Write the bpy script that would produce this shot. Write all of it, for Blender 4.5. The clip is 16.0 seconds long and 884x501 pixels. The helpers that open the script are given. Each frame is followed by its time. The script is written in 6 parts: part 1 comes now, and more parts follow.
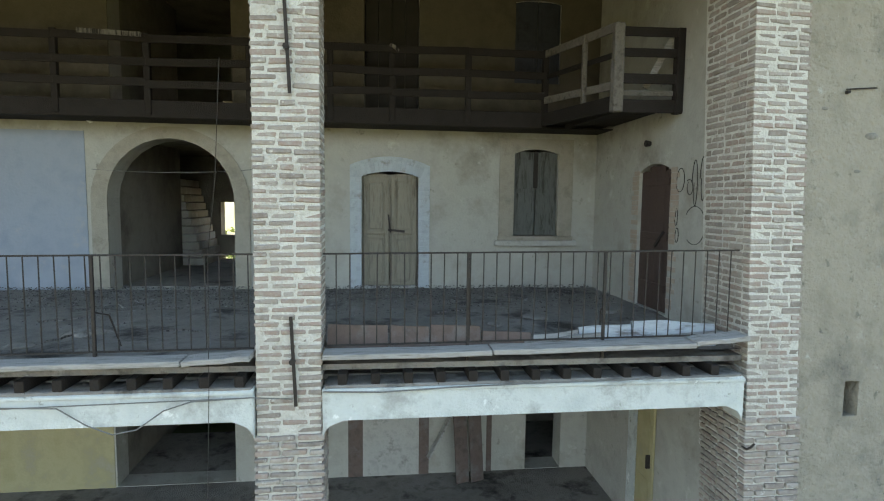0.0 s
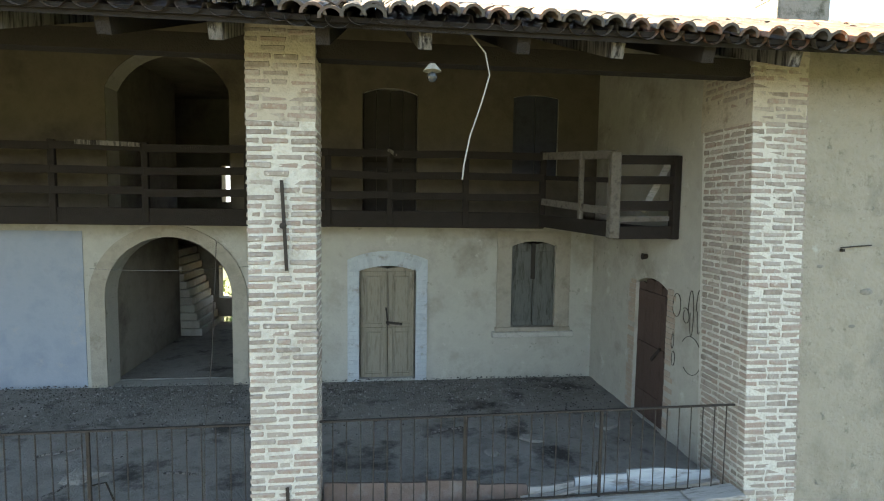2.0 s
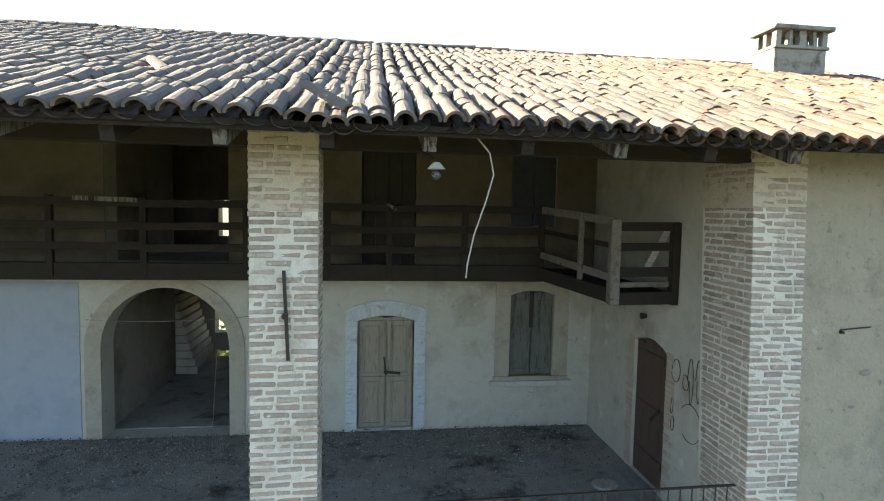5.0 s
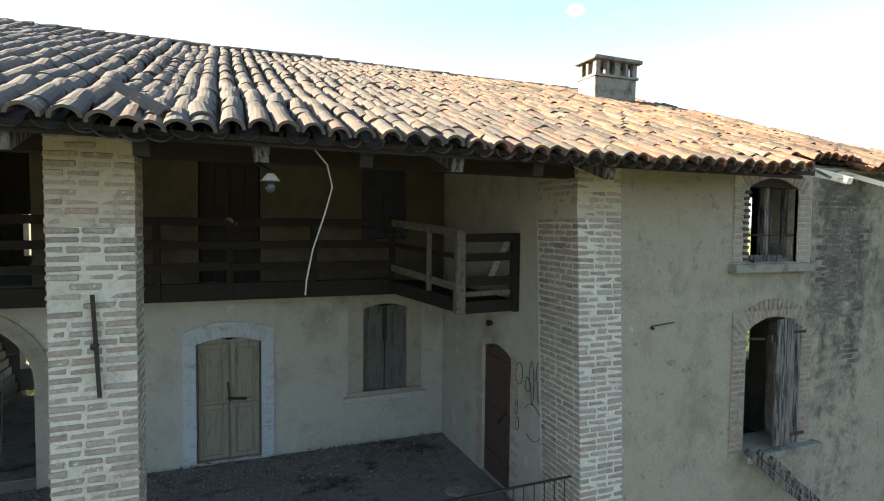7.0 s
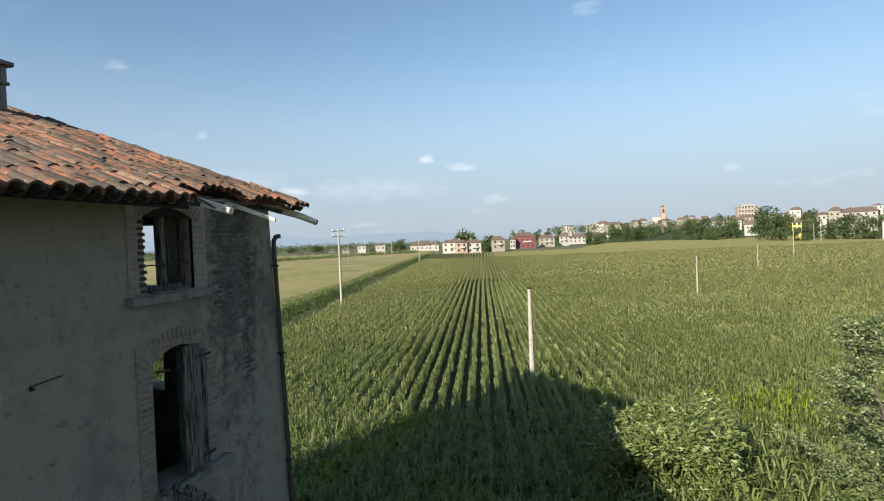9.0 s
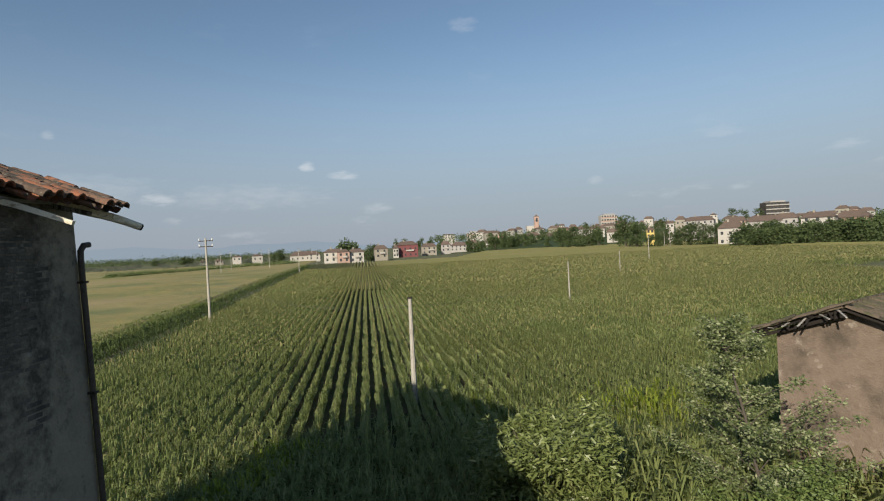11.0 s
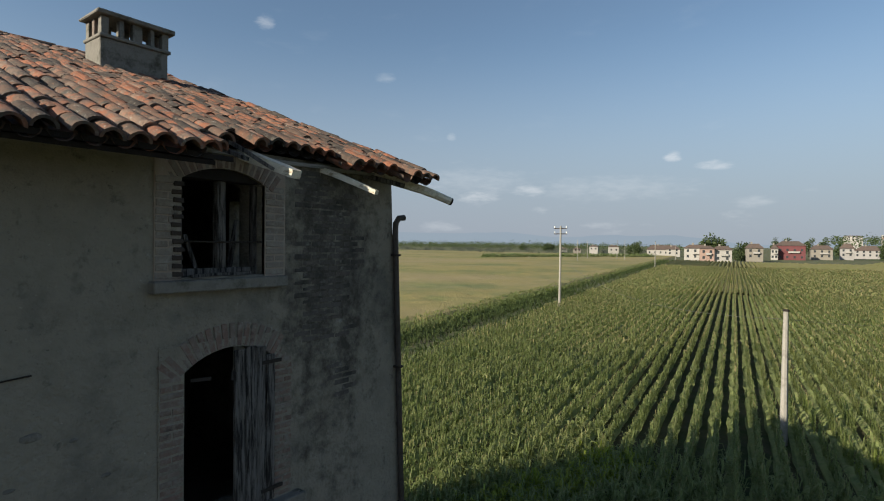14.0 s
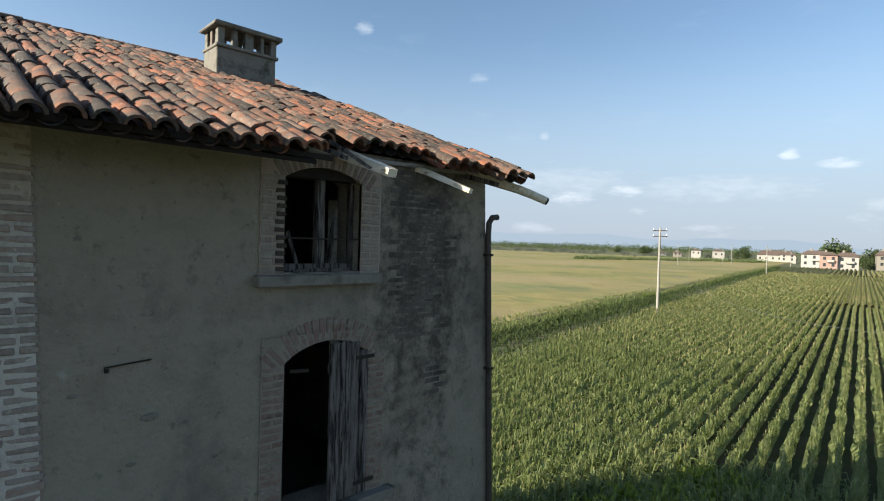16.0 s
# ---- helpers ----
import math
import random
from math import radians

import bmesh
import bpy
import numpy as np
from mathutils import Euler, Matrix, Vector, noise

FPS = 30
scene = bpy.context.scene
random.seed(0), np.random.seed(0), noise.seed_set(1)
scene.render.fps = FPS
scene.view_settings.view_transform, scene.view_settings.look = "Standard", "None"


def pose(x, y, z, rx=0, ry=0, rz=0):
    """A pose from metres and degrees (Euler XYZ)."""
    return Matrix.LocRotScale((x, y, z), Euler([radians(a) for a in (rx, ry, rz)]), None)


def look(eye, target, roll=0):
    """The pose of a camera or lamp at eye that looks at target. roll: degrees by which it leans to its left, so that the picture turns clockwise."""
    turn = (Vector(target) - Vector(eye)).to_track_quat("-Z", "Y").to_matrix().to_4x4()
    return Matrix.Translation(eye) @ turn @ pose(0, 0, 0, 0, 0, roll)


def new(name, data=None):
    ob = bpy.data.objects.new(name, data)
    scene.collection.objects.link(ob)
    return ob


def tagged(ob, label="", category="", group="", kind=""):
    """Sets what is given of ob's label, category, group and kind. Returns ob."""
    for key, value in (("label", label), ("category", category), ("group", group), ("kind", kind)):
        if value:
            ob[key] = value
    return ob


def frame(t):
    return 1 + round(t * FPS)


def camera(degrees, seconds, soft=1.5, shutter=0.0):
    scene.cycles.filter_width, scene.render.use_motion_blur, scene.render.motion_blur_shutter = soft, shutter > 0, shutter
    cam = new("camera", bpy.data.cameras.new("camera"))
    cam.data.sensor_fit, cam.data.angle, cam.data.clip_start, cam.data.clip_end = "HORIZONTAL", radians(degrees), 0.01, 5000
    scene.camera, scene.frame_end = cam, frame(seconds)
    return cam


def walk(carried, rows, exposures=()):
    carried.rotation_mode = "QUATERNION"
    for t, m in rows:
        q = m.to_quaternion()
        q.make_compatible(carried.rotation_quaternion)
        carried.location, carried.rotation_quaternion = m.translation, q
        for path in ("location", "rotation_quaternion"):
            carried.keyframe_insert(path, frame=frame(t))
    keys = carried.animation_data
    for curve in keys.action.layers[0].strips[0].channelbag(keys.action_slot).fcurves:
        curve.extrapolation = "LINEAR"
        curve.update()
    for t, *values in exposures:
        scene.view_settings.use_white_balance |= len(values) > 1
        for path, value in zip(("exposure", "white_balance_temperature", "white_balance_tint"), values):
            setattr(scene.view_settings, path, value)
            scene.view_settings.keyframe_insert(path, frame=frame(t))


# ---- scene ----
cam = camera(77.6, 16.0, soft=1.1)

# the camera's way: seconds, eye, target, roll
PATH = [
    (0, (0.876, -5.453, 5.009), (1.107, -3.474, 4.835), 0.7),
    (0.5, (0.903, -5.442, 5.304), (1.138, -3.463, 5.134), 0.8),
    (1, (0.924, -5.432, 5.784), (1.156, -3.453, 5.613), 0.7),
    (1.5, (0.911, -5.393, 6.248), (1.145, -3.414, 6.081), 0.7),
    (2, (0.892, -5.335, 6.66), (1.127, -3.356, 6.495), 0.8),
    (2.5, (0.822, -5.339, 7.085), (1.064, -3.36, 6.925), 0.8),
    (3, (0.832, -5.341, 7.382), (1.07, -3.361, 7.227), 0.8),
    (3.5, (0.859, -5.321, 7.416), (1.096, -3.34, 7.267), 0.9),
    (5.8, (0.793, -5.241, 7.467), (1.073, -3.265, 7.328), 1.3),
    (6, (0.917, -5.263, 7.441), (1.22, -3.29, 7.317), 1.1),
    (6.5, (0.95, -5.227, 7.459), (1.437, -3.29, 7.347), 1.0),
    (7, (0.985, -5.212, 7.462), (1.729, -3.357, 7.371), 0.6),
    (7.5, (1.161, -5.263, 7.428), (2.233, -3.575, 7.369), -0.0),
    (8, (1.16, -5.28, 7.466), (2.623, -3.917, 7.42), -0.7),
    (8.5, (1.287, -5.233, 7.515), (3.071, -4.329, 7.476), -1.7),
    (9, (1.499, -5.256, 7.539), (3.446, -4.8, 7.504), -2.4),
    (9.5, (1.815, -5.224, 7.525), (3.8, -4.977, 7.492), -2.8),
    (10, (2.157, -5.231, 7.528), (4.151, -5.091, 7.496), -2.9),
    (10.2, (2.263, -5.259, 7.521), (4.26, -5.155, 7.489), -3.1),
    (12.3, (3.723, -5.329, 7.456), (5.723, -5.317, 7.44), -2.9),
    (12.5, (3.87, -5.331, 7.457), (5.869, -5.253, 7.441), -2.7),
    (13, (4.208, -5.361, 7.438), (6.177, -5.013, 7.427), -1.9),
    (13.5, (4.435, -5.363, 7.417), (6.286, -4.604, 7.404), -0.7),
    (14, (4.657, -5.26, 7.393), (6.254, -4.056, 7.366), 0.7),
    (14.5, (4.735, -5.248, 7.386), (6.226, -3.915, 7.352), 1.3),
    (15, (4.711, -5.244, 7.378), (6.15, -3.856, 7.343), 1.5),
    (15.5, (4.666, -5.233, 7.387), (6.07, -3.809, 7.352), 1.6),
    (16, (4.715, -5.16, 7.39), (6.095, -3.712, 7.356), 1.7),
]
EXPOSURES = [(0.0, 3.62, 7400, 5), (2.0, 3.75, 7300, 5), (3.5, 3.47, 6950, 4), (6.5, 3.14, 6850, 4), (7.0, 2.84, 6850, 4), (7.5, 2.45, 6700, 3), (8.2, 1.8, 6150, 0), (8.6, 1.42, 6050, 0), (9.0, 1.12, 6150, 4), (9.5, 0.8, 6200, 5), (10.2, 0.62, 6250, 6), (12.5, 0.48, 6250, 7), (13.5, 0.48, 6250, 7), (14.5, 0.92, 6200, 6), (16.0, 1.24, 6150, 6)]
walk(cam, [(t, look(eye, target, roll)) for t, eye, target, roll in PATH], EXPOSURES)

# ---- world and sun ----
SUN = Vector((-1.0, 0.445, 0.512)).normalized()
world = bpy.data.worlds.new("world")
scene.world = world
world.use_nodes = True
wn, wl = world.node_tree.nodes, world.node_tree.links
bg = wn["Background"]
sky = wn.new("ShaderNodeTexSky")
sky.sky_type, sky.sun_disc = "NISHITA", False
sky.sun_elevation = math.asin(SUN.z)
sky.sun_rotation = math.atan2(SUN.x, SUN.y)
sky.air_density, sky.dust_density, sky.ozone_density = 1.0, 0.7, 0.9
# thin bright cumulus tufts and low haze, the same all round the horizon
tc = wn.new("ShaderNodeTexCoord")
sep = wn.new("ShaderNodeSeparateXYZ")
wl.new(tc.outputs["Generated"], sep.inputs[0])
mp = wn.new("ShaderNodeMapping")
mp.inputs["Scale"].default_value = (1, 1, 3.4)
wl.new(tc.outputs["Generated"], mp.inputs[0])
cn = wn.new("ShaderNodeTexNoise")
cn.inputs["Scale"].default_value, cn.inputs["Detail"].default_value, cn.inputs["Roughness"].default_value = 7.5, 8.0, 0.58
wl.new(mp.outputs[0], cn.inputs["Vector"])
cr = wn.new("ShaderNodeMapRange")
cr.inputs["From Min"].default_value, cr.inputs["From Max"].default_value = 0.57, 0.74
cr.interpolation_type = "SMOOTHSTEP"
wl.new(cn.outputs["Fac"], cr.inputs["Value"])
band = wn.new("ShaderNodeMapRange")
band.inputs["From Min"].default_value, band.inputs["From Max"].default_value = 0.2, 0.11
band.inputs["To Min"].default_value, band.inputs["To Max"].default_value = 0.03, 0.22
wl.new(sep.outputs["Z"], band.inputs["Value"])
cm = wn.new("ShaderNodeMath")
cm.operation = "MULTIPLY"
wl.new(cr.outputs[0], cm.inputs[0])
wl.new(band.outputs[0], cm.inputs[1])
# single clouds: bearing and height in degrees, half width and half height, density
fluff = wn.new("ShaderNodeTexNoise")
fluff.inputs["Scale"].default_value, fluff.inputs["Detail"].default_value, fluff.inputs["Roughness"].default_value = 34.0, 7.0, 0.6
wl.new(mp.outputs[0], fluff.inputs["Vector"])


def wmath(op, a, b):
    n = wn.new("ShaderNodeMath")
    n.operation = op
    for k, v in enumerate((a, b)):
        if isinstance(v, (int, float)):
            n.inputs[k].default_value = v
        else:
            wl.new(v, n.inputs[k])
    return n.outputs[0]


def cloud(az, el, w, h, dens):
    """A soft tuft round one direction of the sky, its edge torn by the noise."""
    a, e = radians(az), radians(el)
    c = Vector((math.cos(e) * math.cos(a), math.cos(e) * math.sin(a), math.sin(e)))
    right = Vector((-math.sin(a), math.cos(a), 0))
    off = wn.new("ShaderNodeVectorMath")
    off.operation = "SUBTRACT"
    wl.new(tc.outputs["Generated"], off.inputs[0])
    off.inputs[1].default_value = c
    sums = []
    for ax, half in ((right, w), (right.cross(c) * -1, h)):
        d = wn.new("ShaderNodeVectorMath")
        d.operation = "DOT_PRODUCT"
        wl.new(off.outputs[0], d.inputs[0])
        d.inputs[1].default_value = ax / radians(half)
        sums.append(wmath("MULTIPLY", d.outputs["Value"], d.outputs["Value"]))
    edge = wmath("SUBTRACT", wmath("ADD", wmath("MULTIPLY", fluff.outputs["Fac"], 2.2), 0.6), wmath("ADD", sums[0], sums[1]))
    r = wn.new("ShaderNodeMapRange")
    r.interpolation_type = "SMOOTHSTEP"
    r.inputs["From Min"].default_value, r.inputs["From Max"].default_value, r.inputs["To Max"].default_value = 0.7, 2.4, dens
    wl.new(edge, r.inputs["Value"])
    return r.outputs[0]


cover = cm.outputs[0]
for row in ((55, 20.6, 1.0, 0.8, 0.36), (14.4, 8.5, 1.0, 0.6, 0.65), (10.8, 7.55, 1.9, 0.55, 0.6), (33.3, 4.8, 2.6, 0.9, 0.5), (28, 5.5, 2.2, 0.7, 0.5), (43, 16.5, 1.2, 0.6, 0.22), (36.2, 10.9, 0.6, 0.5, 0.3),
            (7.6, 4.1, 2.0, 0.7, 0.3), (-14.9, 5.6, 1.0, 0.5, 0.25), (-2.4, 21.5, 1.6, 0.9, 0.22), (20, 5.6, 9.0, 1.6, 0.22), (34, 6.5, 7.0, 1.6, 0.2)):
    cover = wmath("MAXIMUM", cover, cloud(*row))
haze = wn.new("ShaderNodeMapRange")
haze.inputs["From Min"].default_value, haze.inputs["From Max"].default_value = 0.36, 0.02
haze.inputs["To Max"].default_value = 0.9
haze.interpolation_type = "SMOOTHSTEP"
wl.new(sep.outputs["Z"], haze.inputs["Value"])
mx0 = wn.new("ShaderNodeMixRGB")
mx0.inputs[2].default_value = (3.1, 3.45, 4.15, 1)
wl.new(haze.outputs[0], mx0.inputs[0])
wl.new(sky.outputs[0], mx0.inputs[1])
mx = wn.new("ShaderNodeMixRGB")
mx.inputs[2].default_value = (7.6, 7.5, 7.6, 1)
wl.new(cover, mx.inputs[0])
wl.new(mx0.outputs[0], mx.inputs[1])
wl.new(mx.outputs[0], bg.inputs["Color"])
bg.inputs["Strength"].default_value = 0.072
sun = new("sun", bpy.data.lights.new("sun", "SUN"))
sun.data.energy, sun.data.angle, sun.data.color = 5.0, radians(0.6), (1.0, 0.86, 0.68)
sun.matrix_world = look(SUN * 60, (0, 0, 0))

# ---- materials ----
def M(name, cols, scale=6.0, rough=0.9, bump=0.25, bscale=45.0, stain=None, rnd=0.0, island=0.0, metal=0.0, stretch=(1, 1, 1), detail=6.0, spec=0.3, bdist=0.02, thin=0.0):
    """A weathered surface: colours mixed by noise in world space, stains (colour, scale, low, high) over them, grain as bump."""
    m = bpy.data.materials.new(name)
    m.use_nodes = True
    n, l = m.node_tree.nodes, m.node_tree.links
    b = n["Principled BSDF"]
    geo = n.new("ShaderNodeNewGeometry")
    mp = n.new("ShaderNodeMapping")
    mp.inputs["Scale"].default_value = stretch
    l.new(geo.outputs["Position"], mp.inputs[0])
    nz = n.new("ShaderNodeTexNoise")
    nz.inputs["Scale"].default_value, nz.inputs["Detail"].default_value, nz.inputs["Roughness"].default_value = scale, detail, 0.65
    l.new(mp.outputs[0], nz.inputs["Vector"])
    fac = nz.outputs["Fac"]
    if rnd or island:
        src = n.new("ShaderNodeObjectInfo").outputs["Random"] if rnd else geo.outputs["Random Per Island"]
        add = n.new("ShaderNodeMath")
        add.operation = "MULTIPLY_ADD"
        add.inputs[1].default_value, add.inputs[2].default_value = rnd or island, -0.5 * (rnd or island)
        l.new(src, add.inputs[0])
        s2 = n.new("ShaderNodeMath")
        l.new(fac, s2.inputs[0])
        l.new(add.outputs[0], s2.inputs[1])
        fac = s2.outputs[0]
    ramp = n.new("ShaderNodeValToRGB")
    e = ramp.color_ramp.elements
    lo, hi = (0.0, 1.0) if (rnd or island) else (0.28, 0.72)
    for k, c in enumerate(cols):
        p = lo + (hi - lo) * k / max(1, len(cols) - 1)
        x = e[k] if k < 2 else e.new(p)
        x.position, x.color = p, (*c, 1)
    l.new(fac, ramp.inputs[0])
    col = ramp.outputs[0]
    for sc, ss, s0, s1 in stain or ():
        sn = n.new("ShaderNodeTexNoise")
        sn.inputs["Scale"].default_value, sn.inputs["Detail"].default_value, sn.inputs["Roughness"].default_value = ss, 8.0, 0.68
        l.new(mp.outputs[0], sn.inputs["Vector"])
        mr = n.new("ShaderNodeMapRange")
        mr.inputs["From Min"].default_value, mr.inputs["From Max"].default_value = s0, s1
        l.new(sn.outputs["Fac"], mr.inputs["Value"])
        mix = n.new("ShaderNodeMixRGB")
        mix.inputs[2].default_value = (*sc, 1)
        l.new(mr.outputs[0], mix.inputs[0])
        l.new(col, mix.inputs[1])
        col = mix.outputs[0]
    l.new(col, b.inputs["Base Color"])
    b.inputs["Roughness"].default_value, b.inputs["Metallic"].default_value, b.inputs["Specular IOR Level"].default_value = rough, metal, spec
    if thin:
        tr = n.new("ShaderNodeBsdfTranslucent")
        l.new(col, tr.inputs["Color"])
        ms = n.new("ShaderNodeMixShader")
        ms.inputs[0].default_value = thin
        l.new(b.outputs[0], ms.inputs[1])
        l.new(tr.outputs[0], ms.inputs[2])
        l.new(ms.outputs[0], n["Material Output"].inputs["Surface"])
    if bump:
        bn = n.new("ShaderNodeTexNoise")
        bn.inputs["Scale"].default_value, bn.inputs["Detail"].default_value = bscale, 6.0
        l.new(mp.outputs[0], bn.inputs["Vector"])
        bu = n.new("ShaderNodeBump")
        bu.inputs["Strength"].default_value, bu.inputs["Distance"].default_value = bump, bdist
        l.new(bn.outputs["Fac"], bu.inputs["Height"])
        l.new(bu.outputs[0], b.inputs["Normal"])
    return m


BRICK_COLS = [(0.177, 0.151, 0.13), (0.236, 0.206, 0.179), (0.277, 0.25, 0.218), (0.254, 0.195, 0.163), (0.301, 0.277, 0.242), (0.206, 0.165, 0.139)]
MORTARY = [((0.46, 0.44, 0.39), 11.0, 0.6, 0.68), ((0.11, 0.09, 0.078), 3.0, 0.62, 0.8)]
m_brick = M("pier_brick", BRICK_COLS, 14, 0.92, 0.5, 60, MORTARY, rnd=0.9)
m_brick_rest = M("pier_brick_rest", BRICK_COLS, 14, 0.92, 0.5, 60, MORTARY, island=0.9)
m_mortar = M("lime_mortar", [(0.364, 0.348, 0.305), (0.492, 0.476, 0.428), (0.428, 0.412, 0.364)], 10, 0.95, 1.0, 34, [((0.278, 0.251, 0.209), 1.6, 0.5, 0.75), ((0.268, 0.235, 0.203), 9.0, 0.58, 0.72)], bdist=0.03)
m_tanmortar = M("tan_mortar", [(0.31, 0.28, 0.23), (0.37, 0.335, 0.275), (0.27, 0.24, 0.195)], 8, 0.95, 0.6, 40, [((0.2, 0.175, 0.14), 4, 0.55, 0.7)])
m_wbrick = M("window_brick", [(0.135, 0.098, 0.08), (0.2, 0.138, 0.112), (0.17, 0.14, 0.118), (0.215, 0.155, 0.128)], 14, 0.92, 0.5, 60, [((0.24, 0.222, 0.19), 7, 0.46, 0.66), ((0.07, 0.06, 0.052), 3, 0.58, 0.7)], rnd=0.8)
m_bluebrick = M("painted_brick", [(0.295, 0.328, 0.353), (0.377, 0.41, 0.435), (0.262, 0.287, 0.303)], 8, 0.9, 0.5, 60, [((0.213, 0.197, 0.172), 5, 0.56, 0.72)], rnd=0.4)
m_facade = M("grey_render", [(0.188, 0.17, 0.133), (0.25, 0.228, 0.182), (0.212, 0.193, 0.153)], 1.7, 0.95, 0.8, 22,
             [((0.105, 0.1, 0.086), 0.55, 0.54, 0.7), ((0.31, 0.305, 0.268), 2.6, 0.63, 0.7), ((0.095, 0.09, 0.078), 7.0, 0.6, 0.72), ((0.35, 0.34, 0.3), 15.0, 0.66, 0.73), ((0.08, 0.076, 0.066), 26.0, 0.64, 0.72), ((0.42, 0.41, 0.37), 38.0, 0.69, 0.73)], bdist=0.04)
def streaked(m, x0, x1, color, scale, lo, hi):
    """Blackened crumbling render beside the windows: its own uneven outline, by noise that grows towards the corner."""
    n, l = m.node_tree.nodes, m.node_tree.links
    b = n["Principled BSDF"]
    col = b.inputs["Base Color"].links[0].from_socket
    geo = n.new("ShaderNodeNewGeometry")
    sep = n.new("ShaderNodeSeparateXYZ")
    l.new(geo.outputs["Position"], sep.inputs[0])
    zone = n.new("ShaderNodeMapRange")
    zone.inputs["From Min"].default_value, zone.inputs["From Max"].default_value, zone.inputs["To Max"].default_value = x0, x1, 0.24
    l.new(sep.outputs["X"], zone.inputs["Value"])
    far = n.new("ShaderNodeMapRange")
    far.inputs["From Min"].default_value, far.inputs["From Max"].default_value, far.inputs["To Min"].default_value, far.inputs["To Max"].default_value = 9.7, 10.3, 0.0, -0.2
    l.new(sep.outputs["X"], far.inputs["Value"])
    nz = n.new("ShaderNodeTexNoise")
    nz.inputs["Scale"].default_value, nz.inputs["Detail"].default_value, nz.inputs["Roughness"].default_value = scale, 9.0, 0.72
    l.new(geo.outputs["Position"], nz.inputs["Vector"])
    s1, s2 = n.new("ShaderNodeMath"), n.new("ShaderNodeMath")
    l.new(nz.outputs["Fac"], s1.inputs[0])
    l.new(zone.outputs[0], s1.inputs[1])
    l.new(s1.outputs[0], s2.inputs[0])
    l.new(far.outputs[0], s2.inputs[1])
    mr = n.new("ShaderNodeMapRange")
    mr.inputs["From Min"].default_value, mr.inputs["From Max"].default_value, mr.inputs["To Max"].default_value = lo, hi, 0.85
    high = n.new("ShaderNodeMapRange")
    high.inputs["From Min"].default_value, high.inputs["From Max"].default_value, high.inputs["To Min"].default_value, high.inputs["To Max"].default_value = 4.6, 6.4, -0.14, 0.0
    l.new(sep.outputs["Z"], high.inputs["Value"])
    s3 = n.new("ShaderNodeMath")
    l.new(s2.outputs[0], s3.inputs[0])
    l.new(high.outputs[0], s3.inputs[1])
    l.new(s3.outputs[0], mr.inputs["Value"])
    mix = n.new("ShaderNodeMixRGB")
    mix.inputs[2].default_value = (*color, 1)
    l.new(mr.outputs[0], mix.inputs[0])
    l.new(col, mix.inputs[1])
    l.new(mix.outputs[0], b.inputs["Base Color"])


streaked(m_facade, 8.3, 9.0, (0.042, 0.038, 0.032), 4.2, 0.56, 0.8)
m_patch = M("crumbling_render", [(0.13, 0.12, 0.105), (0.2, 0.185, 0.16), (0.085, 0.08, 0.072)], 3.2, 0.96, 0.9, 12,
            [((0.05, 0.048, 0.042), 1.4, 0.48, 0.62), ((0.3, 0.28, 0.24), 5.0, 0.62, 0.7)], bdist=0.05)
m_plaster = M("old_plaster", [(0.275, 0.265, 0.232), (0.34, 0.33, 0.292), (0.3, 0.29, 0.255)], 1.6, 0.95, 0.4, 26,
              [((0.2, 0.185, 0.155), 0.9, 0.52, 0.72), ((0.42, 0.41, 0.37), 2.4, 0.6, 0.72), ((0.17, 0.155, 0.13), 6.0, 0.62, 0.74), ((0.45, 0.44, 0.4), 22.0, 0.69, 0.74)])
# brown plaster, its colour deepened for the shade under the roof
m_upper = M("brown_shaded_plaster", [(0.0734, 0.0621, 0.045), (0.0965, 0.0828, 0.0621), (0.0642, 0.054, 0.039)], 1.4, 0.95, 0.35, 30, [((0.0413, 0.034, 0.0248), 0.8, 0.5, 0.72)])
m_bluewall = M("blue_paint", [(0.202, 0.228, 0.275), (0.241, 0.267, 0.31), (0.181, 0.206, 0.254)], 1.2, 0.92, 0.25, 30, [((0.31, 0.301, 0.284), 1.8, 0.58, 0.75)])
m_yellow = M("yellow_paint", [(0.27, 0.235, 0.12), (0.33, 0.29, 0.165), (0.23, 0.2, 0.11)], 1.4, 0.92, 0.25, 30, [((0.3, 0.27, 0.2), 1.4, 0.55, 0.7)])
m_band = M("sand_plaster_band", [(0.225, 0.205, 0.168), (0.275, 0.252, 0.21), (0.2, 0.183, 0.15)], 3, 0.95, 0.4, 40, [((0.17, 0.148, 0.115), 2, 0.55, 0.7)])
m_stone = M("grey_stone", [(0.27, 0.26, 0.24), (0.36, 0.35, 0.32), (0.3, 0.29, 0.27)], 6, 0.9, 0.4, 60, [((0.17, 0.165, 0.14), 3, 0.55, 0.7)])
m_beam = M("whitewashed_concrete", [(0.36, 0.385, 0.37), (0.45, 0.475, 0.455), (0.32, 0.34, 0.325)], 2.2, 0.9, 0.5, 40,
           [((0.25, 0.25, 0.23), 1.1, 0.5, 0.68), ((0.62, 0.64, 0.62), 3.5, 0.62, 0.68), ((0.2, 0.2, 0.18), 8.0, 0.62, 0.72)])
# dark timber, its colour blackened further for the shade round the balcony
m_darkwood = M("dark_shaded_wood", [(0.0093, 0.00744, 0.00605), (0.0177, 0.0139, 0.0117), (0.00651, 0.00558, 0.00465)], 5, 0.85, 0.5, 60, rnd=0.4, stretch=(1, 1, 1))
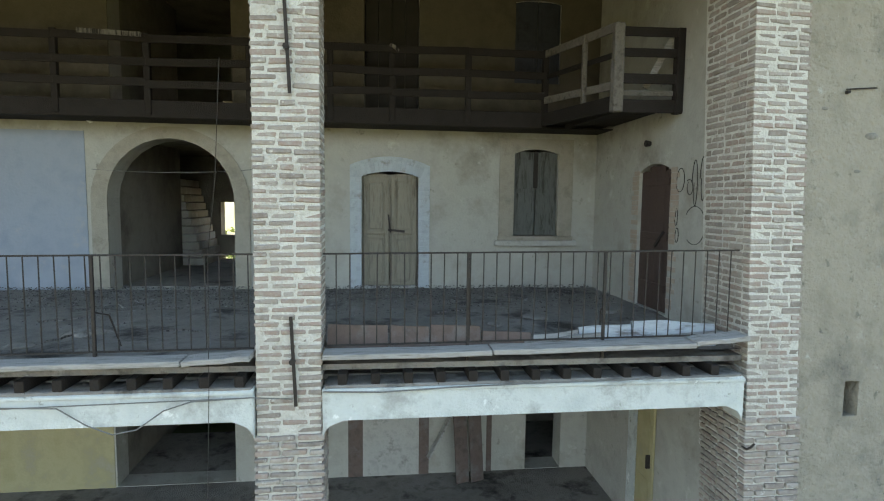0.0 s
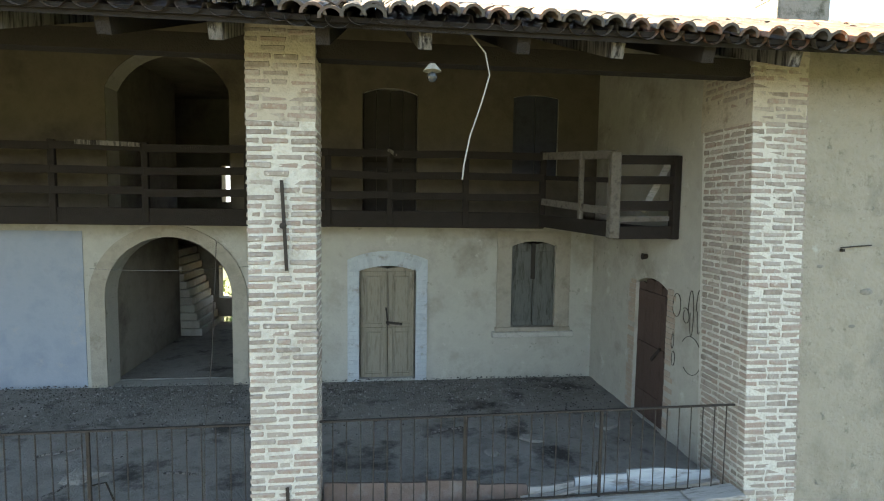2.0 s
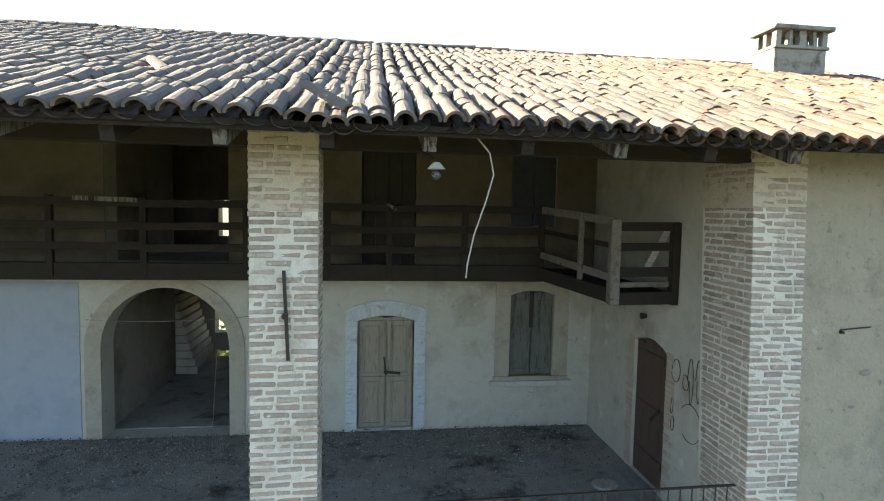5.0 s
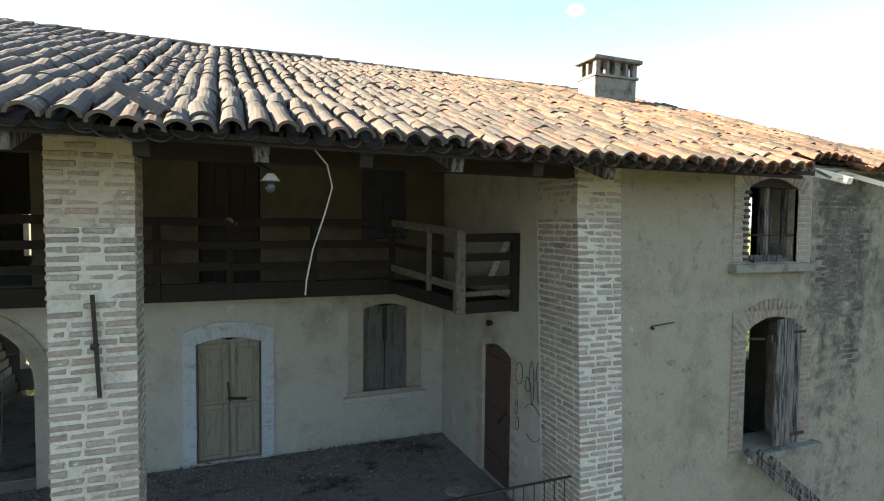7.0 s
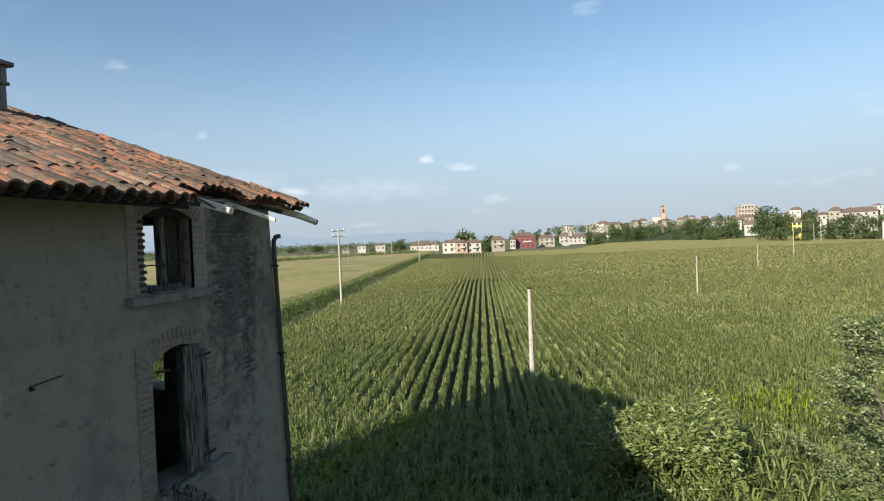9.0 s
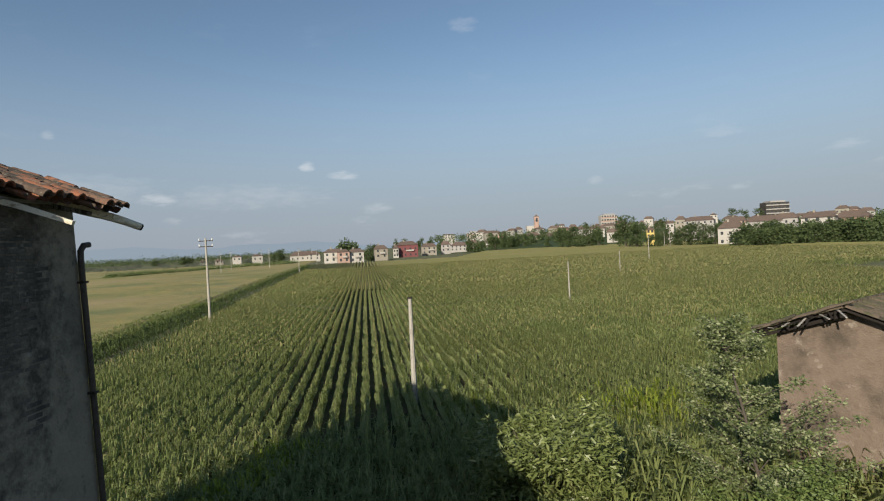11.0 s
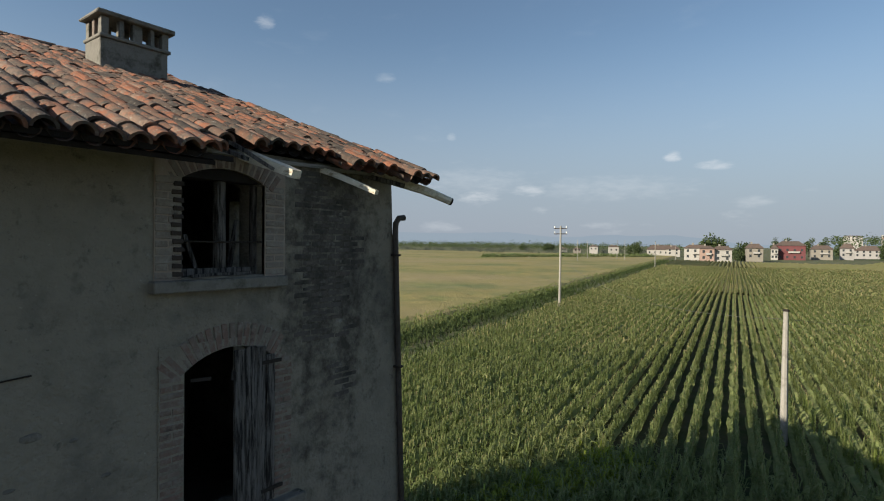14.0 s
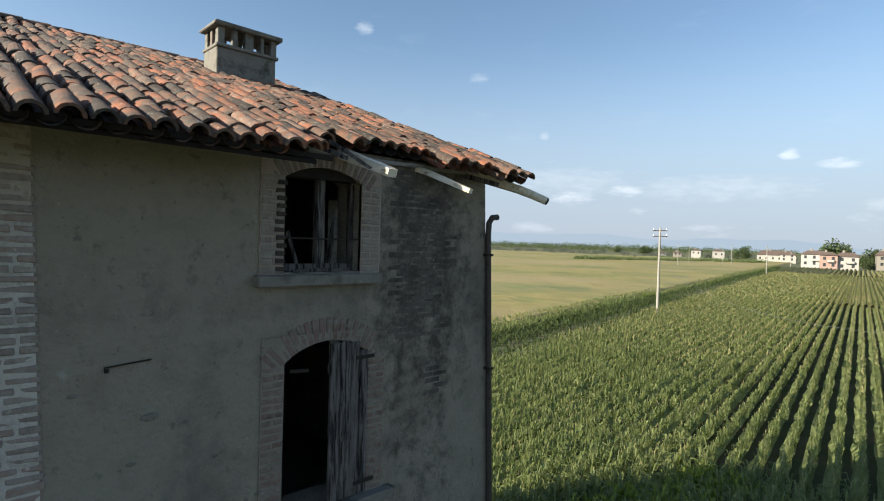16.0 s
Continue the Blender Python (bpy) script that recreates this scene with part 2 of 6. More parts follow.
m_greywood = M("weathered_wood", [(0.2, 0.19, 0.175), (0.32, 0.31, 0.29), (0.14, 0.13, 0.12)], 5, 0.9, 0.6, 70, [((0.09, 0.08, 0.07), 4, 0.56, 0.7)], stretch=(0.5, 5, 5))
m_balwood = M("worn_balcony_wood", [(0.082, 0.073, 0.062), (0.135, 0.123, 0.107), (0.058, 0.051, 0.043)], 5, 0.9, 0.6, 70, [((0.045, 0.0394, 0.0338), 4, 0.56, 0.7)], stretch=(2, 2, 2))
# pale bare wood, raised further to put sunlight into the colour
m_splinter = M("split_timber", [(0.66, 0.6, 0.47), (0.76, 0.71, 0.58), (0.46, 0.38, 0.26)], 8, 0.85, 0.7, 50, [((0.3, 0.24, 0.16), 4, 0.56, 0.7)], stretch=(3, 1, 3))
m_doorwood = M("olive_door_paint", [(0.165, 0.15, 0.115), (0.215, 0.195, 0.152), (0.135, 0.12, 0.09)], 5, 0.75, 0.3, 60, [((0.09, 0.075, 0.055), 2.4, 0.58, 0.7)], stretch=(4, 1, 0.6))
m_shutter = M("grey_green_shutter", [(0.0684, 0.072, 0.067), (0.101, 0.106, 0.0972), (0.0504, 0.0533, 0.0482)], 5, 0.85, 0.35, 60, [((0.0432, 0.0418, 0.036), 2.6, 0.52, 0.62)], stretch=(4, 4, 0.5))
m_reddoor = M("red_brown_door", [(0.052, 0.035, 0.03), (0.07, 0.046, 0.038), (0.038, 0.026, 0.023)], 5, 0.7, 0.3, 60, stretch=(1, 5, 0.6))
m_planks = M("rotten_shutter_wood", [(0.085, 0.08, 0.075), (0.19, 0.178, 0.165), (0.04, 0.036, 0.034)], 6, 0.9, 0.9, 50, [((0.02, 0.018, 0.017), 4, 0.46, 0.58)], stretch=(6, 6, 0.5), rnd=0.3)
m_iron = M("rusty_iron", [(0.028, 0.025, 0.023), (0.046, 0.039, 0.034), (0.021, 0.019, 0.018)], 20, 0.75, 0.3, 90, metal=0.5)
m_pipe = M("dark_pipe", [(0.05, 0.045, 0.042), (0.08, 0.07, 0.062), (0.035, 0.032, 0.03)], 6, 0.6, 0.2, 60, metal=0.4)
m_cable = M("pale_cable", [(0.22, 0.21, 0.19), (0.3, 0.285, 0.255)], 10, 0.7, 0)
m_wire = M("grey_wire", [(0.1, 0.1, 0.096), (0.15, 0.15, 0.143)], 10, 0.7, 0)
m_dirt = M("bird_dirt_floor", [(0.12, 0.112, 0.1), (0.2, 0.187, 0.168), (0.088, 0.082, 0.073)], 2.2, 0.97, 0.9, 40,
           [((0.22, 0.207, 0.188), 0.75, 0.5, 0.62), ((0.035, 0.032, 0.029), 1.1, 0.52, 0.66), ((0.33, 0.32, 0.295), 18, 0.66, 0.72), ((0.03, 0.028, 0.025), 30, 0.62, 0.7)], bdist=0.02)
m_gravel = M("dark_grit", [(0.03, 0.028, 0.026), (0.08, 0.075, 0.07), (0.22, 0.21, 0.2)], 30, 0.95, 0.4, 60, island=1.1)
# plaster of rooms and ceilings, toned down to put indoor shade into the colour
m_interior = M("shade_toned_plaster", [(0.14, 0.128, 0.105), (0.185, 0.17, 0.14), (0.115, 0.105, 0.085)], 1.2, 0.95, 0.3, 20, [((0.08, 0.07, 0.055), 0.7, 0.5, 0.7)])
m_redboard = M("rusty_brown_board", [(0.092, 0.066, 0.056), (0.122, 0.09, 0.076), (0.07, 0.054, 0.048)], 5, 0.9, 0.4, 60, [((0.14, 0.125, 0.115), 3, 0.52, 0.66)])
m_bluekerb = M("flaking_blue_board", [(0.27, 0.3, 0.32), (0.36, 0.39, 0.41), (0.22, 0.235, 0.245)], 4, 0.9, 0.6, 50, [((0.13, 0.12, 0.115), 3.2, 0.5, 0.62), ((0.5, 0.5, 0.48), 7.0, 0.62, 0.7)], stretch=(0.6, 3, 3))
m_sootbrick = M("soot_gap_brick", [(0.075, 0.069, 0.06), (0.12, 0.108, 0.094), (0.095, 0.088, 0.077), (0.15, 0.125, 0.103)], 12, 0.94, 0.6, 50, [((0.045, 0.042, 0.037), 2.2, 0.46, 0.62), ((0.21, 0.2, 0.172), 7.0, 0.58, 0.7)], rnd=0.8)
TILE_COLS = [(0.0387, 0.031, 0.0258), (0.0731, 0.0533, 0.0413), (0.116, 0.0774, 0.0568), (0.146, 0.0903, 0.0628), (0.185, 0.0929, 0.0585), (0.241, 0.0989, 0.055), (0.284, 0.112, 0.0602), (0.215, 0.146, 0.107)]
LICHEN = [((0.075, 0.066, 0.055), 8.0, 0.5, 0.62), ((0.3, 0.285, 0.245), 19.0, 0.6, 0.68), ((0.04, 0.036, 0.031), 3.0, 0.54, 0.7)]
m_tile = M("clay_tile", TILE_COLS, 9, 0.9, 0.5, 60, LICHEN, rnd=1.15)
m_tile_rest = M("clay_tile_rest", TILE_COLS, 9, 0.9, 0.5, 60, LICHEN, island=1.15)


def lichened(m):
    """Grey lichen crust, thick on the older western half of the roof."""
    n, l = m.node_tree.nodes, m.node_tree.links
    b = n["Principled BSDF"]
    col = b.inputs["Base Color"].links[0].from_socket
    geo = n.new("ShaderNodeNewGeometry")
    sep = n.new("ShaderNodeSeparateXYZ")
    l.new(geo.outputs["Position"], sep.inputs[0])
    zone = n.new("ShaderNodeMapRange")
    zone.inputs["From Min"].default_value, zone.inputs["From Max"].default_value, zone.inputs["To Min"].default_value, zone.inputs["To Max"].default_value = 1.0, 8.6, 0.42, -0.12
    l.new(sep.outputs["X"], zone.inputs["Value"])
    nz = n.new("ShaderNodeTexNoise")
    nz.inputs["Scale"].default_value, nz.inputs["Detail"].default_value = 6.0, 6.0
    l.new(geo.outputs["Position"], nz.inputs["Vector"])
    ad = n.new("ShaderNodeMath")
    l.new(nz.outputs["Fac"], ad.inputs[0])
    l.new(zone.outputs[0], ad.inputs[1])
    mr = n.new("ShaderNodeMapRange")
    mr.inputs["From Min"].default_value, mr.inputs["From Max"].default_value, mr.inputs["To Max"].default_value = 0.5, 0.85, 0.85
    l.new(ad.outputs[0], mr.inputs["Value"])
    mix = n.new("ShaderNodeMixRGB")
    mix.inputs[2].default_value = (0.074, 0.07, 0.065, 1)
    l.new(mr.outputs[0], mix.inputs[0])
    l.new(col, mix.inputs[1])
    l.new(mix.outputs[0], b.inputs["Base Color"])


lichened(m_tile)
lichened(m_tile_rest)
m_mosstile = M("mossy_tile", [(0.04, 0.037, 0.03), (0.075, 0.065, 0.05), (0.11, 0.085, 0.065), (0.06, 0.06, 0.035)], 8, 0.95, 0.6, 50, [((0.05, 0.055, 0.025), 5, 0.5, 0.66)], island=0.9)
m_palebrick = M("limewashed_brick", [(0.17, 0.142, 0.115), (0.22, 0.192, 0.16), (0.25, 0.222, 0.185), (0.18, 0.135, 0.11)], 14, 0.93, 0.5, 60, [((0.1, 0.088, 0.075), 4, 0.56, 0.7), ((0.29, 0.27, 0.23), 9, 0.5, 0.66)], rnd=0.6)
m_jamb = M("flush_brick_jamb", [(0.26, 0.215, 0.17), (0.32, 0.255, 0.205), (0.29, 0.255, 0.21)], 9, 0.93, 0.4, 60, [((0.36, 0.34, 0.29), 6, 0.52, 0.7)], rnd=0.5)
m_chim = M("mossy_render", [(0.13, 0.125, 0.108), (0.2, 0.19, 0.165), (0.16, 0.15, 0.13)], 5, 0.95, 0.6, 40, [((0.06, 0.06, 0.042), 3, 0.5, 0.66), ((0.28, 0.26, 0.22), 9, 0.62, 0.7)])
m_soil = M("field_soil", [(0.085, 0.08, 0.045), (0.12, 0.11, 0.06), (0.07, 0.075, 0.038)], 0.4, 0.97, 0.4, 6, [((0.06, 0.085, 0.03), 0.5, 0.42, 0.6)])
m_corn = M("maize_leaf", [(0.149, 0.201, 0.0631), (0.218, 0.27, 0.0918), (0.275, 0.316, 0.12), (0.356, 0.356, 0.161)], 0.22, 0.5, 0, 30, [((0.236, 0.289, 0.0481), 0.1, 0.58, 0.7), ((0.262, 0.289, 0.105), 0.035, 0.5, 0.7)], island=0.7, thin=0.58, spec=0.4)
m_corn_far = M("maize_rows", [(0.16, 0.185, 0.065), (0.24, 0.245, 0.095), (0.32, 0.295, 0.13)], 3.2, 0.75, 0.2, 9, [((0.29, 0.255, 0.115), 0.03, 0.45, 0.66)], detail=9, bdist=0.05, thin=0.4)
m_reed = M("ditch_reed", [(0.05, 0.075, 0.024), (0.085, 0.12, 0.036), (0.13, 0.16, 0.06)], 0.5, 0.6, 0, 30, island=0.7, thin=0.4)
m_undergrowth = M("maize_stalks", [(0.128, 0.166, 0.0564), (0.219, 0.257, 0.0898), (0.282, 0.269, 0.128)], 4, 0.85, 0.5, 12, thin=0.2)
m_tassel = M("maize_tassel", [(0.28, 0.25, 0.11), (0.37, 0.32, 0.155), (0.25, 0.245, 0.1)], 0.3, 0.8, 0, 30, island=0.7, thin=0.4)
m_weed = M("yellow_green_weed", [(0.2, 0.27, 0.03), (0.3, 0.36, 0.05), (0.36, 0.38, 0.08)], 0.6, 0.6, 0, 30, island=0.7, thin=0.55)
m_yard = M("trodden_yard", [(0.0928, 0.0841, 0.0667), (0.139, 0.128, 0.104), (0.0754, 0.0754, 0.0493)], 0.8, 0.97, 0.5, 20, [((0.0464, 0.058, 0.0232), 0.3, 0.5, 0.62)])
m_meadow = M("ripening_field", [(0.176, 0.163, 0.0551), (0.233, 0.198, 0.076), (0.135, 0.147, 0.0475)], 0.25, 0.85, 0.8, 4, [((0.114, 0.142, 0.0494), 0.03, 0.46, 0.62), ((0.237, 0.199, 0.0997), 0.012, 0.46, 0.6)], detail=9, bdist=0.2)
m_bush = M("laurel_leaf", [(0.0672, 0.106, 0.0288), (0.115, 0.163, 0.048), (0.182, 0.226, 0.0816)], 2, 0.5, 0, 30, island=0.8, thin=0.25, spec=0.4)
m_laurel = M("pale_lance_leaf", [(0.085, 0.115, 0.032), (0.15, 0.185, 0.056), (0.23, 0.26, 0.095)], 2, 0.45, 0, 30, island=0.9, thin=0.3, spec=0.5)
m_acacia = M("grey_green_leaf", [(0.075, 0.105, 0.038), (0.125, 0.16, 0.06), (0.3, 0.325, 0.19)], 2, 0.6, 0, 30, island=1.0, thin=0.3)
m_treeleaf = M("tree_leaf", [(0.04, 0.062, 0.024), (0.068, 0.098, 0.036), (0.105, 0.135, 0.055)], 0.3, 0.7, 0, 30, island=0.8, thin=0.35)
# leaf green greyed so that the colour carries the haze of distance
m_hazeleaf = M("hazed_leaf", [(0.055, 0.066, 0.05), (0.08, 0.094, 0.072), (0.1, 0.112, 0.088)], 0.05, 0.8, 0, 30, island=0.7, thin=0.2)
m_bark = M("bark", [(0.054, 0.045, 0.036), (0.096, 0.084, 0.069)], 8, 0.95, 0.6, 30)
m_pole = M("concrete_pole", [(0.245, 0.23, 0.202), (0.324, 0.31, 0.274), (0.209, 0.194, 0.173)], 4, 0.9, 0.3, 50)
m_shedwall = M("pink_render", [(0.125, 0.094, 0.074), (0.16, 0.125, 0.1), (0.1, 0.076, 0.06)], 1.6, 0.95, 0.7, 18, [((0.075, 0.06, 0.047), 0.7, 0.5, 0.66), ((0.23, 0.195, 0.165), 2.2, 0.58, 0.68)], bdist=0.04)
m_house = [M("house_render_" + w, [c, tuple(v * 0.86 for v in c)], 0.5, 0.9, 0) for w, c in (
    ("white", (0.37, 0.355, 0.33)), ("cream", (0.25, 0.23, 0.195)), ("pink", (0.34, 0.24, 0.2)), ("crimson", (0.15, 0.055, 0.058)), ("yellow", (0.5, 0.38, 0.13)), ("grey", (0.3, 0.29, 0.28)))]
m_houseroof = M("town_roof", [(0.085, 0.066, 0.056), (0.115, 0.085, 0.07), (0.075, 0.062, 0.055)], 0.4, 0.9, 0)
m_glass = M("dark_window", [(0.03, 0.035, 0.04), (0.05, 0.055, 0.06)], 1, 0.15, 0, spec=0.6)
m_black = M("soot_shade_dark", [(0.021, 0.0189, 0.0168), (0.035, 0.0315, 0.028)], 3, 0.95, 0)
m_navy = M("dark_blue_paint", [(0.022, 0.025, 0.034), (0.034, 0.038, 0.05), (0.017, 0.018, 0.024)], 4, 0.7, 0.3, 50)
m_white = M("white_enamel", [(0.6, 0.6, 0.58), (0.7, 0.7, 0.68)], 5, 0.5, 0)


# ---- helpers of this scene ----
def ob_of(name, bm, material, parent=None, label=""):
    me = bpy.data.meshes.new(name)
    bmesh.ops.recalc_face_normals(bm, faces=bm.faces[:])
    bm.to_mesh(me)
    bm.free()
    for mm in material if isinstance(material, (list, tuple)) else [material]:
        me.materials.append(mm)
    ob = new(name, me)
    ob.parent = parent
    if label:
        ob["label"] = label
    return ob


def part(name, bm, material, parent, label=""):
    return ob_of(name, bm, material, parent, label)


def thing(name, label, category, group="", kind=""):
    return tagged(new(name), label, category, group, kind)


def structure(name, bm, material, label, category):
    return tagged(ob_of(name, bm, material), label, category, "", "structure")


def box(bm, x0, x1, y0, y1, z0, z1, bevel=0.0, rough=0.0):
    g = bmesh.ops.create_cube(bm, size=1.0)["verts"]
    for v in g:
        v.co = Vector((x0 + (v.co.x + 0.5) * (x1 - x0), y0 + (v.co.y + 0.5) * (y1 - y0), z0 + (v.co.z + 0.5) * (z1 - z0)))
        if rough:
            v.co += Vector((random.uniform(-rough, rough), random.uniform(-rough, rough), random.uniform(-rough, rough)))
    if bevel:
        bmesh.ops.bevel(bm, geom=list({e for v in g for e in v.link_edges}), offset=bevel, segments=1, affect="EDGES")
    return bm


def B(*a, **k):
    return box(bmesh.new(), *a, **k)


def bar(bm, p, q, w, h, bevel=0.0, taper=1.0, steps=1, wob=0.0):
    """A squared timber from p to q, w wide across and h high; taper shrinks the far end, wob bends it."""
    p, q = Vector(p), Vector(q)
    d = (q - p).normalized()
    s = d.cross(Vector((0, 0, 1)))
    s = s.normalized() if s.length > 1e-3 else Vector((1, 0, 0))
    u = s.cross(d)
    rings = []
    for k in range(steps + 1):
        f = k / steps
        c = p.lerp(q, f) + s * random.uniform(-wob, wob) + u * random.uniform(-wob, wob)
        a = 1 + (taper - 1) * f
        rings.append([bm.verts.new(c + s * (i * w * a / 2) + u * (j * h * a / 2)) for i, j in ((-1, -1), (1, -1), (1, 1), (-1, 1))])
    for a, b in zip(rings, rings[1:]):
        for i in range(4):
            bm.faces.new((a[i], a[(i + 1) % 4], b[(i + 1) % 4], b[i]))
    bm.faces.new(rings[0][::-1])
    bm.faces.new(rings[-1])
    if bevel:
        bmesh.ops.bevel(bm, geom=list({e for r in rings for v in r for e in v.link_edges}), offset=bevel, segments=1, affect="EDGES")
    return bm


def tube(bm, pts, r, n=6, r1=None):
    pts = [Vector(p) for p in pts]
    rings = []
    for k, p in enumerate(pts):
        d = (pts[min(k + 1, len(pts) - 1)] - pts[max(k - 1, 0)]).normalized()
        a = d.orthogonal().normalized() if not rings else (rings[-1][1] - d * rings[-1][1].dot(d)).normalized()
        b = d.cross(a)
        rr = r if r1 is None else r + (r1 - r) * k / (len(pts) - 1)
        rings.append(([bm.verts.new(p + (a * math.cos(t) + b * math.sin(t)) * rr) for t in (2 * math.pi * i / n for i in range(n))], a))
    for (a, _), (b, _) in zip(rings, rings[1:]):
        for i in range(n):
            bm.faces.new((a[i], a[(i + 1) % n], b[(i + 1) % n], b[i]))
    bm.faces.new(rings[0][0][::-1])
    bm.faces.new(rings[-1][0])
    return bm


def arch_prism(bm, u0, u1, z0, zs, rise, v0, v1, along="x", n=14):
    """A solid for cutting an opening: u0..u1 wide, z0 to the springing zs, an arc of that rise above, from v0 to v1 through the wall."""
    prof = [(u0, z0), (u1, z0)]
    if rise > 0:
        half = (u1 - u0) / 2
        rad = (half * half + rise * rise) / (2 * rise)
        a0 = math.asin(min(1, half / rad))
        if rise > half:
            a0 = math.pi - a0
        for k in range(n + 1):
            a = a0 - 2 * a0 * k / n
            prof.append(((u0 + u1) / 2 + rad * math.sin(a), zs + rise - rad + rad * math.cos(a)))
    else:
        prof += [(u1, zs), (u0, zs)]
    rows = []
    for v in (v0, v1):
        rows.append([bm.verts.new((u, v, z) if along == "x" else (v, u, z)) for u, z in prof])
    bm.faces.new(rows[0])
    bm.faces.new(rows[1][::-1])
    for i in range(len(prof)):
        j = (i + 1) % len(prof)
        bm.faces.new((rows[0][j], rows[0][i], rows[1][i], rows[1][j]))
    return bm


def cut(ob, cutter_bm):
    """Takes the solids of cutter_bm out of ob's mesh."""
    bmesh.ops.recalc_face_normals(cutter_bm, faces=cutter_bm.faces[:])
    me = bpy.data.meshes.new("cutter")
    cutter_bm.to_mesh(me)
    cutter_bm.free()
    c = new("cutter", me)
    mod = ob.modifiers.new("openings", "BOOLEAN")
    mod.object, mod.operation, mod.solver = c, "DIFFERENCE", "EXACT"
    dg = bpy.context.evaluated_depsgraph_get()
    done = bpy.data.meshes.new_from_object(ob.evaluated_get(dg))
    ob.modifiers.clear()
    old = ob.data
    ob.data = done
    bpy.data.meshes.remove(old)
    bpy.data.objects.remove(c)
    bpy.data.meshes.remove(me)
    return ob


def block_mesh(name, sx, sy, sz, material, rough=0.004, bevel=0.006):
    """A shared mesh for one brick or block, centred, with uneven edges."""
    bm = B(-sx / 2, sx / 2, -sy / 2, sy / 2, -sz / 2, sz / 2, bevel=bevel, rough=rough)
    bmesh.ops.recalc_face_normals(bm, faces=bm.faces[:])
    me = bpy.data.meshes.new(name)
    bm.to_mesh(me)
    bm.free()
    me.materials.append(material)
    return me


def place(name, me, m, parent):
    ob = new(name, me)
    ob.parent = parent
    ob.matrix_basis = m
    return ob


def joined(name, items, material, parent, kind=""):
    """Copies of small meshes at their poses, joined into one mesh."""
    vs, fs = [], []
    for me, m in items:
        k = len(vs)
        vs += [tuple(m @ v.co) for v in me.vertices]
        fs += [tuple(k + i for i in p.vertices) for p in me.polygons]
    out = bpy.data.meshes.new(name)
    out.from_pydata(vs, [], fs)
    out.materials.append(material)
    out.update()
    ob = new(name, out)
    ob.parent = parent
    if kind:
        ob["kind"] = kind
    return ob


# ---- the setting: ground, walls, floors, roof ----
G0 = -0.3          # field
F1, F2 = 3.42, 6.42  # gallery floors
RIDGE_Y, SLOPE = 7.0, 0.356


def bed(y):
    """Height of the tile bed over the plan."""
    return 8.40 + SLOPE * y if y <= RIDGE_Y else 8.40 + SLOPE * (2 * RIDGE_Y - y)


def sloped(x0, x1, y0, y1, z0):
    """A wall block whose top follows the roof."""
    bm = B(x0, x1, y0, y1, z0, z0 + 1)
    for v in bm.verts:
        if v.co.z > z0 + 0.5:
            v.co.z = bed(v.co.y) - 0.1
    return bm


bm = bmesh.new()
bmesh.ops.create_circle(bm, cap_ends=True, radius=4900, segments=48)
for v in bm.verts:
    v.co.z = G0
structure("ground", bm, m_soil, "flat brown field soil reaching the horizon", "ground")
structure("pavement", B(-16, 11.6, -14, 0.2, G0 + 0.004, -0.16), m_yard, "dusty trodden farmyard ground before the house", "yard")

# facade to the east of the galleries; its corner leans out towards the ground
def leaning(bm):
    for v in bm.verts:
        if v.co.x > 10.2:
            v.co.x = 10.45 + (8.2 - v.co.z) * 0.05
    return bm


w = structure("wall_south", leaning(B(5.0, 10.8, 0.02, 0.5, G0, 8.36)), m_facade, "grey cement-rendered outer wall, stained and flaking", "wall")
c = bmesh.new()
arch_prism(c, 7.41, 8.36, 7.02, 8.0, 0.14, -0.5, 1.0)
arch_prism(c, 7.45, 8.5, 4.45, 6.08, 0.19, -0.5, 1.0)
arch_prism(c, 6.10, 6.28, 2.65, 3.06, 0, -0.5, 0.3)
cut(w, c)
# gable wall, with the two windows that let daylight through the rooms
w = structure("wall_east", leaning(B(10.0, 10.8, 0.5, 7.2, G0, 8.36)), m_facade, "grey rendered gable wall", "wall")
c = bmesh.new()
arch_prism(c, 2.05, 3.35, 6.93, 8.06, 0, 9.7, 11.3, along="y")
arch_prism(c, 2.0, 3.2, 5.05, 6.0, 0, 9.7, 11.3, along="y")
cut(w, c)
# wall behind the galleries
w = structure("wall_gallery", B(-12.0, 5.0, 4.6, 5.05, G0, 9.9), m_plaster, "stained beige plaster wall behind the galleries", "wall")
c = bmesh.new()
arch_prism(c, -3.73, -1.63, F1 - 0.02, 5.02, 1.03, 4.0, 6.0)
arch_prism(c, 0.58, 1.6, F1 + 0.02, 5.48, 0.09, 4.0, 6.0)
arch_prism(c, 3.38, 4.22, 4.40, 5.92, 0.09, 4.0, 6.0)
arch_prism(c, -3.62, -1.63, F2 + 0.05, 8.55, 0.65, 4.0, 6.0)
arch_prism(c, 0.63, 1.6, F2 + 0.05, 8.6, 0.1, 4.0, 6.0)
arch_prism(c, 3.34, 4.19, 7.2, 8.62, 0.05, 4.0, 6.0)
arch_prism(c, 3.72, 4.42, -0.14, 2.1, 0, 4.0, 6.0)
arch_prism(c, -3.75, -1.7, -0.14, 2.4, 0.3, 4.0, 6.0)
cut(w, c)
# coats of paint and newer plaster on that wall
# the upper coat's colour includes the gallery's shade
structure("wall_gallery_upper", B(-12.0, 5.0, 4.588, 4.6, F2, 9.7), m_upper, "brownish plaster of the upper gallery wall, deepened for its shade", "wall")
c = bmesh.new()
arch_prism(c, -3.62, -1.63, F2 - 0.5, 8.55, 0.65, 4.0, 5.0)
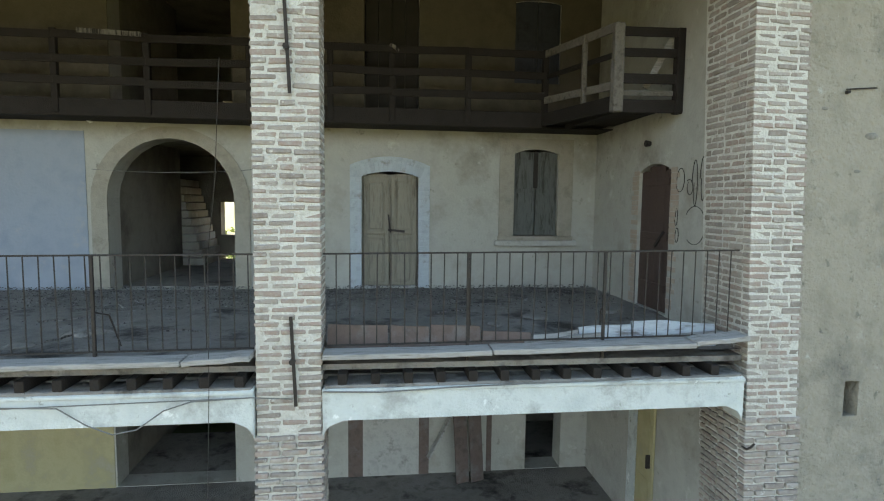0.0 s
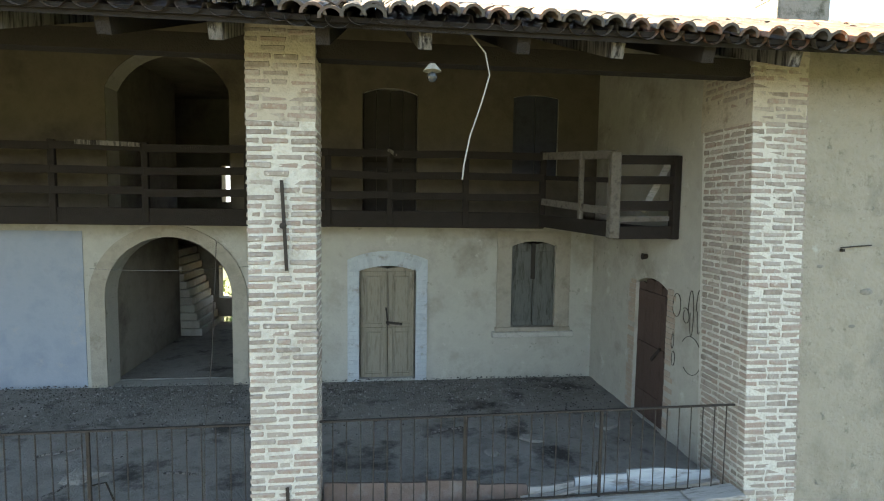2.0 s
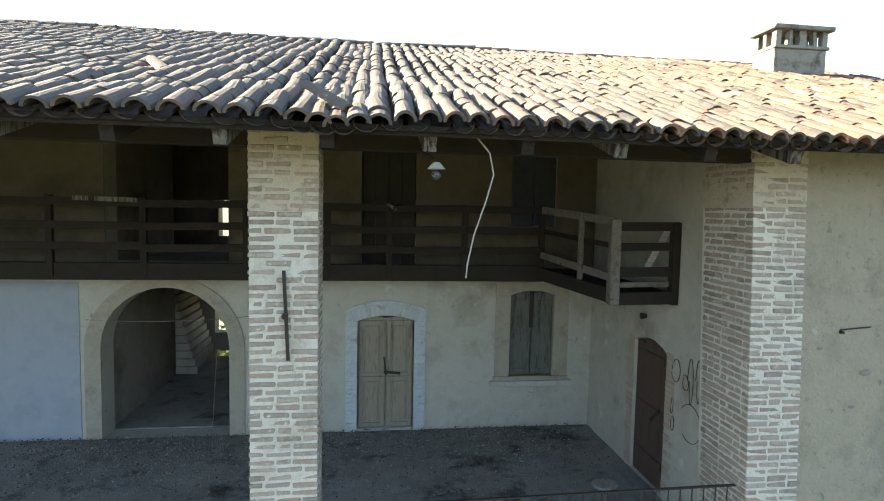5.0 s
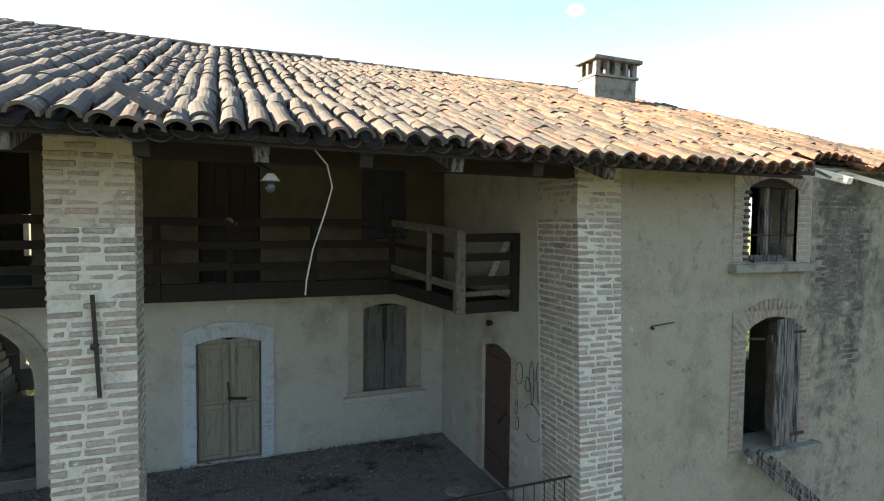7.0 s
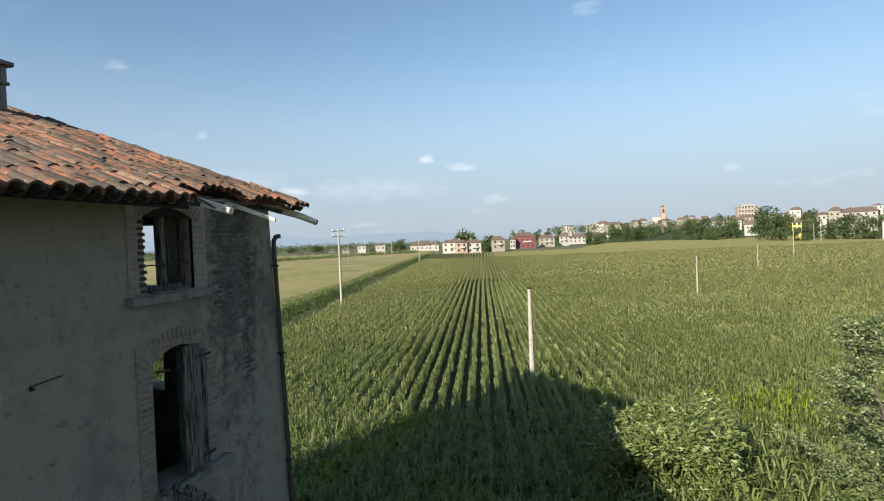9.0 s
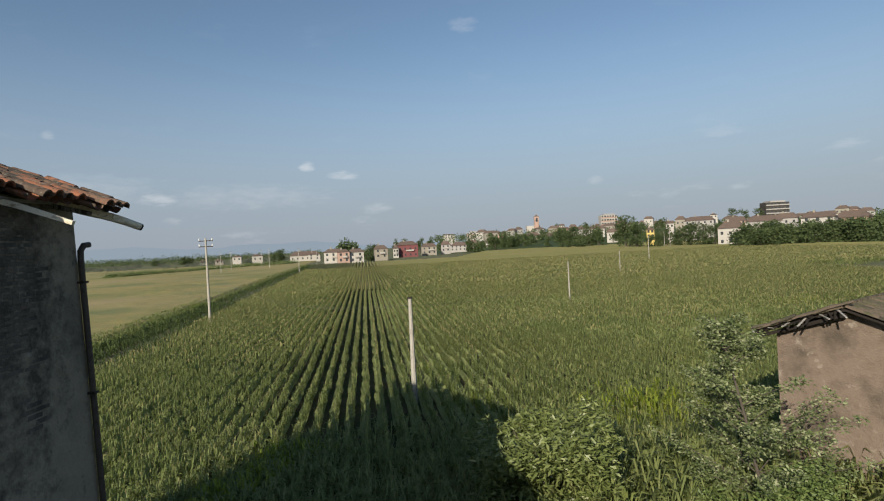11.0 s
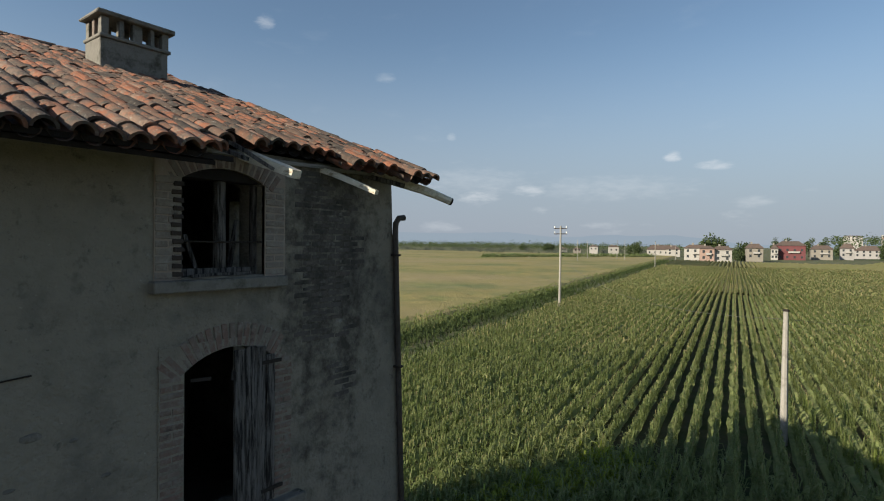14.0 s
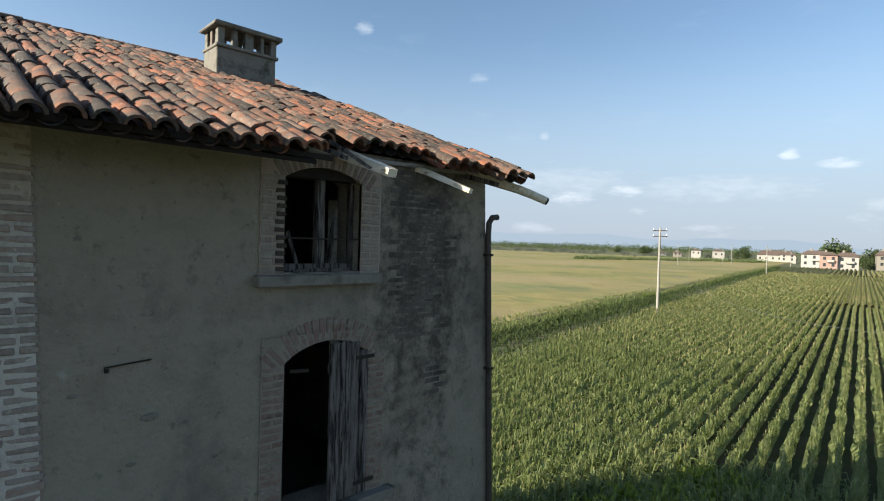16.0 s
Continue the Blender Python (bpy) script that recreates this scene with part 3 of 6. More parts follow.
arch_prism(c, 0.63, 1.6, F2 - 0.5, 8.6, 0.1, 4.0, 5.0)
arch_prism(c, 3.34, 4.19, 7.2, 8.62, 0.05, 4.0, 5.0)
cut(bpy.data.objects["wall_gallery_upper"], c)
structure("wall_gallery_blue", B(-12.0, -4.06, 4.585, 4.6, F1 + 0.01, 6.14), m_bluewall, "chalky blue painted stretch of gallery wall", "wall")
structure("wall_ground_yellow", B(-12.0, -3.78, 4.585, 4.6, -0.15, 2.6), m_yellow, "faded yellow painted ground floor wall", "wall")
structure("wall_ground_panel", B(0.6, 1.65, 4.587, 4.6, -0.15, 2.6), m_stone, "pale grey plastered panel on the ground floor", "wall")
# end wall of the galleries
w = structure("wall_end", B(4.95, 5.35, 0.5, 4.6, G0, F2 - 0.1), m_plaster, "stained plaster end wall of the gallery", "wall")
c = bmesh.new()
arch_prism(c, 1.88, 2.83, F1 + 0.02, 5.5, 0.12, 4.5, 6.0, along="y")
cut(w, c)
structure("wall_end_upper", sloped(4.95, 5.35, 0.5, 4.588, F2 - 0.1), m_plaster, "stained plaster end wall of the upper gallery", "wall")
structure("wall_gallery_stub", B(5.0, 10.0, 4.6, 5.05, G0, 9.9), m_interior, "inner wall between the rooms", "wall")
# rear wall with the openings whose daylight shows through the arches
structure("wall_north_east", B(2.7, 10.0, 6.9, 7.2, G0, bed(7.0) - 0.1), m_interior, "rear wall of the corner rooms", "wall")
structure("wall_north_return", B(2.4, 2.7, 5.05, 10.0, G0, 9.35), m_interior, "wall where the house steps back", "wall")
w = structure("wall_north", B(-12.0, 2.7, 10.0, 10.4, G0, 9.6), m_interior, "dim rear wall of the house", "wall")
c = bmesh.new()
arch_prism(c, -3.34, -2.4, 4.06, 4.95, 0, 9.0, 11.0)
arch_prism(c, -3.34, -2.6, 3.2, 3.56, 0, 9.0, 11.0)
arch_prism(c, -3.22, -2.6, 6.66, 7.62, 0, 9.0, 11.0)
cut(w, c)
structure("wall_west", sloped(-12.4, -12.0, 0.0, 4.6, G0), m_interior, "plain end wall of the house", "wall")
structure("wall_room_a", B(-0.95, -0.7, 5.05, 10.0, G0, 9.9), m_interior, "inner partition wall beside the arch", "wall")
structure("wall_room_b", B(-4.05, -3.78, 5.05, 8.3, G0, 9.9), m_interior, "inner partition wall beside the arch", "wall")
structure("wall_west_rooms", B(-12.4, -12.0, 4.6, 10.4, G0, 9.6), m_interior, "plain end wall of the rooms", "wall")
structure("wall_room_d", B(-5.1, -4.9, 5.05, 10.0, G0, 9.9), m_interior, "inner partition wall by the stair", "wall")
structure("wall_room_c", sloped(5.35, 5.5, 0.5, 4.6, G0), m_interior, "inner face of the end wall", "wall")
structure("floor_ground", B(-12, 10.0, 0.2, 6.9, G0, -0.15), m_dirt, "dirty ground floor paving", "floor")
structure("floor_rooms", B(-12, 2.4, 5.05, 10.0, F1 - 0.25, F1), m_dirt, "dusty floor of the rooms", "floor")
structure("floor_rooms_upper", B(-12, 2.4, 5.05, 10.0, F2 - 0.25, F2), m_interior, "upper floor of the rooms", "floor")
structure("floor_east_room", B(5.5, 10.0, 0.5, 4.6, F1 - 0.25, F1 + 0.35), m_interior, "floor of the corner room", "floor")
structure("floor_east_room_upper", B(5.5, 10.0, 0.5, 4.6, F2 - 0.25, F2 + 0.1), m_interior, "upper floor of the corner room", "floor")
# the gallery floor: uneven, covered in dirt
bm = bmesh.new()
nx, ny = 120, 36
vv = [[bm.verts.new((-12 + 16.95 * i / nx, 0.1 + 4.5 * j / ny, 0)) for j in range(ny + 1)] for i in range(nx + 1)]
for r in vv:
    for v in r:
        x, y = v.co.x, v.co.y
        v.co.z = F1 + 0.035 * noise.noise((x * 0.9, y * 0.9, 0)) + 0.02 * noise.noise((x * 3, y * 3, 4)) + 0.05 * max(0, (y - 3.6)) * (0.6 + 0.4 * noise.noise((x, 0, 9)))
        if y > 4.55 or y < 0.15:
            v.co.z = F1 if y > 1 else F1 + 0.01
for i in range(nx):
    for j in range(ny):
        bm.faces.new((vv[i][j], vv[i + 1][j], vv[i + 1][j + 1], vv[i][j + 1]))
box(bm, -12, 4.95, 0.1, 4.6, F1 - 0.12, F1 - 0.06)
structure("floor_gallery", bm, m_dirt, "gallery floor under a crust of dark dirt", "floor")

# concrete edge beams with their haunches, and the joists on them
for n, (a, b) in enumerate(((0.33, 4.83), (-4.9, -0.33))):
    bm = bmesh.new()
    prof = [(a, 2.66), (a, 3.15), (b, 3.17), (b, 2.66), (b - 0.06, 2.8), (b - 0.2, 2.86), (a + 0.2, 2.84), (a + 0.06, 2.78)]
    r0 = [bm.verts.new((x, -0.06, z)) for x, z in prof]
    r1 = [bm.verts.new((x, 0.28, z)) for x, z in prof]
    bm.faces.new(r0)
    bm.faces.new(r1[::-1])
    for i in range(8):
        bm.faces.new((r0[i], r0[(i + 1) % 8], r1[(i + 1) % 8], r1[i]))
    bmesh.ops.bevel(bm, geom=bm.edges[:], offset=0.012, segments=1, affect="EDGES")
    structure("trim_edge_beam", bm, m_beam, "whitewashed concrete edge beam under the gallery", "beam")
    tagged(ob_of("ledge_dirt", B(a + 0.02, b - 0.02, -0.05, 0.27, 3.145, 3.185, bevel=0.012, rough=0.01), m_dirt), "crust of dirt on top of the concrete beam", "dirt")
    structure("trim_beam_lip", B(a, b, -0.075, 0.0, 3.115, 3.155, bevel=0.008), m_beam, "narrow lip along the concrete beam", "beam")

# pier cores
PIERS = {}
bm = B(-0.313, 0.313, 0.006, 0.50, G0, 8.3)
PIERS[0] = structure("pier_middle", bm, m_mortar, "old brick pier with pale smeared mortar joints", "pier")
bm = bmesh.new()


def pier_x(z):
    return 4.805 - 0.037 * (z - 5.5)


lo = [bm.verts.new(p) for p in ((pier_x(G0) + 0.006, 0.006, G0), (pier_x(G0) + 0.605, 0.006, G0), (pier_x(G0) + 0.6, 0.9, G0), (pier_x(G0) + 0.015, 0.9, G0))]
hi = [bm.verts.new(p) for p in ((pier_x(8.3) + 0.006, 0.006, 8.3), (pier_x(8.3) + 0.605, 0.006, 8.3), (pier_x(8.3) + 0.6, 0.9, 8.3), (pier_x(8.3) + 0.015, 0.9, 8.3))]
bm.faces.new(lo[::-1])
bm.faces.new(hi)
for i in range(4):
    bm.faces.new((lo[i], lo[(i + 1) % 4], hi[(i + 1) % 4], hi[i]))
PIERS[1] = structure("pier_end", bm, m_mortar, "old brick corner pier beside the rendered wall", "pier")
# the topmost courses are pointed in a darker, sandy mortar
structure("pier_middle_head", B(-0.316, 0.316, 0.003, 0.503, 7.42, 8.3), m_tanmortar, "sandy mortar bed of the pier's topmost courses", "pier")
structure("pier_end_head", B(pier_x(7.85) + 0.0, pier_x(7.85) + 0.602, 0.003, 0.9, 7.55, 8.3), m_tanmortar, "sandy mortar bed of the corner pier's topmost courses", "pier")

# roof deck: boards on rafters
bm = bmesh.new()
for (y0, y1) in ((-0.78, RIDGE_Y), (RIDGE_Y, 10.7)):
    for (x0, x1) in ((-12.6, 7.3), (7.3, 10.7)) if y0 < 0 else ((-12.6, 2.5),):
        ya = 0.2 if (x0 == 7.3 and y0 < 0) else y0
        a = [bm.verts.new((x, y, bed(y) - 0.035)) for x, y in ((x0, ya), (x1, ya), (x1, y1), (x0, y1))]
        b = [bm.verts.new((v.co.x, v.co.y, v.co.z - 0.04)) for v in a]
        bm.faces.new(a)
        bm.faces.new(b[::-1])
        for i in range(4):
            bm.faces.new((a[i], b[i], b[(i + 1) % 4], a[(i + 1) % 4]))
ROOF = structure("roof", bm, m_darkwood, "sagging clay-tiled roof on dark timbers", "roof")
# closing of the gable under the roof
bm = bmesh.new()
a = [bm.verts.new((10.0, y, z)) for y, z in ((0.5, 8.36), (0.5, bed(0.5) - 0.1), (RIDGE_Y, bed(RIDGE_Y) - 0.1), (RIDGE_Y, 8.36))]
b = [bm.verts.new((10.44, v.co.y, v.co.z)) for v in a]
bm.faces.new(a)
bm.faces.new(b[::-1])
for i in range(4):
    bm.faces.new((a[i], b[i], b[(i + 1) % 4], a[(i + 1) % 4]))
structure("wall_gable_top", bm, m_facade, "gable under the roof", "wall")
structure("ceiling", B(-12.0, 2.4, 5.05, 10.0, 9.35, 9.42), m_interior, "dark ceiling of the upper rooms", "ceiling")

# ---- the house's openings and fittings ----
def lerp(a, b, f):
    return a + (b - a) * f


def brick_surround(parent, u0, u1, z0, zs, rise, wid, me_h, me_v, y=-0.004, jitter=0.03, arch_h=0.25, course=0.077):
    """Toothed brick jambs and a soldier arch round an opening."""
    k, z = 0, z0 + course / 2
    while z < zs - 0.02:
        for side in (-1, 1):
            reach = wid
            n = 2 if (k + side) % 3 == 0 else 1
            seg = reach / n
            for i in range(n):
                cx = (u0 - seg * (i + 0.5)) if side < 0 else (u1 + seg * (i + 0.5))
                m = pose(cx, y + random.uniform(-0.004, 0.006), z + random.uniform(-0.003, 0.003), 0, random.uniform(-2, 2), random.uniform(-1, 1)) @ Matrix.Diagonal(((seg - random.uniform(0.008, 0.024)) / 0.25, 1, random.uniform(0.9, 1.12), 1))
                place("brick", me_h, m, parent)
        z += course
        k += 1
    half = (u1 - u0) / 2
    rad = (half * half + rise * rise) / (2 * rise)
    a0 = math.asin(half / rad) * 1.22
    n = int(2 * a0 * (rad + 0.1) / 0.078)
    for i in range(n):
        a = -a0 + 2 * a0 * (i + 0.5) / n
        c = Vector(((u0 + u1) / 2 + (rad + arch_h / 2) * math.sin(a), y + random.uniform(-0.004, 0.006), zs + rise - rad + (rad + arch_h / 2) * math.cos(a)))
        place("brick", me_v, pose(*c, 0, math.degrees(a) + random.uniform(-1.5, 1.5), 0) @ Matrix.Diagonal((1, 1, arch_h / 0.25, 1)), parent)


wb_h = block_mesh("jamb_brick", 0.25, 0.06, 0.06, m_wbrick)
wb_v = block_mesh("arch_brick", 0.06, 0.06, 0.25, m_wbrick)
pb_h = block_mesh("pale_jamb_brick", 0.25, 0.06, 0.06, m_palebrick)
bb_h = block_mesh("painted_jamb_brick", 0.25, 0.05, 0.071, m_bluebrick, rough=0.002, bevel=0.003)
bb_v = block_mesh("painted_arch_brick", 0.07, 0.05, 0.25, m_bluebrick, rough=0.002, bevel=0.003)

# upper window of the facade
W1 = thing("window_1", "broken unglazed wooden window in a brick surround", "window", kind="structure")
bk = cut(ob_of("backing", B(7.15, 8.63, 0.006, 0.06, 7.0, 8.28), m_jamb, W1), arch_prism(bmesh.new(), 7.41, 8.36, 6.9, 8.0, 0.14, -0.5, 1.0))
part("window_sill", box(bmesh.new(), 7.1, 8.6, -0.1, 0.2, 6.88, 7.0, bevel=0.012, rough=0.006), m_chim, W1, "grey cement sill")
fr = part("window_frame", B(7.44, 7.5, 0.16, 0.24, 7.02, 8.06, bevel=0.006), m_planks, W1, "weathered wooden frame")
for args in ((8.31, 8.37, 0.16, 0.24, 7.02, 8.06), (7.5, 8.31, 0.16, 0.24, 7.02, 7.1), (7.87, 7.97, 0.14, 0.24, 7.1, 8.1), (7.5, 8.31, 0.16, 0.24, 8.03, 8.1)):
    part("frame_bar", B(*args, bevel=0.006, rough=0.004), m_planks, W1)
bm = bmesh.new()
bar(bm, (8.08, 0.26, 7.1), (8.2, 0.3, 7.62), 0.05, 0.04)
part("loose_lath", bm, m_planks, W1)
bm = bmesh.new()
bar(bm, (7.72, 0.3, 7.1), (7.62, 0.34, 7.45), 0.04, 0.04)
part("loose_lath", bm, m_planks, W1)
part("iron_bar", tube(bmesh.new(), [(7.43, 0.06, 7.38), (7.9, 0.05, 7.375), (8.4, 0.06, 7.38)], 0.009), m_iron, W1)
bm = bmesh.new()
bar(bm, (7.52, 0.02, 7.03), (8.2, 0.06, 7.045), 0.06, 0.03, wob=0.01, steps=4)
part("loose_board", bm, m_planks, W1)
brick_surround(W1, 7.41, 8.36, 7.01, 8.0, 0.14, 0.26, pb_h, wb_v, y=0.03, arch_h=0.2)
# shaded gaps of the western jamb's inner edge, as dark-coloured teeth proud of it
m_gapdark = M("soot_gap_brick", [(0.035, 0.029, 0.025), (0.06, 0.048, 0.04), (0.028, 0.024, 0.021)], 12, 0.95, 0.6, 60, rnd=0.5)
tooth = block_mesh("gap_tooth", 0.1, 0.14, 0.042, m_gapdark, rough=0.005, bevel=0.006)
for k in range(12):
    place("brick", tooth, pose(7.372 + random.uniform(-0.016, 0.012), 0.058 + random.uniform(-0.008, 0.004), 7.06 + k * 0.08, 0, random.uniform(-3, 3), 0), W1)

# lower window with its shutter
W2 = thing("window_2", "tall open window in a red brick surround with one shutter", "window", kind="structure")
bk = cut(ob_of("backing", B(7.2, 8.74, 0.006, 0.06, 4.42, 6.36), m_facade, W2), arch_prism(bmesh.new(), 7.45, 8.5, 4.2, 6.08, 0.19, -0.5, 1.0))
part("window_sill", box(bmesh.new(), 7.4, 8.86, -0.12, 0.25, 4.34, 4.45, bevel=0.012, rough=0.012), m_chim, W2, "broken grey sill")
brick_surround(W2, 7.45, 8.5, 4.45, 6.08, 0.19, 0.245, wb_h, wb_v, y=0.03, arch_h=0.25)
sh = thing("window_shutter", "split grey plank shutter hanging ajar on iron hinges", "shutter")
xs = [7.97, 8.11, 8.25, 8.38, 8.5]
for a, b, top in zip(xs, xs[1:], (6.23, 6.24, 6.22, 6.12)):
    part("plank", box(bmesh.new(), a + 0.006, b - 0.006, -0.05 + (a - 8.0) * 0.1, -0.015 + (a - 8.0) * 0.1, 4.46 + random.uniform(0, 0.03), top, bevel=0.005, rough=0.008), m_planks, sh)
part("hinge_strap", box(bmesh.new(), 8.32, 8.57, -0.03, -0.012, 6.02, 6.06), m_iron, sh, "rusty iron hinge strap")
part("hinge_strap", box(bmesh.new(), 8.32, 8.6, -0.03, -0.012, 4.58, 4.62), m_iron, sh, "rusty iron hinge strap")
part("batten", box(bmesh.new(), 7.99, 8.49, 0.03, 0.055, 5.9, 6.0), m_planks, sh)
part("shutter_pin", bar(bmesh.new(), (7.5, -0.02, 6.0), (7.68, -0.08, 6.0), 0.03, 0.03), m_iron, W2)
hb = thing("hanging_boards", "split grey planks hanging loose below the window", "plank")
for p, q, w in (((7.4, -0.1, 4.52), (9.04, -0.45, 3.14), 0.085), ((7.56, -0.13, 4.5), (8.98, -0.43, 3.28), 0.07), ((7.8, -0.1, 4.42), (8.72, -0.4, 3.58), 0.06)):
    part("plank", bar(bmesh.new(), p, q, 0.05, w, steps=7, wob=0.018, taper=0.7), m_planks, hb)

# small marks of the facade
mk = thing("wall_bracket", "short rusty iron bar fixed flat on the wall", "bracket")
part("rod", tube(bmesh.new(), [(5.83, 0.0, 6.262), (6.0, -0.002, 6.277), (6.19, 0.0, 6.29)], 0.008), m_iron, mk)
part("peg", bar(bmesh.new(), (5.85, 0.03, 6.235), (5.85, -0.02, 6.235), 0.03, 0.03), m_iron, mk)
for x, z, s in ((6.19, 5.78, 0.055), (6.5, 5.68, 0.028), (5.62, 6.06, 0.03), (6.05, 5.4, 0.03), (6.75, 5.3, 0.03)):
    bm = bmesh.new()
    bmesh.ops.create_icosphere(bm, subdivisions=2, radius=s)
    for v in bm.verts:
        v.co = Vector((x + v.co.x * 1.5, 0.02 + v.co.y * 0.35, z + v.co.z * 0.7)) + Vector((0, 0, 0.008 * noise.noise(v.co * 30)))
    tagged(ob_of("wall_stain_lump", bm, m_patch), "small dark clot of old mortar on the wall", "mortar")
# rainwater pipe at the corner
dp = thing("rainwater_pipe", "dark metal rainwater pipe with a bent open top", "pipe")
part("pipe", tube(bmesh.new(), [(10.87, -0.03, 0.0), (10.69, -0.03, 3.5), (10.49, -0.03, 7.5), (10.495, -0.03, 7.66), (10.54, -0.05, 7.74), (10.64, -0.06, 7.75)], 0.042, 10), m_pipe, dp)
for z in (1.6, 3.6, 5.6, 7.2):
    part("clip", B(10.4 + (8.2 - z) * 0.05, 10.5 + (8.2 - z) * 0.05, -0.085, 0.03, z, z + 0.03), m_iron, dp)

# door of the lower gallery
D1 = thing("door_1", "closed olive double door in a pale blue painted brick surround", "door", kind="structure")
bk = cut(ob_of("backing", arch_prism(bmesh.new(), 0.37, 1.81, F1, 5.66, 0.16, 4.57, 4.62), m_bluebrick, D1), arch_prism(bmesh.new(), 0.58, 1.6, F1 - 0.3, 5.48, 0.09, 4.0, 5.0))
brick_surround(D1, 0.58, 1.6, F1 + 0.02, 5.46, 0.09, 0.2, bb_h, bb_v, y=4.588, arch_h=0.2)
for a, b in ((0.59, 1.085), (1.095, 1.59)):
    lf = part("door_leaf", arch_prism(bmesh.new(), a, b, F1 + 0.05, 5.49, 0.03, 4.68, 4.72), m_doorwood, D1)
    w = b - a
    for z0, z1 in ((3.55, 4.35), (4.48, 5.38)):
        for k in range(4):
            box_args = [(a + 0.02, a + 0.09, z0 - 0.06, z1 + 0.06), (b - 0.09, b - 0.02, z0 - 0.06, z1 + 0.06), (a + 0.09, b - 0.09, z0 - 0.06, z0), (a + 0.09, b - 0.09, z1, z1 + 0.06)][k]
            part("rail", B(box_args[0], box_args[1], 4.655, 4.682, box_args[2], box_args[3], bevel=0.005), m_doorwood, lf)
        part("panel", B(a + 0.12, b - 0.12, 4.665, 4.682, z0 + 0.03, z1 - 0.03, bevel=0.012), m_doorwood, lf)
part("door_handle", bar(bmesh.new(), (1.06, 4.64, 4.5), (1.36, 4.63, 4.47), 0.035, 0.04), m_iron, D1, "black iron bolt")
part("door_handle", bar(bmesh.new(), (1.06, 4.64, 4.78), (1.1, 4.64, 4.45), 0.02, 0.03), m_iron, D1, "black iron chain")
part("letter_plate", B(1.02, 1.09, 4.645, 4.66, 4.7, 5.15), m_doorwood, D1)
part("threshold", B(0.56, 1.62, 4.58, 4.75, F1 - 0.02, F1 + 0.05, bevel=0.01), m_stone, D1)

# shuttered window of the lower gallery
W3 = thing("window_3", "shuttered window with peeling grey-green shutters", "window", kind="structure")
for args in ((3.1, 3.38, 4.36, 6.1), (4.22, 4.5, 4.36, 6.1)):
    part("jamb_band", B(args[0], args[1], 4.575, 4.602, args[2], args[3], bevel=0.004), m_band, W3)
hd = cut(ob_of("head_band", B(3.1, 4.5, 4.576, 4.602, 5.9, 6.2), m_band, W3), arch_prism(bmesh.new(), 3.381, 4.219, 4.4, 5.92, 0.09, 4.0, 5.0))
part("window_sill", B(3.02, 4.58, 4.5, 4.62, 4.22, 4.32, bevel=0.012, rough=0.006), m_stone, W3)
part("sill_block", B(3.08, 4.52, 4.55, 4.62, 4.32, 4.4, bevel=0.006), m_band, W3)
for a, b in ((3.39, 3.79), (3.81, 4.21)):
    sl = part("shutter_leaf", arch_prism(bmesh.new(), a, b, 4.41, 5.93, 0.05, 4.66, 4.69), m_shutter, W3)
    part("panel", B(a + 0.07, b - 0.07, 4.648, 4.662, 4.6, 5.2, bevel=0.008), m_shutter, sl)
    part("panel", B(a + 0.07, b - 0.07, 4.648, 4.662, 5.28, 5.82, bevel=0.008), m_shutter, sl)
    part("ledge", B(a + 0.02, b - 0.02, 4.645, 4.662, 4.42, 4.52, bevel=0.005), m_shutter, sl)
# black strip drawn for the shade in the gap between the leaves
part("gap_cover", B(3.76, 3.84, 4.64, 4.665, 5.3, 5.98), m_black, W3)

# closed leaves of the upper gallery
D4 = thing("door_4", "closed black-brown plank door of the upper gallery", "door", kind="structure")
for k in range(4):
    a = 0.64 + k * 0.2375
    part("board", B(a + 0.003, a + 0.2345, 4.7, 4.73, F2 + 0.05, 8.68, bevel=0.004), m_black, D4)
part("ledge", B(0.68, 1.55, 4.68, 4.702, 7.3, 7.42, bevel=0.004), m_black, D4)
W4 = thing("window_4", "closed dark blue shutters of the upper gallery window", "window", kind="structure")
for a, b in ((3.345, 3.76), (3.77, 4.185)):
    sl = part("shutter_leaf", B(a, b, 4.64, 4.67, 7.21, 8.66, bevel=0.004), m_navy, W4)
    part("panel", B(a + 0.06, b - 0.06, 4.63, 4.642, 7.3, 7.85, bevel=0.006), m_navy, sl)
    part("panel", B(a + 0.06, b - 0.06, 4.63, 4.642, 7.95, 8.55, bevel=0.006), m_navy, sl)

# end door of the gallery
D2 = thing("door_2", "closed dark red-brown plank door in the end wall", "door", kind="structure")
for k in range(4):
    a = 1.885 + k * 0.235
    part("board", arch_prism(bmesh.new(), a + 0.003, a + 0.232, F1 + 0.03, 5.5 + (0.07 if k in (1, 2) else 0.0), 0.02, 5.0, 5.04, along="y"), m_reddoor, D2)
for z in (3.75, 4.5, 5.3):
    part("ledge", B(4.975, 5.005, 1.98, 2.78, z, z + 0.1, bevel=0.005), m_reddoor, D2)
bm = bmesh.new()
bar(bm, (4.97, 2.3, 4.4), (4.965, 2.05, 4.62), 0.03, 0.04)
part("door_handle", bm, m_iron, D2)
bk = block_mesh("rough_jamb_brick", 0.03, 0.25, 0.07, m_jamb, rough=0.003, bevel=0.004)
for k in range(27):
    for yy, s in ((2.83 + 0.1, 1), (1.88 - 0.08, 1)):
        if random.random() < 0.9:
            w = random.choice((0.16, 0.22))
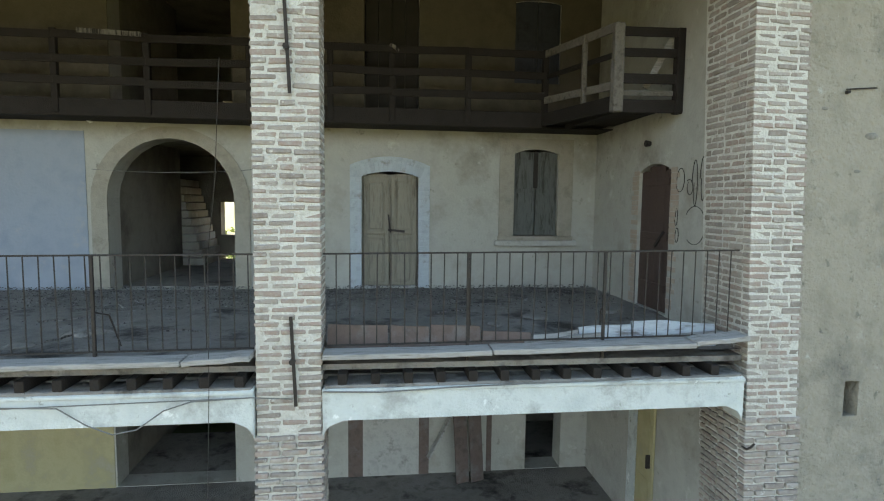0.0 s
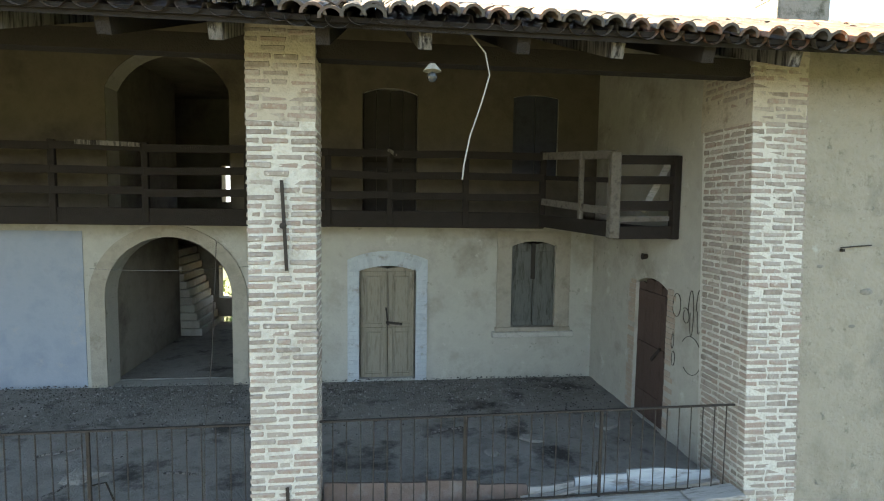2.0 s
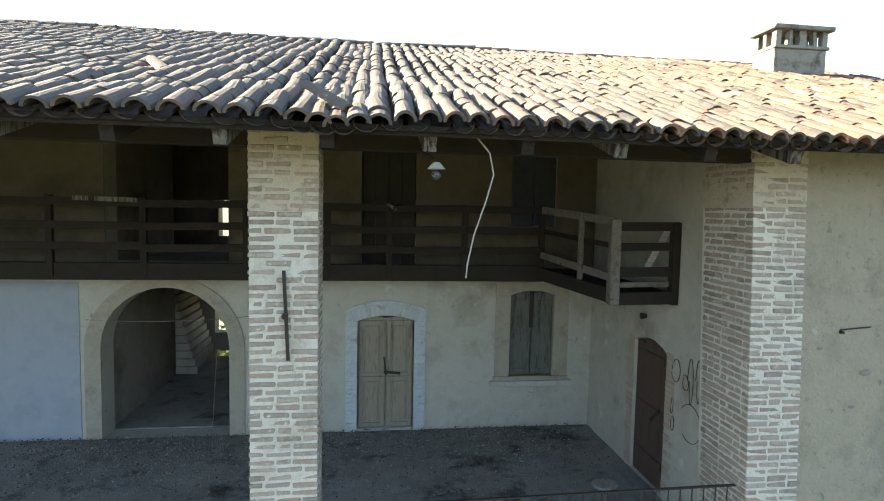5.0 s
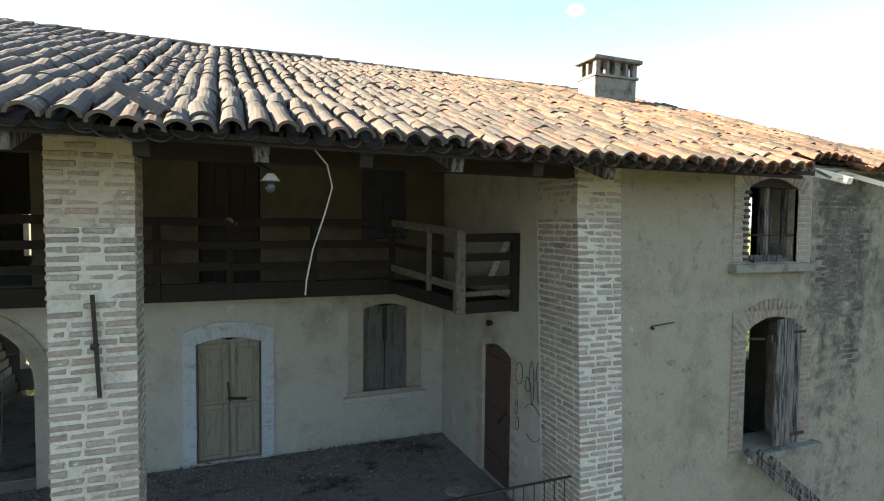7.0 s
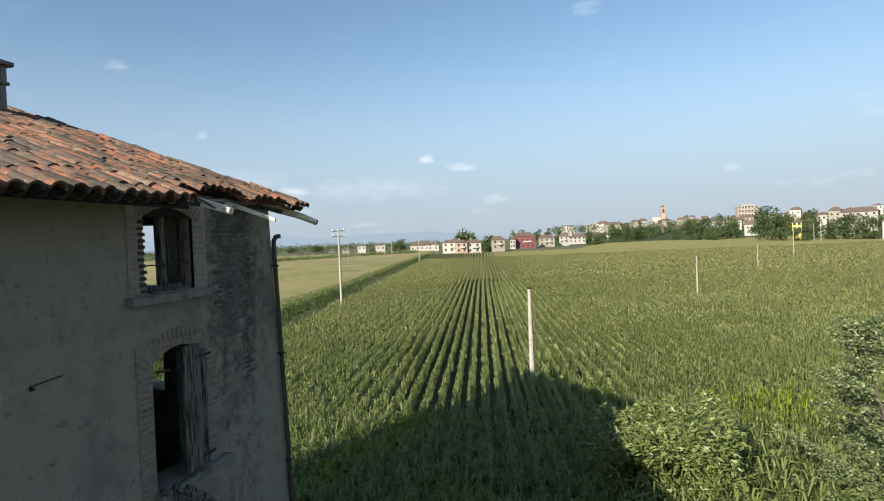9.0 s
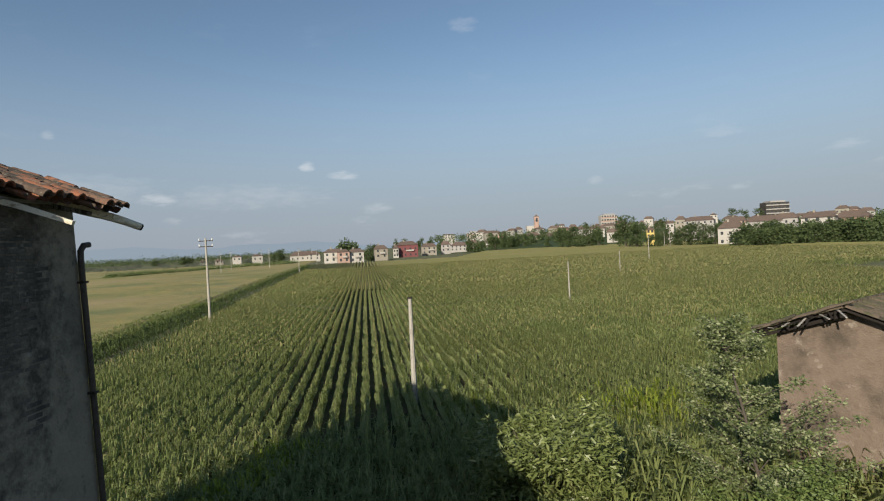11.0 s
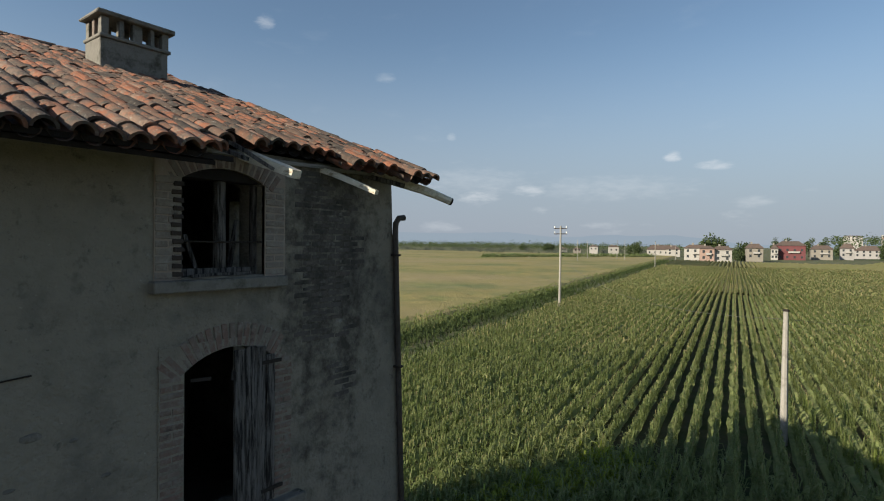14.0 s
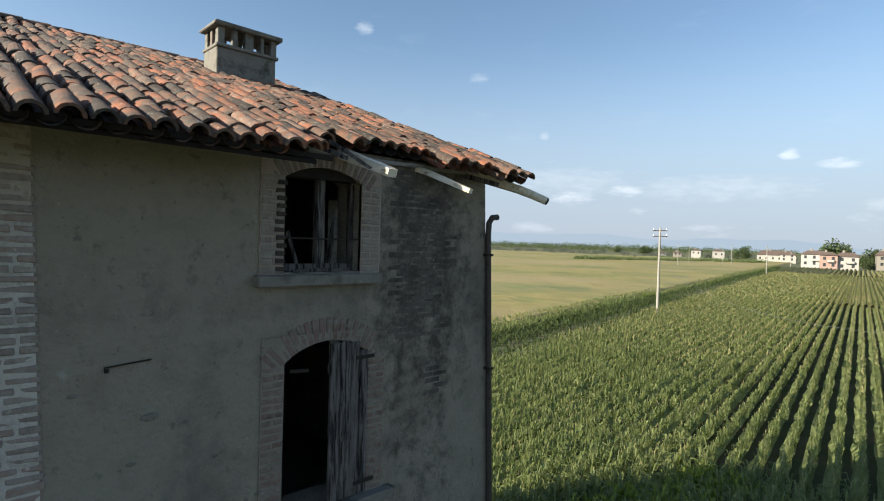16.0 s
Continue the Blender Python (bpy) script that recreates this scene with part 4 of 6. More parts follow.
            place("brick", bk, pose(4.959 + random.uniform(-0.003, 0.002), yy + (w / 2 - 0.1 if yy > 2 else 0.08 - w / 2), F1 + 0.08 + k * 0.077, 0, 0, random.uniform(-1, 1)) @ Matrix.Diagonal((1, w / 0.25, 1, 1)), D2)

# arch trim of the passage
for nm, (u0, u1, zs, rise, b) in (("trim_arch", (-3.73, -1.63, 5.02, 1.03, 0.26)),):
    ar = structure(nm, B(u0 - b, u1 + b, 4.572, 4.6, F1, zs + rise + b * 0.75), m_band, "sand-coloured plaster band round the arch", "trim")
    c = arch_prism(bmesh.new(), u0 + 0.001, u1 - 0.001, F1 - 0.3, zs, rise, 4.0, 5.0, n=24)
    cut(ar, c)
    k = bmesh.new()
    # round the outer shoulders off
    out = B(u0 - b - 0.1, u1 + b + 0.1, 4.3, 4.7, zs, zs + 2.0)
    o = ob_of("shoulder", out, m_band)
    cut(o, arch_prism(bmesh.new(), u0 - b, u1 + b, zs - 1.0, zs + 0.02, rise + b * 0.72, 4.0, 5.0, n=24))
    k.from_mesh(o.data)
    bpy.data.objects.remove(o)
    cut(ar, k)

# stair inside the passage
st = thing("staircase", "steep masonry stair rising inside the arched passage", "staircase")
for k in range(11):
    part("step", B(-4.9, -3.3 - 0.055 * k, 8.35, 9.9, F1 + 0.19 * k, F1 + 0.19 * (k + 1) - 0.012, bevel=0.012), m_plaster, st)

# brick piers: courses laid one by one
def lay_pier(parent, x_of, width, depth, side, z_parts, half_add=None):
    ms = [block_mesh("pier_stretcher", 0.25, 0.12, 0.058, m_brick, rough=0.009, bevel=0.01) for _ in range(7)]
    rest = []
    for n in range(int((8.28 - G0) / 0.0765)):
        z = G0 + 0.04 + n * 0.0765
        if z > 8.25:
            break
        near = z_parts[0] <= z <= z_parts[1]
        x0 = x_of(z)
        grow = 0.02 if (z < 2.66) else 0.0
        wid = width + 2 * grow
        lens = [0.25 + random.uniform(-0.02, 0.02), 0.125 + random.uniform(-0.01, 0.04), 0.25 + random.uniform(-0.03, 0.02)]
        if n % 2:
            random.shuffle(lens)
        else:
            lens = [0.13 + random.uniform(-0.01, 0.03), 0.25, 0.24] if n % 4 else [0.24, 0.25, 0.13 + random.uniform(-0.01, 0.03)]
        s = wid / sum(lens)
        x = x0 - grow
        rows = []
        for i, ln in enumerate(lens):
            ln *= s
            gap = random.uniform(0.016, 0.028)
            # the outer bricks run out to the corners
            left, right = (-0.004 if i == 0 else gap / 2), (-0.004 if i == 2 else gap / 2)
            rows.append((x + (ln + left - right) / 2, -grow + 0.06, ln - left - right, 0.12))
            x += ln
        y = 0.124
        k = 0
        while y < depth - 0.06:
            ln = min(0.25 if (k + n) % 2 else 0.125, depth - y)
            cx = x0 - grow + 0.055 if side < 0 else x0 + width + grow - 0.055
            rows.append((cx, y + ln / 2, 0.11, ln - random.uniform(0.018, 0.03)))
            y += ln
            k += 1
        for cx, cy, lx, ly in rows:
            m = pose(cx + random.uniform(-0.004, 0.004), cy + random.uniform(-0.006, 0.005), z + random.uniform(-0.004, 0.004), random.uniform(-1, 1), random.uniform(-1.2, 1.2), random.uniform(-1, 1)) @ Matrix.Diagonal((lx / 0.25, ly / 0.12, random.uniform(0.8, 0.98), 1))
            me = random.choice(ms)
            if near:
                place("brick", me, m, parent)
            else:
                rest.append((me, m))
    o = joined("brick_courses", rest, m_brick_rest, parent, "stuff")


# ties and hooks on the pier
for z0, z1, x in ((6.02, 6.87, 0.015), (2.98, 3.88, 0.04)):
    tb = thing("tie_bar", "rusty iron tie bar let into the brick pier", "tie bar")
    part("rod", bar(bmesh.new(), (x + 0.03, -0.03, z0), (x - 0.01, -0.03, z1), 0.022, 0.03), m_iron, tb)
    part("eye", tube(bmesh.new(), [(x, -0.06, (z0 + z1) / 2), (x, 0.03, (z0 + z1) / 2)], 0.03, 8), m_iron, tb)

# upper gallery: wooden balcony that turns the corner
bal = thing("wooden_balcony", "dark timber balcony with plank railing along the upper wall", "balcony")
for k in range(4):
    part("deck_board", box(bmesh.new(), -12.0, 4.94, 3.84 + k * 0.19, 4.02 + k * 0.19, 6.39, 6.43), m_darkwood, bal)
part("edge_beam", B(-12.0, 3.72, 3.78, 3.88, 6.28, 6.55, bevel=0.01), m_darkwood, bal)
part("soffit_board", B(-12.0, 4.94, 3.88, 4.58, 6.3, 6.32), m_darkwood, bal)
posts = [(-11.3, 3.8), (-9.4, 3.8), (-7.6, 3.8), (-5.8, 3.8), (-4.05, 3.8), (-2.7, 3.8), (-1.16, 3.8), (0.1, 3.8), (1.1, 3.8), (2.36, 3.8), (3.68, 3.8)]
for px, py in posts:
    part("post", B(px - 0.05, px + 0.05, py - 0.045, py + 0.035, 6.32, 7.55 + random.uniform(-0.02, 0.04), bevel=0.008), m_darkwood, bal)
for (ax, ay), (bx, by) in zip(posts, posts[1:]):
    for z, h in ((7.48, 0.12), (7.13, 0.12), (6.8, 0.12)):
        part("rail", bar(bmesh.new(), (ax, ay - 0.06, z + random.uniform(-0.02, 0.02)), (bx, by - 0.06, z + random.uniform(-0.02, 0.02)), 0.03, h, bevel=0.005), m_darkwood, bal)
part("patch_rail", bar(bmesh.new(), (-3.66, 3.7, 7.54), (-2.74, 3.7, 7.52), 0.03, 0.07), m_planks, bal, "newer pale rail board")
# a rag caught on the rail
part("rag", bar(bmesh.new(), (1.06, 3.7, 7.54), (1.2, 3.7, 7.44), 0.03, 0.05, steps=3, wob=0.012), m_planks, bal, "torn grey rag")
# return to the end wall
A, Bp, C = (3.66, 3.76), (4.03, 1.72), (4.93, 1.72)
mid = (lerp(A[0], Bp[0], 0.6), lerp(A[1], Bp[1], 0.6))
for k in range(8):
    y0, y1 = 1.78 + k * 0.26, 2.03 + k * 0.26
    part("deck_board", box(bmesh.new(), lerp(Bp[0], A[0], (y0 - 1.7) / 2.06) + 0.04, 4.94, y0, y1, 6.36, 6.39), m_darkwood, bal)
part("edge_beam", bar(bmesh.new(), (A[0], A[1], 6.42), (Bp[0], Bp[1], 6.36), 0.08, 0.2), m_darkwood, bal)
part("post", B(mid[0] - 0.035, mid[0] + 0.035, mid[1] - 0.035, mid[1] + 0.035, 6.36, 7.47, bevel=0.008), m_balwood, bal, "bare grey post")
part("post", B(Bp[0] - 0.07, Bp[0] + 0.07, Bp[1] - 0.06, Bp[1] + 0.06, 6.24, 7.39, bevel=0.012, rough=0.006), m_balwood, bal, "stout worn corner post")
part("post", B(4.84, 4.94, 1.65, 1.78, 6.24, 7.36, bevel=0.008), m_darkwood, bal)
for z0, z1, h in ((7.5, 7.36, 0.12), (6.74, 6.6, 0.11)):
    part("rail", bar(bmesh.new(), (A[0], A[1] - 0.02, z0), (Bp[0], Bp[1], z1), 0.03, h, bevel=0.004), m_balwood, bal, "bare grey-brown rail")
part("rail", bar(bmesh.new(), (A[0] + 0.05, A[1], 7.14), (Bp[0] + 0.05, Bp[1], 7.02), 0.03, 0.07), m_darkwood, bal)
for z, h in ((7.29, 0.12), (7.02, 0.11), (6.68, 0.13), (6.32, 0.17)):
    part("rail", bar(bmesh.new(), (Bp[0], Bp[1] - 0.02, z), (C[0], C[1] - 0.02, z + 0.015), 0.03, h, bevel=0.004), m_darkwood, bal)
part("rail", bar(bmesh.new(), (Bp[0], Bp[1] + 0.04, 6.5), (C[0], C[1] + 0.04, 6.52), 0.03, 0.07), m_balwood, bal, "bare grey-brown rail")
part("brace", bar(bmesh.new(), (4.5, 1.86, 6.6), (4.84, 1.83, 7.26), 0.03, 0.09), m_greywood, bal, "loose bare brace")
part("bracket", bar(bmesh.new(), (4.1, 1.8, 6.3), (4.1, 3.8, 6.34), 0.1, 0.1), m_darkwood, bal)

# iron railing of the lower gallery
def railing(x0, x1, posts_at, ztop, zbot, first):
    r = thing("iron_railing", "thin rusty iron railing with upright bars", "railing", "gallery railings")
    part("top_rail", bar(bmesh.new(), (x0, 0.1, ztop[0]), (x1, 0.1, ztop[1]), 0.032, 0.016), m_iron, r)
    part("bottom_rail", bar(bmesh.new(), (x0, 0.1, zbot[0]), (x1, 0.1, zbot[1]), 0.026, 0.014), m_iron, r)
    x = first
    while x < x1 - 0.03:
        f = (x - x0) / (x1 - x0)
        lean = random.uniform(-0.008, 0.008)
        part("baluster", tube(bmesh.new(), [(x + lean, 0.1, lerp(*zbot, f)), (x, 0.1, lerp(*ztop, f))], 0.0066, 5), m_iron, r)
        x += 0.1365
    for p in posts_at:
        f = (p - x0) / (x1 - x0)
        part("post", B(p - 0.014, p + 0.014, 0.085, 0.115, F1 - 0.05, lerp(*ztop, f)), m_iron, r)
        part("stay", tube(bmesh.new(), [(p, 0.1, 3.92), (p + 0.05, 0.3, 3.85), (p + 0.1, 0.42, 3.5)], 0.009, 5), m_iron, r)


railing(0.33, 4.78, (1.8, 3.27), (4.485, 4.53), (3.55, 3.6), 0.46)
railing(-5.0, -0.33, (-1.84, -3.4), (4.44, 4.48), (3.5, 3.54), -4.9)

# grey boards along the gallery's edge, joist ends below
eb = thing("edge_boards", "weathered grey edge boards of the gallery, partly broken", "board")
for x0, x1, z, s in ((0.34, 2.02, 3.49, 0.0), (2.03, 4.2, 3.515, 0.01), (4.2, 4.8, 3.56, 0.03), (-5.0, -3.3, 3.44, 0), (-3.28, -0.98, 3.44, 0.0), (-0.97, -0.34, 3.46, 0.02)):
    part("board", bar(bmesh.new(), (x0, -0.02, z), (x1, -0.02, z + s + 0.02), 0.26, 0.055, bevel=0.008, steps=5, wob=0.006), m_greywood, eb)
x = -4.8
while x < 4.75:
    if abs(x) > 0.4:
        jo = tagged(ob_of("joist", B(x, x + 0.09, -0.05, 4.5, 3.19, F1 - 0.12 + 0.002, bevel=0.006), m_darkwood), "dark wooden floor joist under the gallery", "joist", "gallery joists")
    x += 0.33

# rubble and boards on the floor
def kerb_board(x0, x1, h0, h1, y, mt, label, waves, lean=0.05):
    """An upright board along the gallery's edge with an uneven top, leaning inwards."""
    bm = bmesh.new()
    n = max(3, int((x1 - x0) / 0.12))
    rings = []
    for i in range(n + 1):
        f = i / n
        x = lerp(x0, x1, f)
        h = lerp(h0, h1, f) + waves * noise.noise((x * 2.3, 0, 8))
        yy = y + 0.02 * noise.noise((x * 1.4, 3, 0))
        rings.append([bm.verts.new(p) for p in ((x, yy, F1 - 0.01), (x, yy + lean, F1 + h), (x, yy + lean + 0.04, F1 + h - 0.006), (x, yy + 0.04, F1 - 0.01))])
    for a, b in zip(rings, rings[1:]):
        for i in range(4):
            bm.faces.new((a[i], a[(i + 1) % 4], b[(i + 1) % 4], b[i]))
    bm.faces.new(rings[0][::-1])
    bm.faces.new(rings[-1])
    tagged(ob_of("kerb_board", bm, mt), label, "board", "gallery kerb")


for a, b, h in ((0.35, 0.98, 0.3), (1.0, 1.42, 0.28), (1.44, 1.98, 0.28)):
    kerb_board(a, b, h, h - 0.02, 0.28, m_redboard, "rusty red board standing along the gallery edge", 0.015)
kerb_board(2.0, 2.55, 0.2, 0.17, 0.3, m_redboard, "low broken red board along the gallery edge", 0.03)
kerb_board(2.56, 3.08, 0.15, 0.2, 0.27, m_greywood, "grey rotten board along the gallery edge", 0.04)
kerb_board(3.1, 3.7, 0.22, 0.26, 0.3, m_bluekerb, "pale blue painted board with flaking edge", 0.03)
kerb_board(3.72, 4.72, 0.3, 0.24, 0.32, m_bluekerb, "long pale blue painted board, flaking", 0.05)
for x0, x1, y, z, dz in ((2.45, 3.35, 0.2, 0.1, 0.06), (3.0, 4.75, 0.22, 0.06, 0.1), (0.5, 2.2, 0.16, 0.05, 0.0)):
    tagged(ob_of("fallen_lath", bar(bmesh.new(), (x0, y, F1 + z), (x1, y + 0.05, F1 + z + dz), 0.07, 0.03, steps=5, wob=0.012), m_greywood), "splintered grey lath lying along the edge", "lath", "floor litter")
for x, y, l, a in ((-3.1, 1.9, 0.5, 20), (-2.0, 2.6, 0.35, -30), (-2.6, 0.9, 0.3, 60), (2.6, 0.5, 0.7, 4), (3.4, 0.35, 0.9, -3), (-1.4, 1.2, 0.4, -12), (1.9, 2.2, 0.5, 15), (3.9, 2.9, 0.4, 70)):
    ob = tagged(ob_of("loose_stick", bar(bmesh.new(), (-l / 2, 0, 0.02), (l / 2, 0, 0.03), 0.03, 0.018, wob=0.012, steps=4), m_planks), "loose grey stick lying in the dirt", "stick", "floor litter")
    ob.matrix_basis = pose(x, y, F1 + 0.03, 0, 0, a)
for x, y, s in ((-2.9, 0.75, 0.11), (-2.5, 1.35, 0.2), (3.05, 1.9, 0.14), (4.3, 2.3, 0.18), (2.4, 1.5, 0.09)):
    bm = bmesh.new()
    bmesh.ops.create_icosphere(bm, subdivisions=2, radius=s)
    for v in bm.verts:
        v.co = Vector((v.co.x * 1.4, v.co.y, max(-0.01, v.co.z * 0.4))) * (1 + 0.3 * noise.noise(v.co * 9 + Vector((x, y, 0))))
    tagged(ob_of("dirt_clod", bm, m_dirt), "dark heap of caked dirt on the gallery floor", "dirt", "floor litter").matrix_basis = pose(x, y, F1 + 0.01, 0, 0, x * 50)
vs, fs = [], []
for k in range(5200):
    x, y = random.uniform(-6.5, 4.8), 4.5 - abs(random.gauss(0, 1.0))
    if y < 0.4:
        continue
    s = random.uniform(0.006, 0.026)
    z = F1 + 0.02 + 0.05 * max(0, y - 3.6)
    a = random.uniform(0, 6.28)
    k0 = len(vs)
    for i in range(3):
        vs.append((x + s * math.cos(a + 2.1 * i), y + s * math.sin(a + 2.1 * i), z + random.uniform(0, 0.012)))
    vs.append((x, y, z + s))
    fs += [(k0, k0 + 1, k0 + 3), (k0 + 1, k0 + 2, k0 + 3), (k0 + 2, k0, k0 + 3)]
me = bpy.data.meshes.new("grit")
me.from_pydata(vs, [], fs)
me.materials.append(m_gravel)
tagged(new("floor_grit", me), "dark grit and droppings strewn over the floor", "grit", kind="stuff")

# wires
def wire(name, pts, r, mt, label):
    return tagged(ob_of(name, tube(bmesh.new(), pts, r, 5), mt), label, "cable")


def sagging(p, q, sag, n=10):
    p, q = Vector(p), Vector(q)
    return [p.lerp(q, i / n) - Vector((0, 0, sag * 4 * (i / n) * (1 - i / n))) for i in range(n + 1)]


wire("hanging_cable", [(1.62, -0.62, 8.2), (1.67, -0.62, 8.1), (1.8, -0.62, 7.95), (1.84, -0.62, 7.77), (1.78, -0.62, 7.55), (1.68, -0.62, 7.25), (1.63, -0.62, 7.0), (1.62, -0.62, 6.88)], 0.0075, m_cable, "pale stiff cable dangling from the eaves")
wire("beam_cable", [(0.34, -0.09, 3.14), (0.9, -0.09, 3.12), (1.6, -0.09, 3.15), (2.4, -0.09, 3.17), (3.4, -0.09, 3.18), (4.7, -0.09, 3.2)], 0.008, m_wire, "grey cable clipped along the concrete beam")
wire("loose_wire", [(-5, -0.1, 2.95), (-3.2, -0.1, 3.02), (-2.6, -0.1, 3.07), (-2.1, -0.1, 3.05), (-1.85, -0.1, 2.88), (-1.62, -0.1, 2.78), (-1.4, -0.1, 2.82), (-1.15, -0.1, 3.0), (-0.9, -0.1, 3.08), (-0.36, -0.09, 3.1)], 0.007, m_wire, "grey wire looping across the concrete beam")
wire("taut_wire", [(-5, -0.1, 3.03), (-2.6, -0.1, 3.06), (-0.34, -0.09, 3.1), (0.04, -0.05, 3.06)], 0.006, m_wire, "thin grey wire along the concrete beam")
wire("hanging_wire", [(-0.56, -0.14, 6.3), (-0.62, -0.14, 5.2), (-0.7, -0.14, 4.5), (-0.72, -0.14, 3.2), (-0.76, -0.14, 2.0), (-0.8, -0.14, 0.6)], 0.0035, m_iron, "thin wire hanging straight down")
wire("passage_wire", sagging((-3.95, 4.575, 5.5), (-0.4, 4.6, 5.66), 0.1), 0.006, m_wire, "thin wire strung across the arch")

# lamp and insulators
lamp = thing("pendant_lamp", "old enamel lamp on a bracket under the eaves", "lamp")
part("arm", bar(bmesh.new(), (1.28, 0.1, 8.02), (1.36, -0.5, 7.88), 0.025, 0.025), m_iron, lamp)
bm = bmesh.new()
bmesh.ops.create_cone(bm, cap_ends=True, segments=16, radius1=0.08, radius2=0.03, depth=0.06, matrix=Matrix.Translation((1.36, -0.5, 7.84)))
part("shade", bm, m_stone, lamp, "chipped white enamel shade")
bm = bmesh.new()
bmesh.ops.create_uvsphere(bm, u_segments=12, v_segments=8, radius=0.045, matrix=Matrix.Translation((1.36, -0.5, 7.76)))
part("bulb", bm, m_glass, lamp)
for x, y, z in ((-3.95, 4.55, 6.32), (4.92, 2.52, 5.93)):
    bm = bmesh.new()
    bmesh.ops.create_cone(bm, cap_ends=True, segments=10, radius1=0.05, radius2=0.03, depth=0.1, matrix=Matrix.Translation((x, y, z)) @ Matrix.Rotation(radians(90), 4, "X" if y > 4 else "Y"))
    tagged(ob_of("insulator", bm, m_white if y > 4 else m_iron), "small cable insulator fixed to the wall", "insulator")
hk = thing("pier_hook", "bent rusty hook in the corner pier", "hook")
part("shank", tube(bmesh.new(), [(4.9, 0.02, 2.35), (4.88, -0.08, 2.36), (4.9, -0.12, 2.4), (4.94, -0.12, 2.44)], 0.012, 6), m_iron, hk)

# graffiti: sprayed loops on the end wall
gr = thing("graffiti", "black sprayed scrawl on the end wall", "graffiti")
def scrawl(c, ry, rz, t0, t1, n=18, drift=0.0):
    pts = []
    for k in range(n + 1):
        t = lerp(t0, t1, k / n)
        pts.append((4.944, c[0] + ry * math.cos(t) + drift * k / n, c[1] + rz * math.sin(t)))
    part("loop", tube(bmesh.new(), pts, 0.005, 4), m_black, gr)


for a in (((1.62, 5.35), 0.1, 0.16, 0, 6.0, 18, 0.02), ((1.42, 5.25), 0.08, 0.1, 1, 7, 18, -0.05), ((1.3, 5.3), 0.05, 0.3, 0, 6.3, 18, -0.05), ((1.12, 5.35), 0.05, 0.28, 0, 6.3, 18, -0.03),
          ((0.98, 5.5), 0.07, 0.2, 1, 7.5, 18, -0.04), ((1.25, 4.75), 0.24, 0.25, 0.6, 5.4, 20, 0.0), ((1.68, 4.85), 0.03, 0.12, 0, 6, 14, 0.02), ((1.66, 4.6), 0.04, 0.1, 1, 7, 14, 0.0)):
    scrawl(*a)

# ground floor: leaning boards, yellow door, heap
ld = thing("leaning_boards", "brown boards leaning against the ground floor wall", "board")
for x, a in ((2.44, 0.0), (2.72, 0.03)):
    part("board", bar(bmesh.new(), (x, 4.2 + a, -0.15), (x - 0.1, 4.5, 2.3), 0.26, 0.03), m_redboard, ld)
part("board", bar(bmesh.new(), (1.8, 4.3, 0.3), (2.5, 4.5, 1.5), 0.12, 0.03), m_greywood, ld)
for k, (a, b) in enumerate(((0.33, 0.6), (1.65, 1.84), (2.95, 3.05))):
    structure("trim_ground_strip", B(a, b, 4.585, 4.6, -0.15, 2.6), m_redboard, "brown painted strip on the ground floor wall", "trim")
D3 = thing("door_3", "pale yellow panelled door standing against the end wall", "door", kind="structure")
lf = part("door_leaf", B(4.9, 4.94, 1.95, 2.45, -0.14, 2.4, bevel=0.006), m_yellow, D3)
for z0, z1 in ((0.1, 0.9), (1.1, 2.1)):
    part("panel", B(4.885, 4.9, 2.03, 2.37, z0, z1, bevel=0.008), m_yellow, lf)
part("door_handle", bar(bmesh.new(), (4.87, 2.02, 1.3), (4.87, 2.02, 1.1), 0.06, 0.03), m_iron, D3)
structure("trim_grey_jamb", B(4.9, 4.95, 2.5, 2.75, -0.14, 2.7), m_beam, "pale door jamb", "trim")
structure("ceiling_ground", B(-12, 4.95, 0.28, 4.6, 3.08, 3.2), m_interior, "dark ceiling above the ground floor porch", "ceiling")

# eaves: rafters, gutter board, broken timbers at the corner
x = -12.0
while x < 7.6:
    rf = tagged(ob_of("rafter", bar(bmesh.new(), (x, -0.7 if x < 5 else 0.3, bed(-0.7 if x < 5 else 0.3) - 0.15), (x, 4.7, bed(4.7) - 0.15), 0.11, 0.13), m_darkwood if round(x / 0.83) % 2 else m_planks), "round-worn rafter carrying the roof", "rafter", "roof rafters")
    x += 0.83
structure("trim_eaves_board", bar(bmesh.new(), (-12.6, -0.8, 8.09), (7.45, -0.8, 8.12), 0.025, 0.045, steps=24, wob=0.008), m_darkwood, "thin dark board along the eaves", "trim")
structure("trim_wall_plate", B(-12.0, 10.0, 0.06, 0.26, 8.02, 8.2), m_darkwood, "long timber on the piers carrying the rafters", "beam")
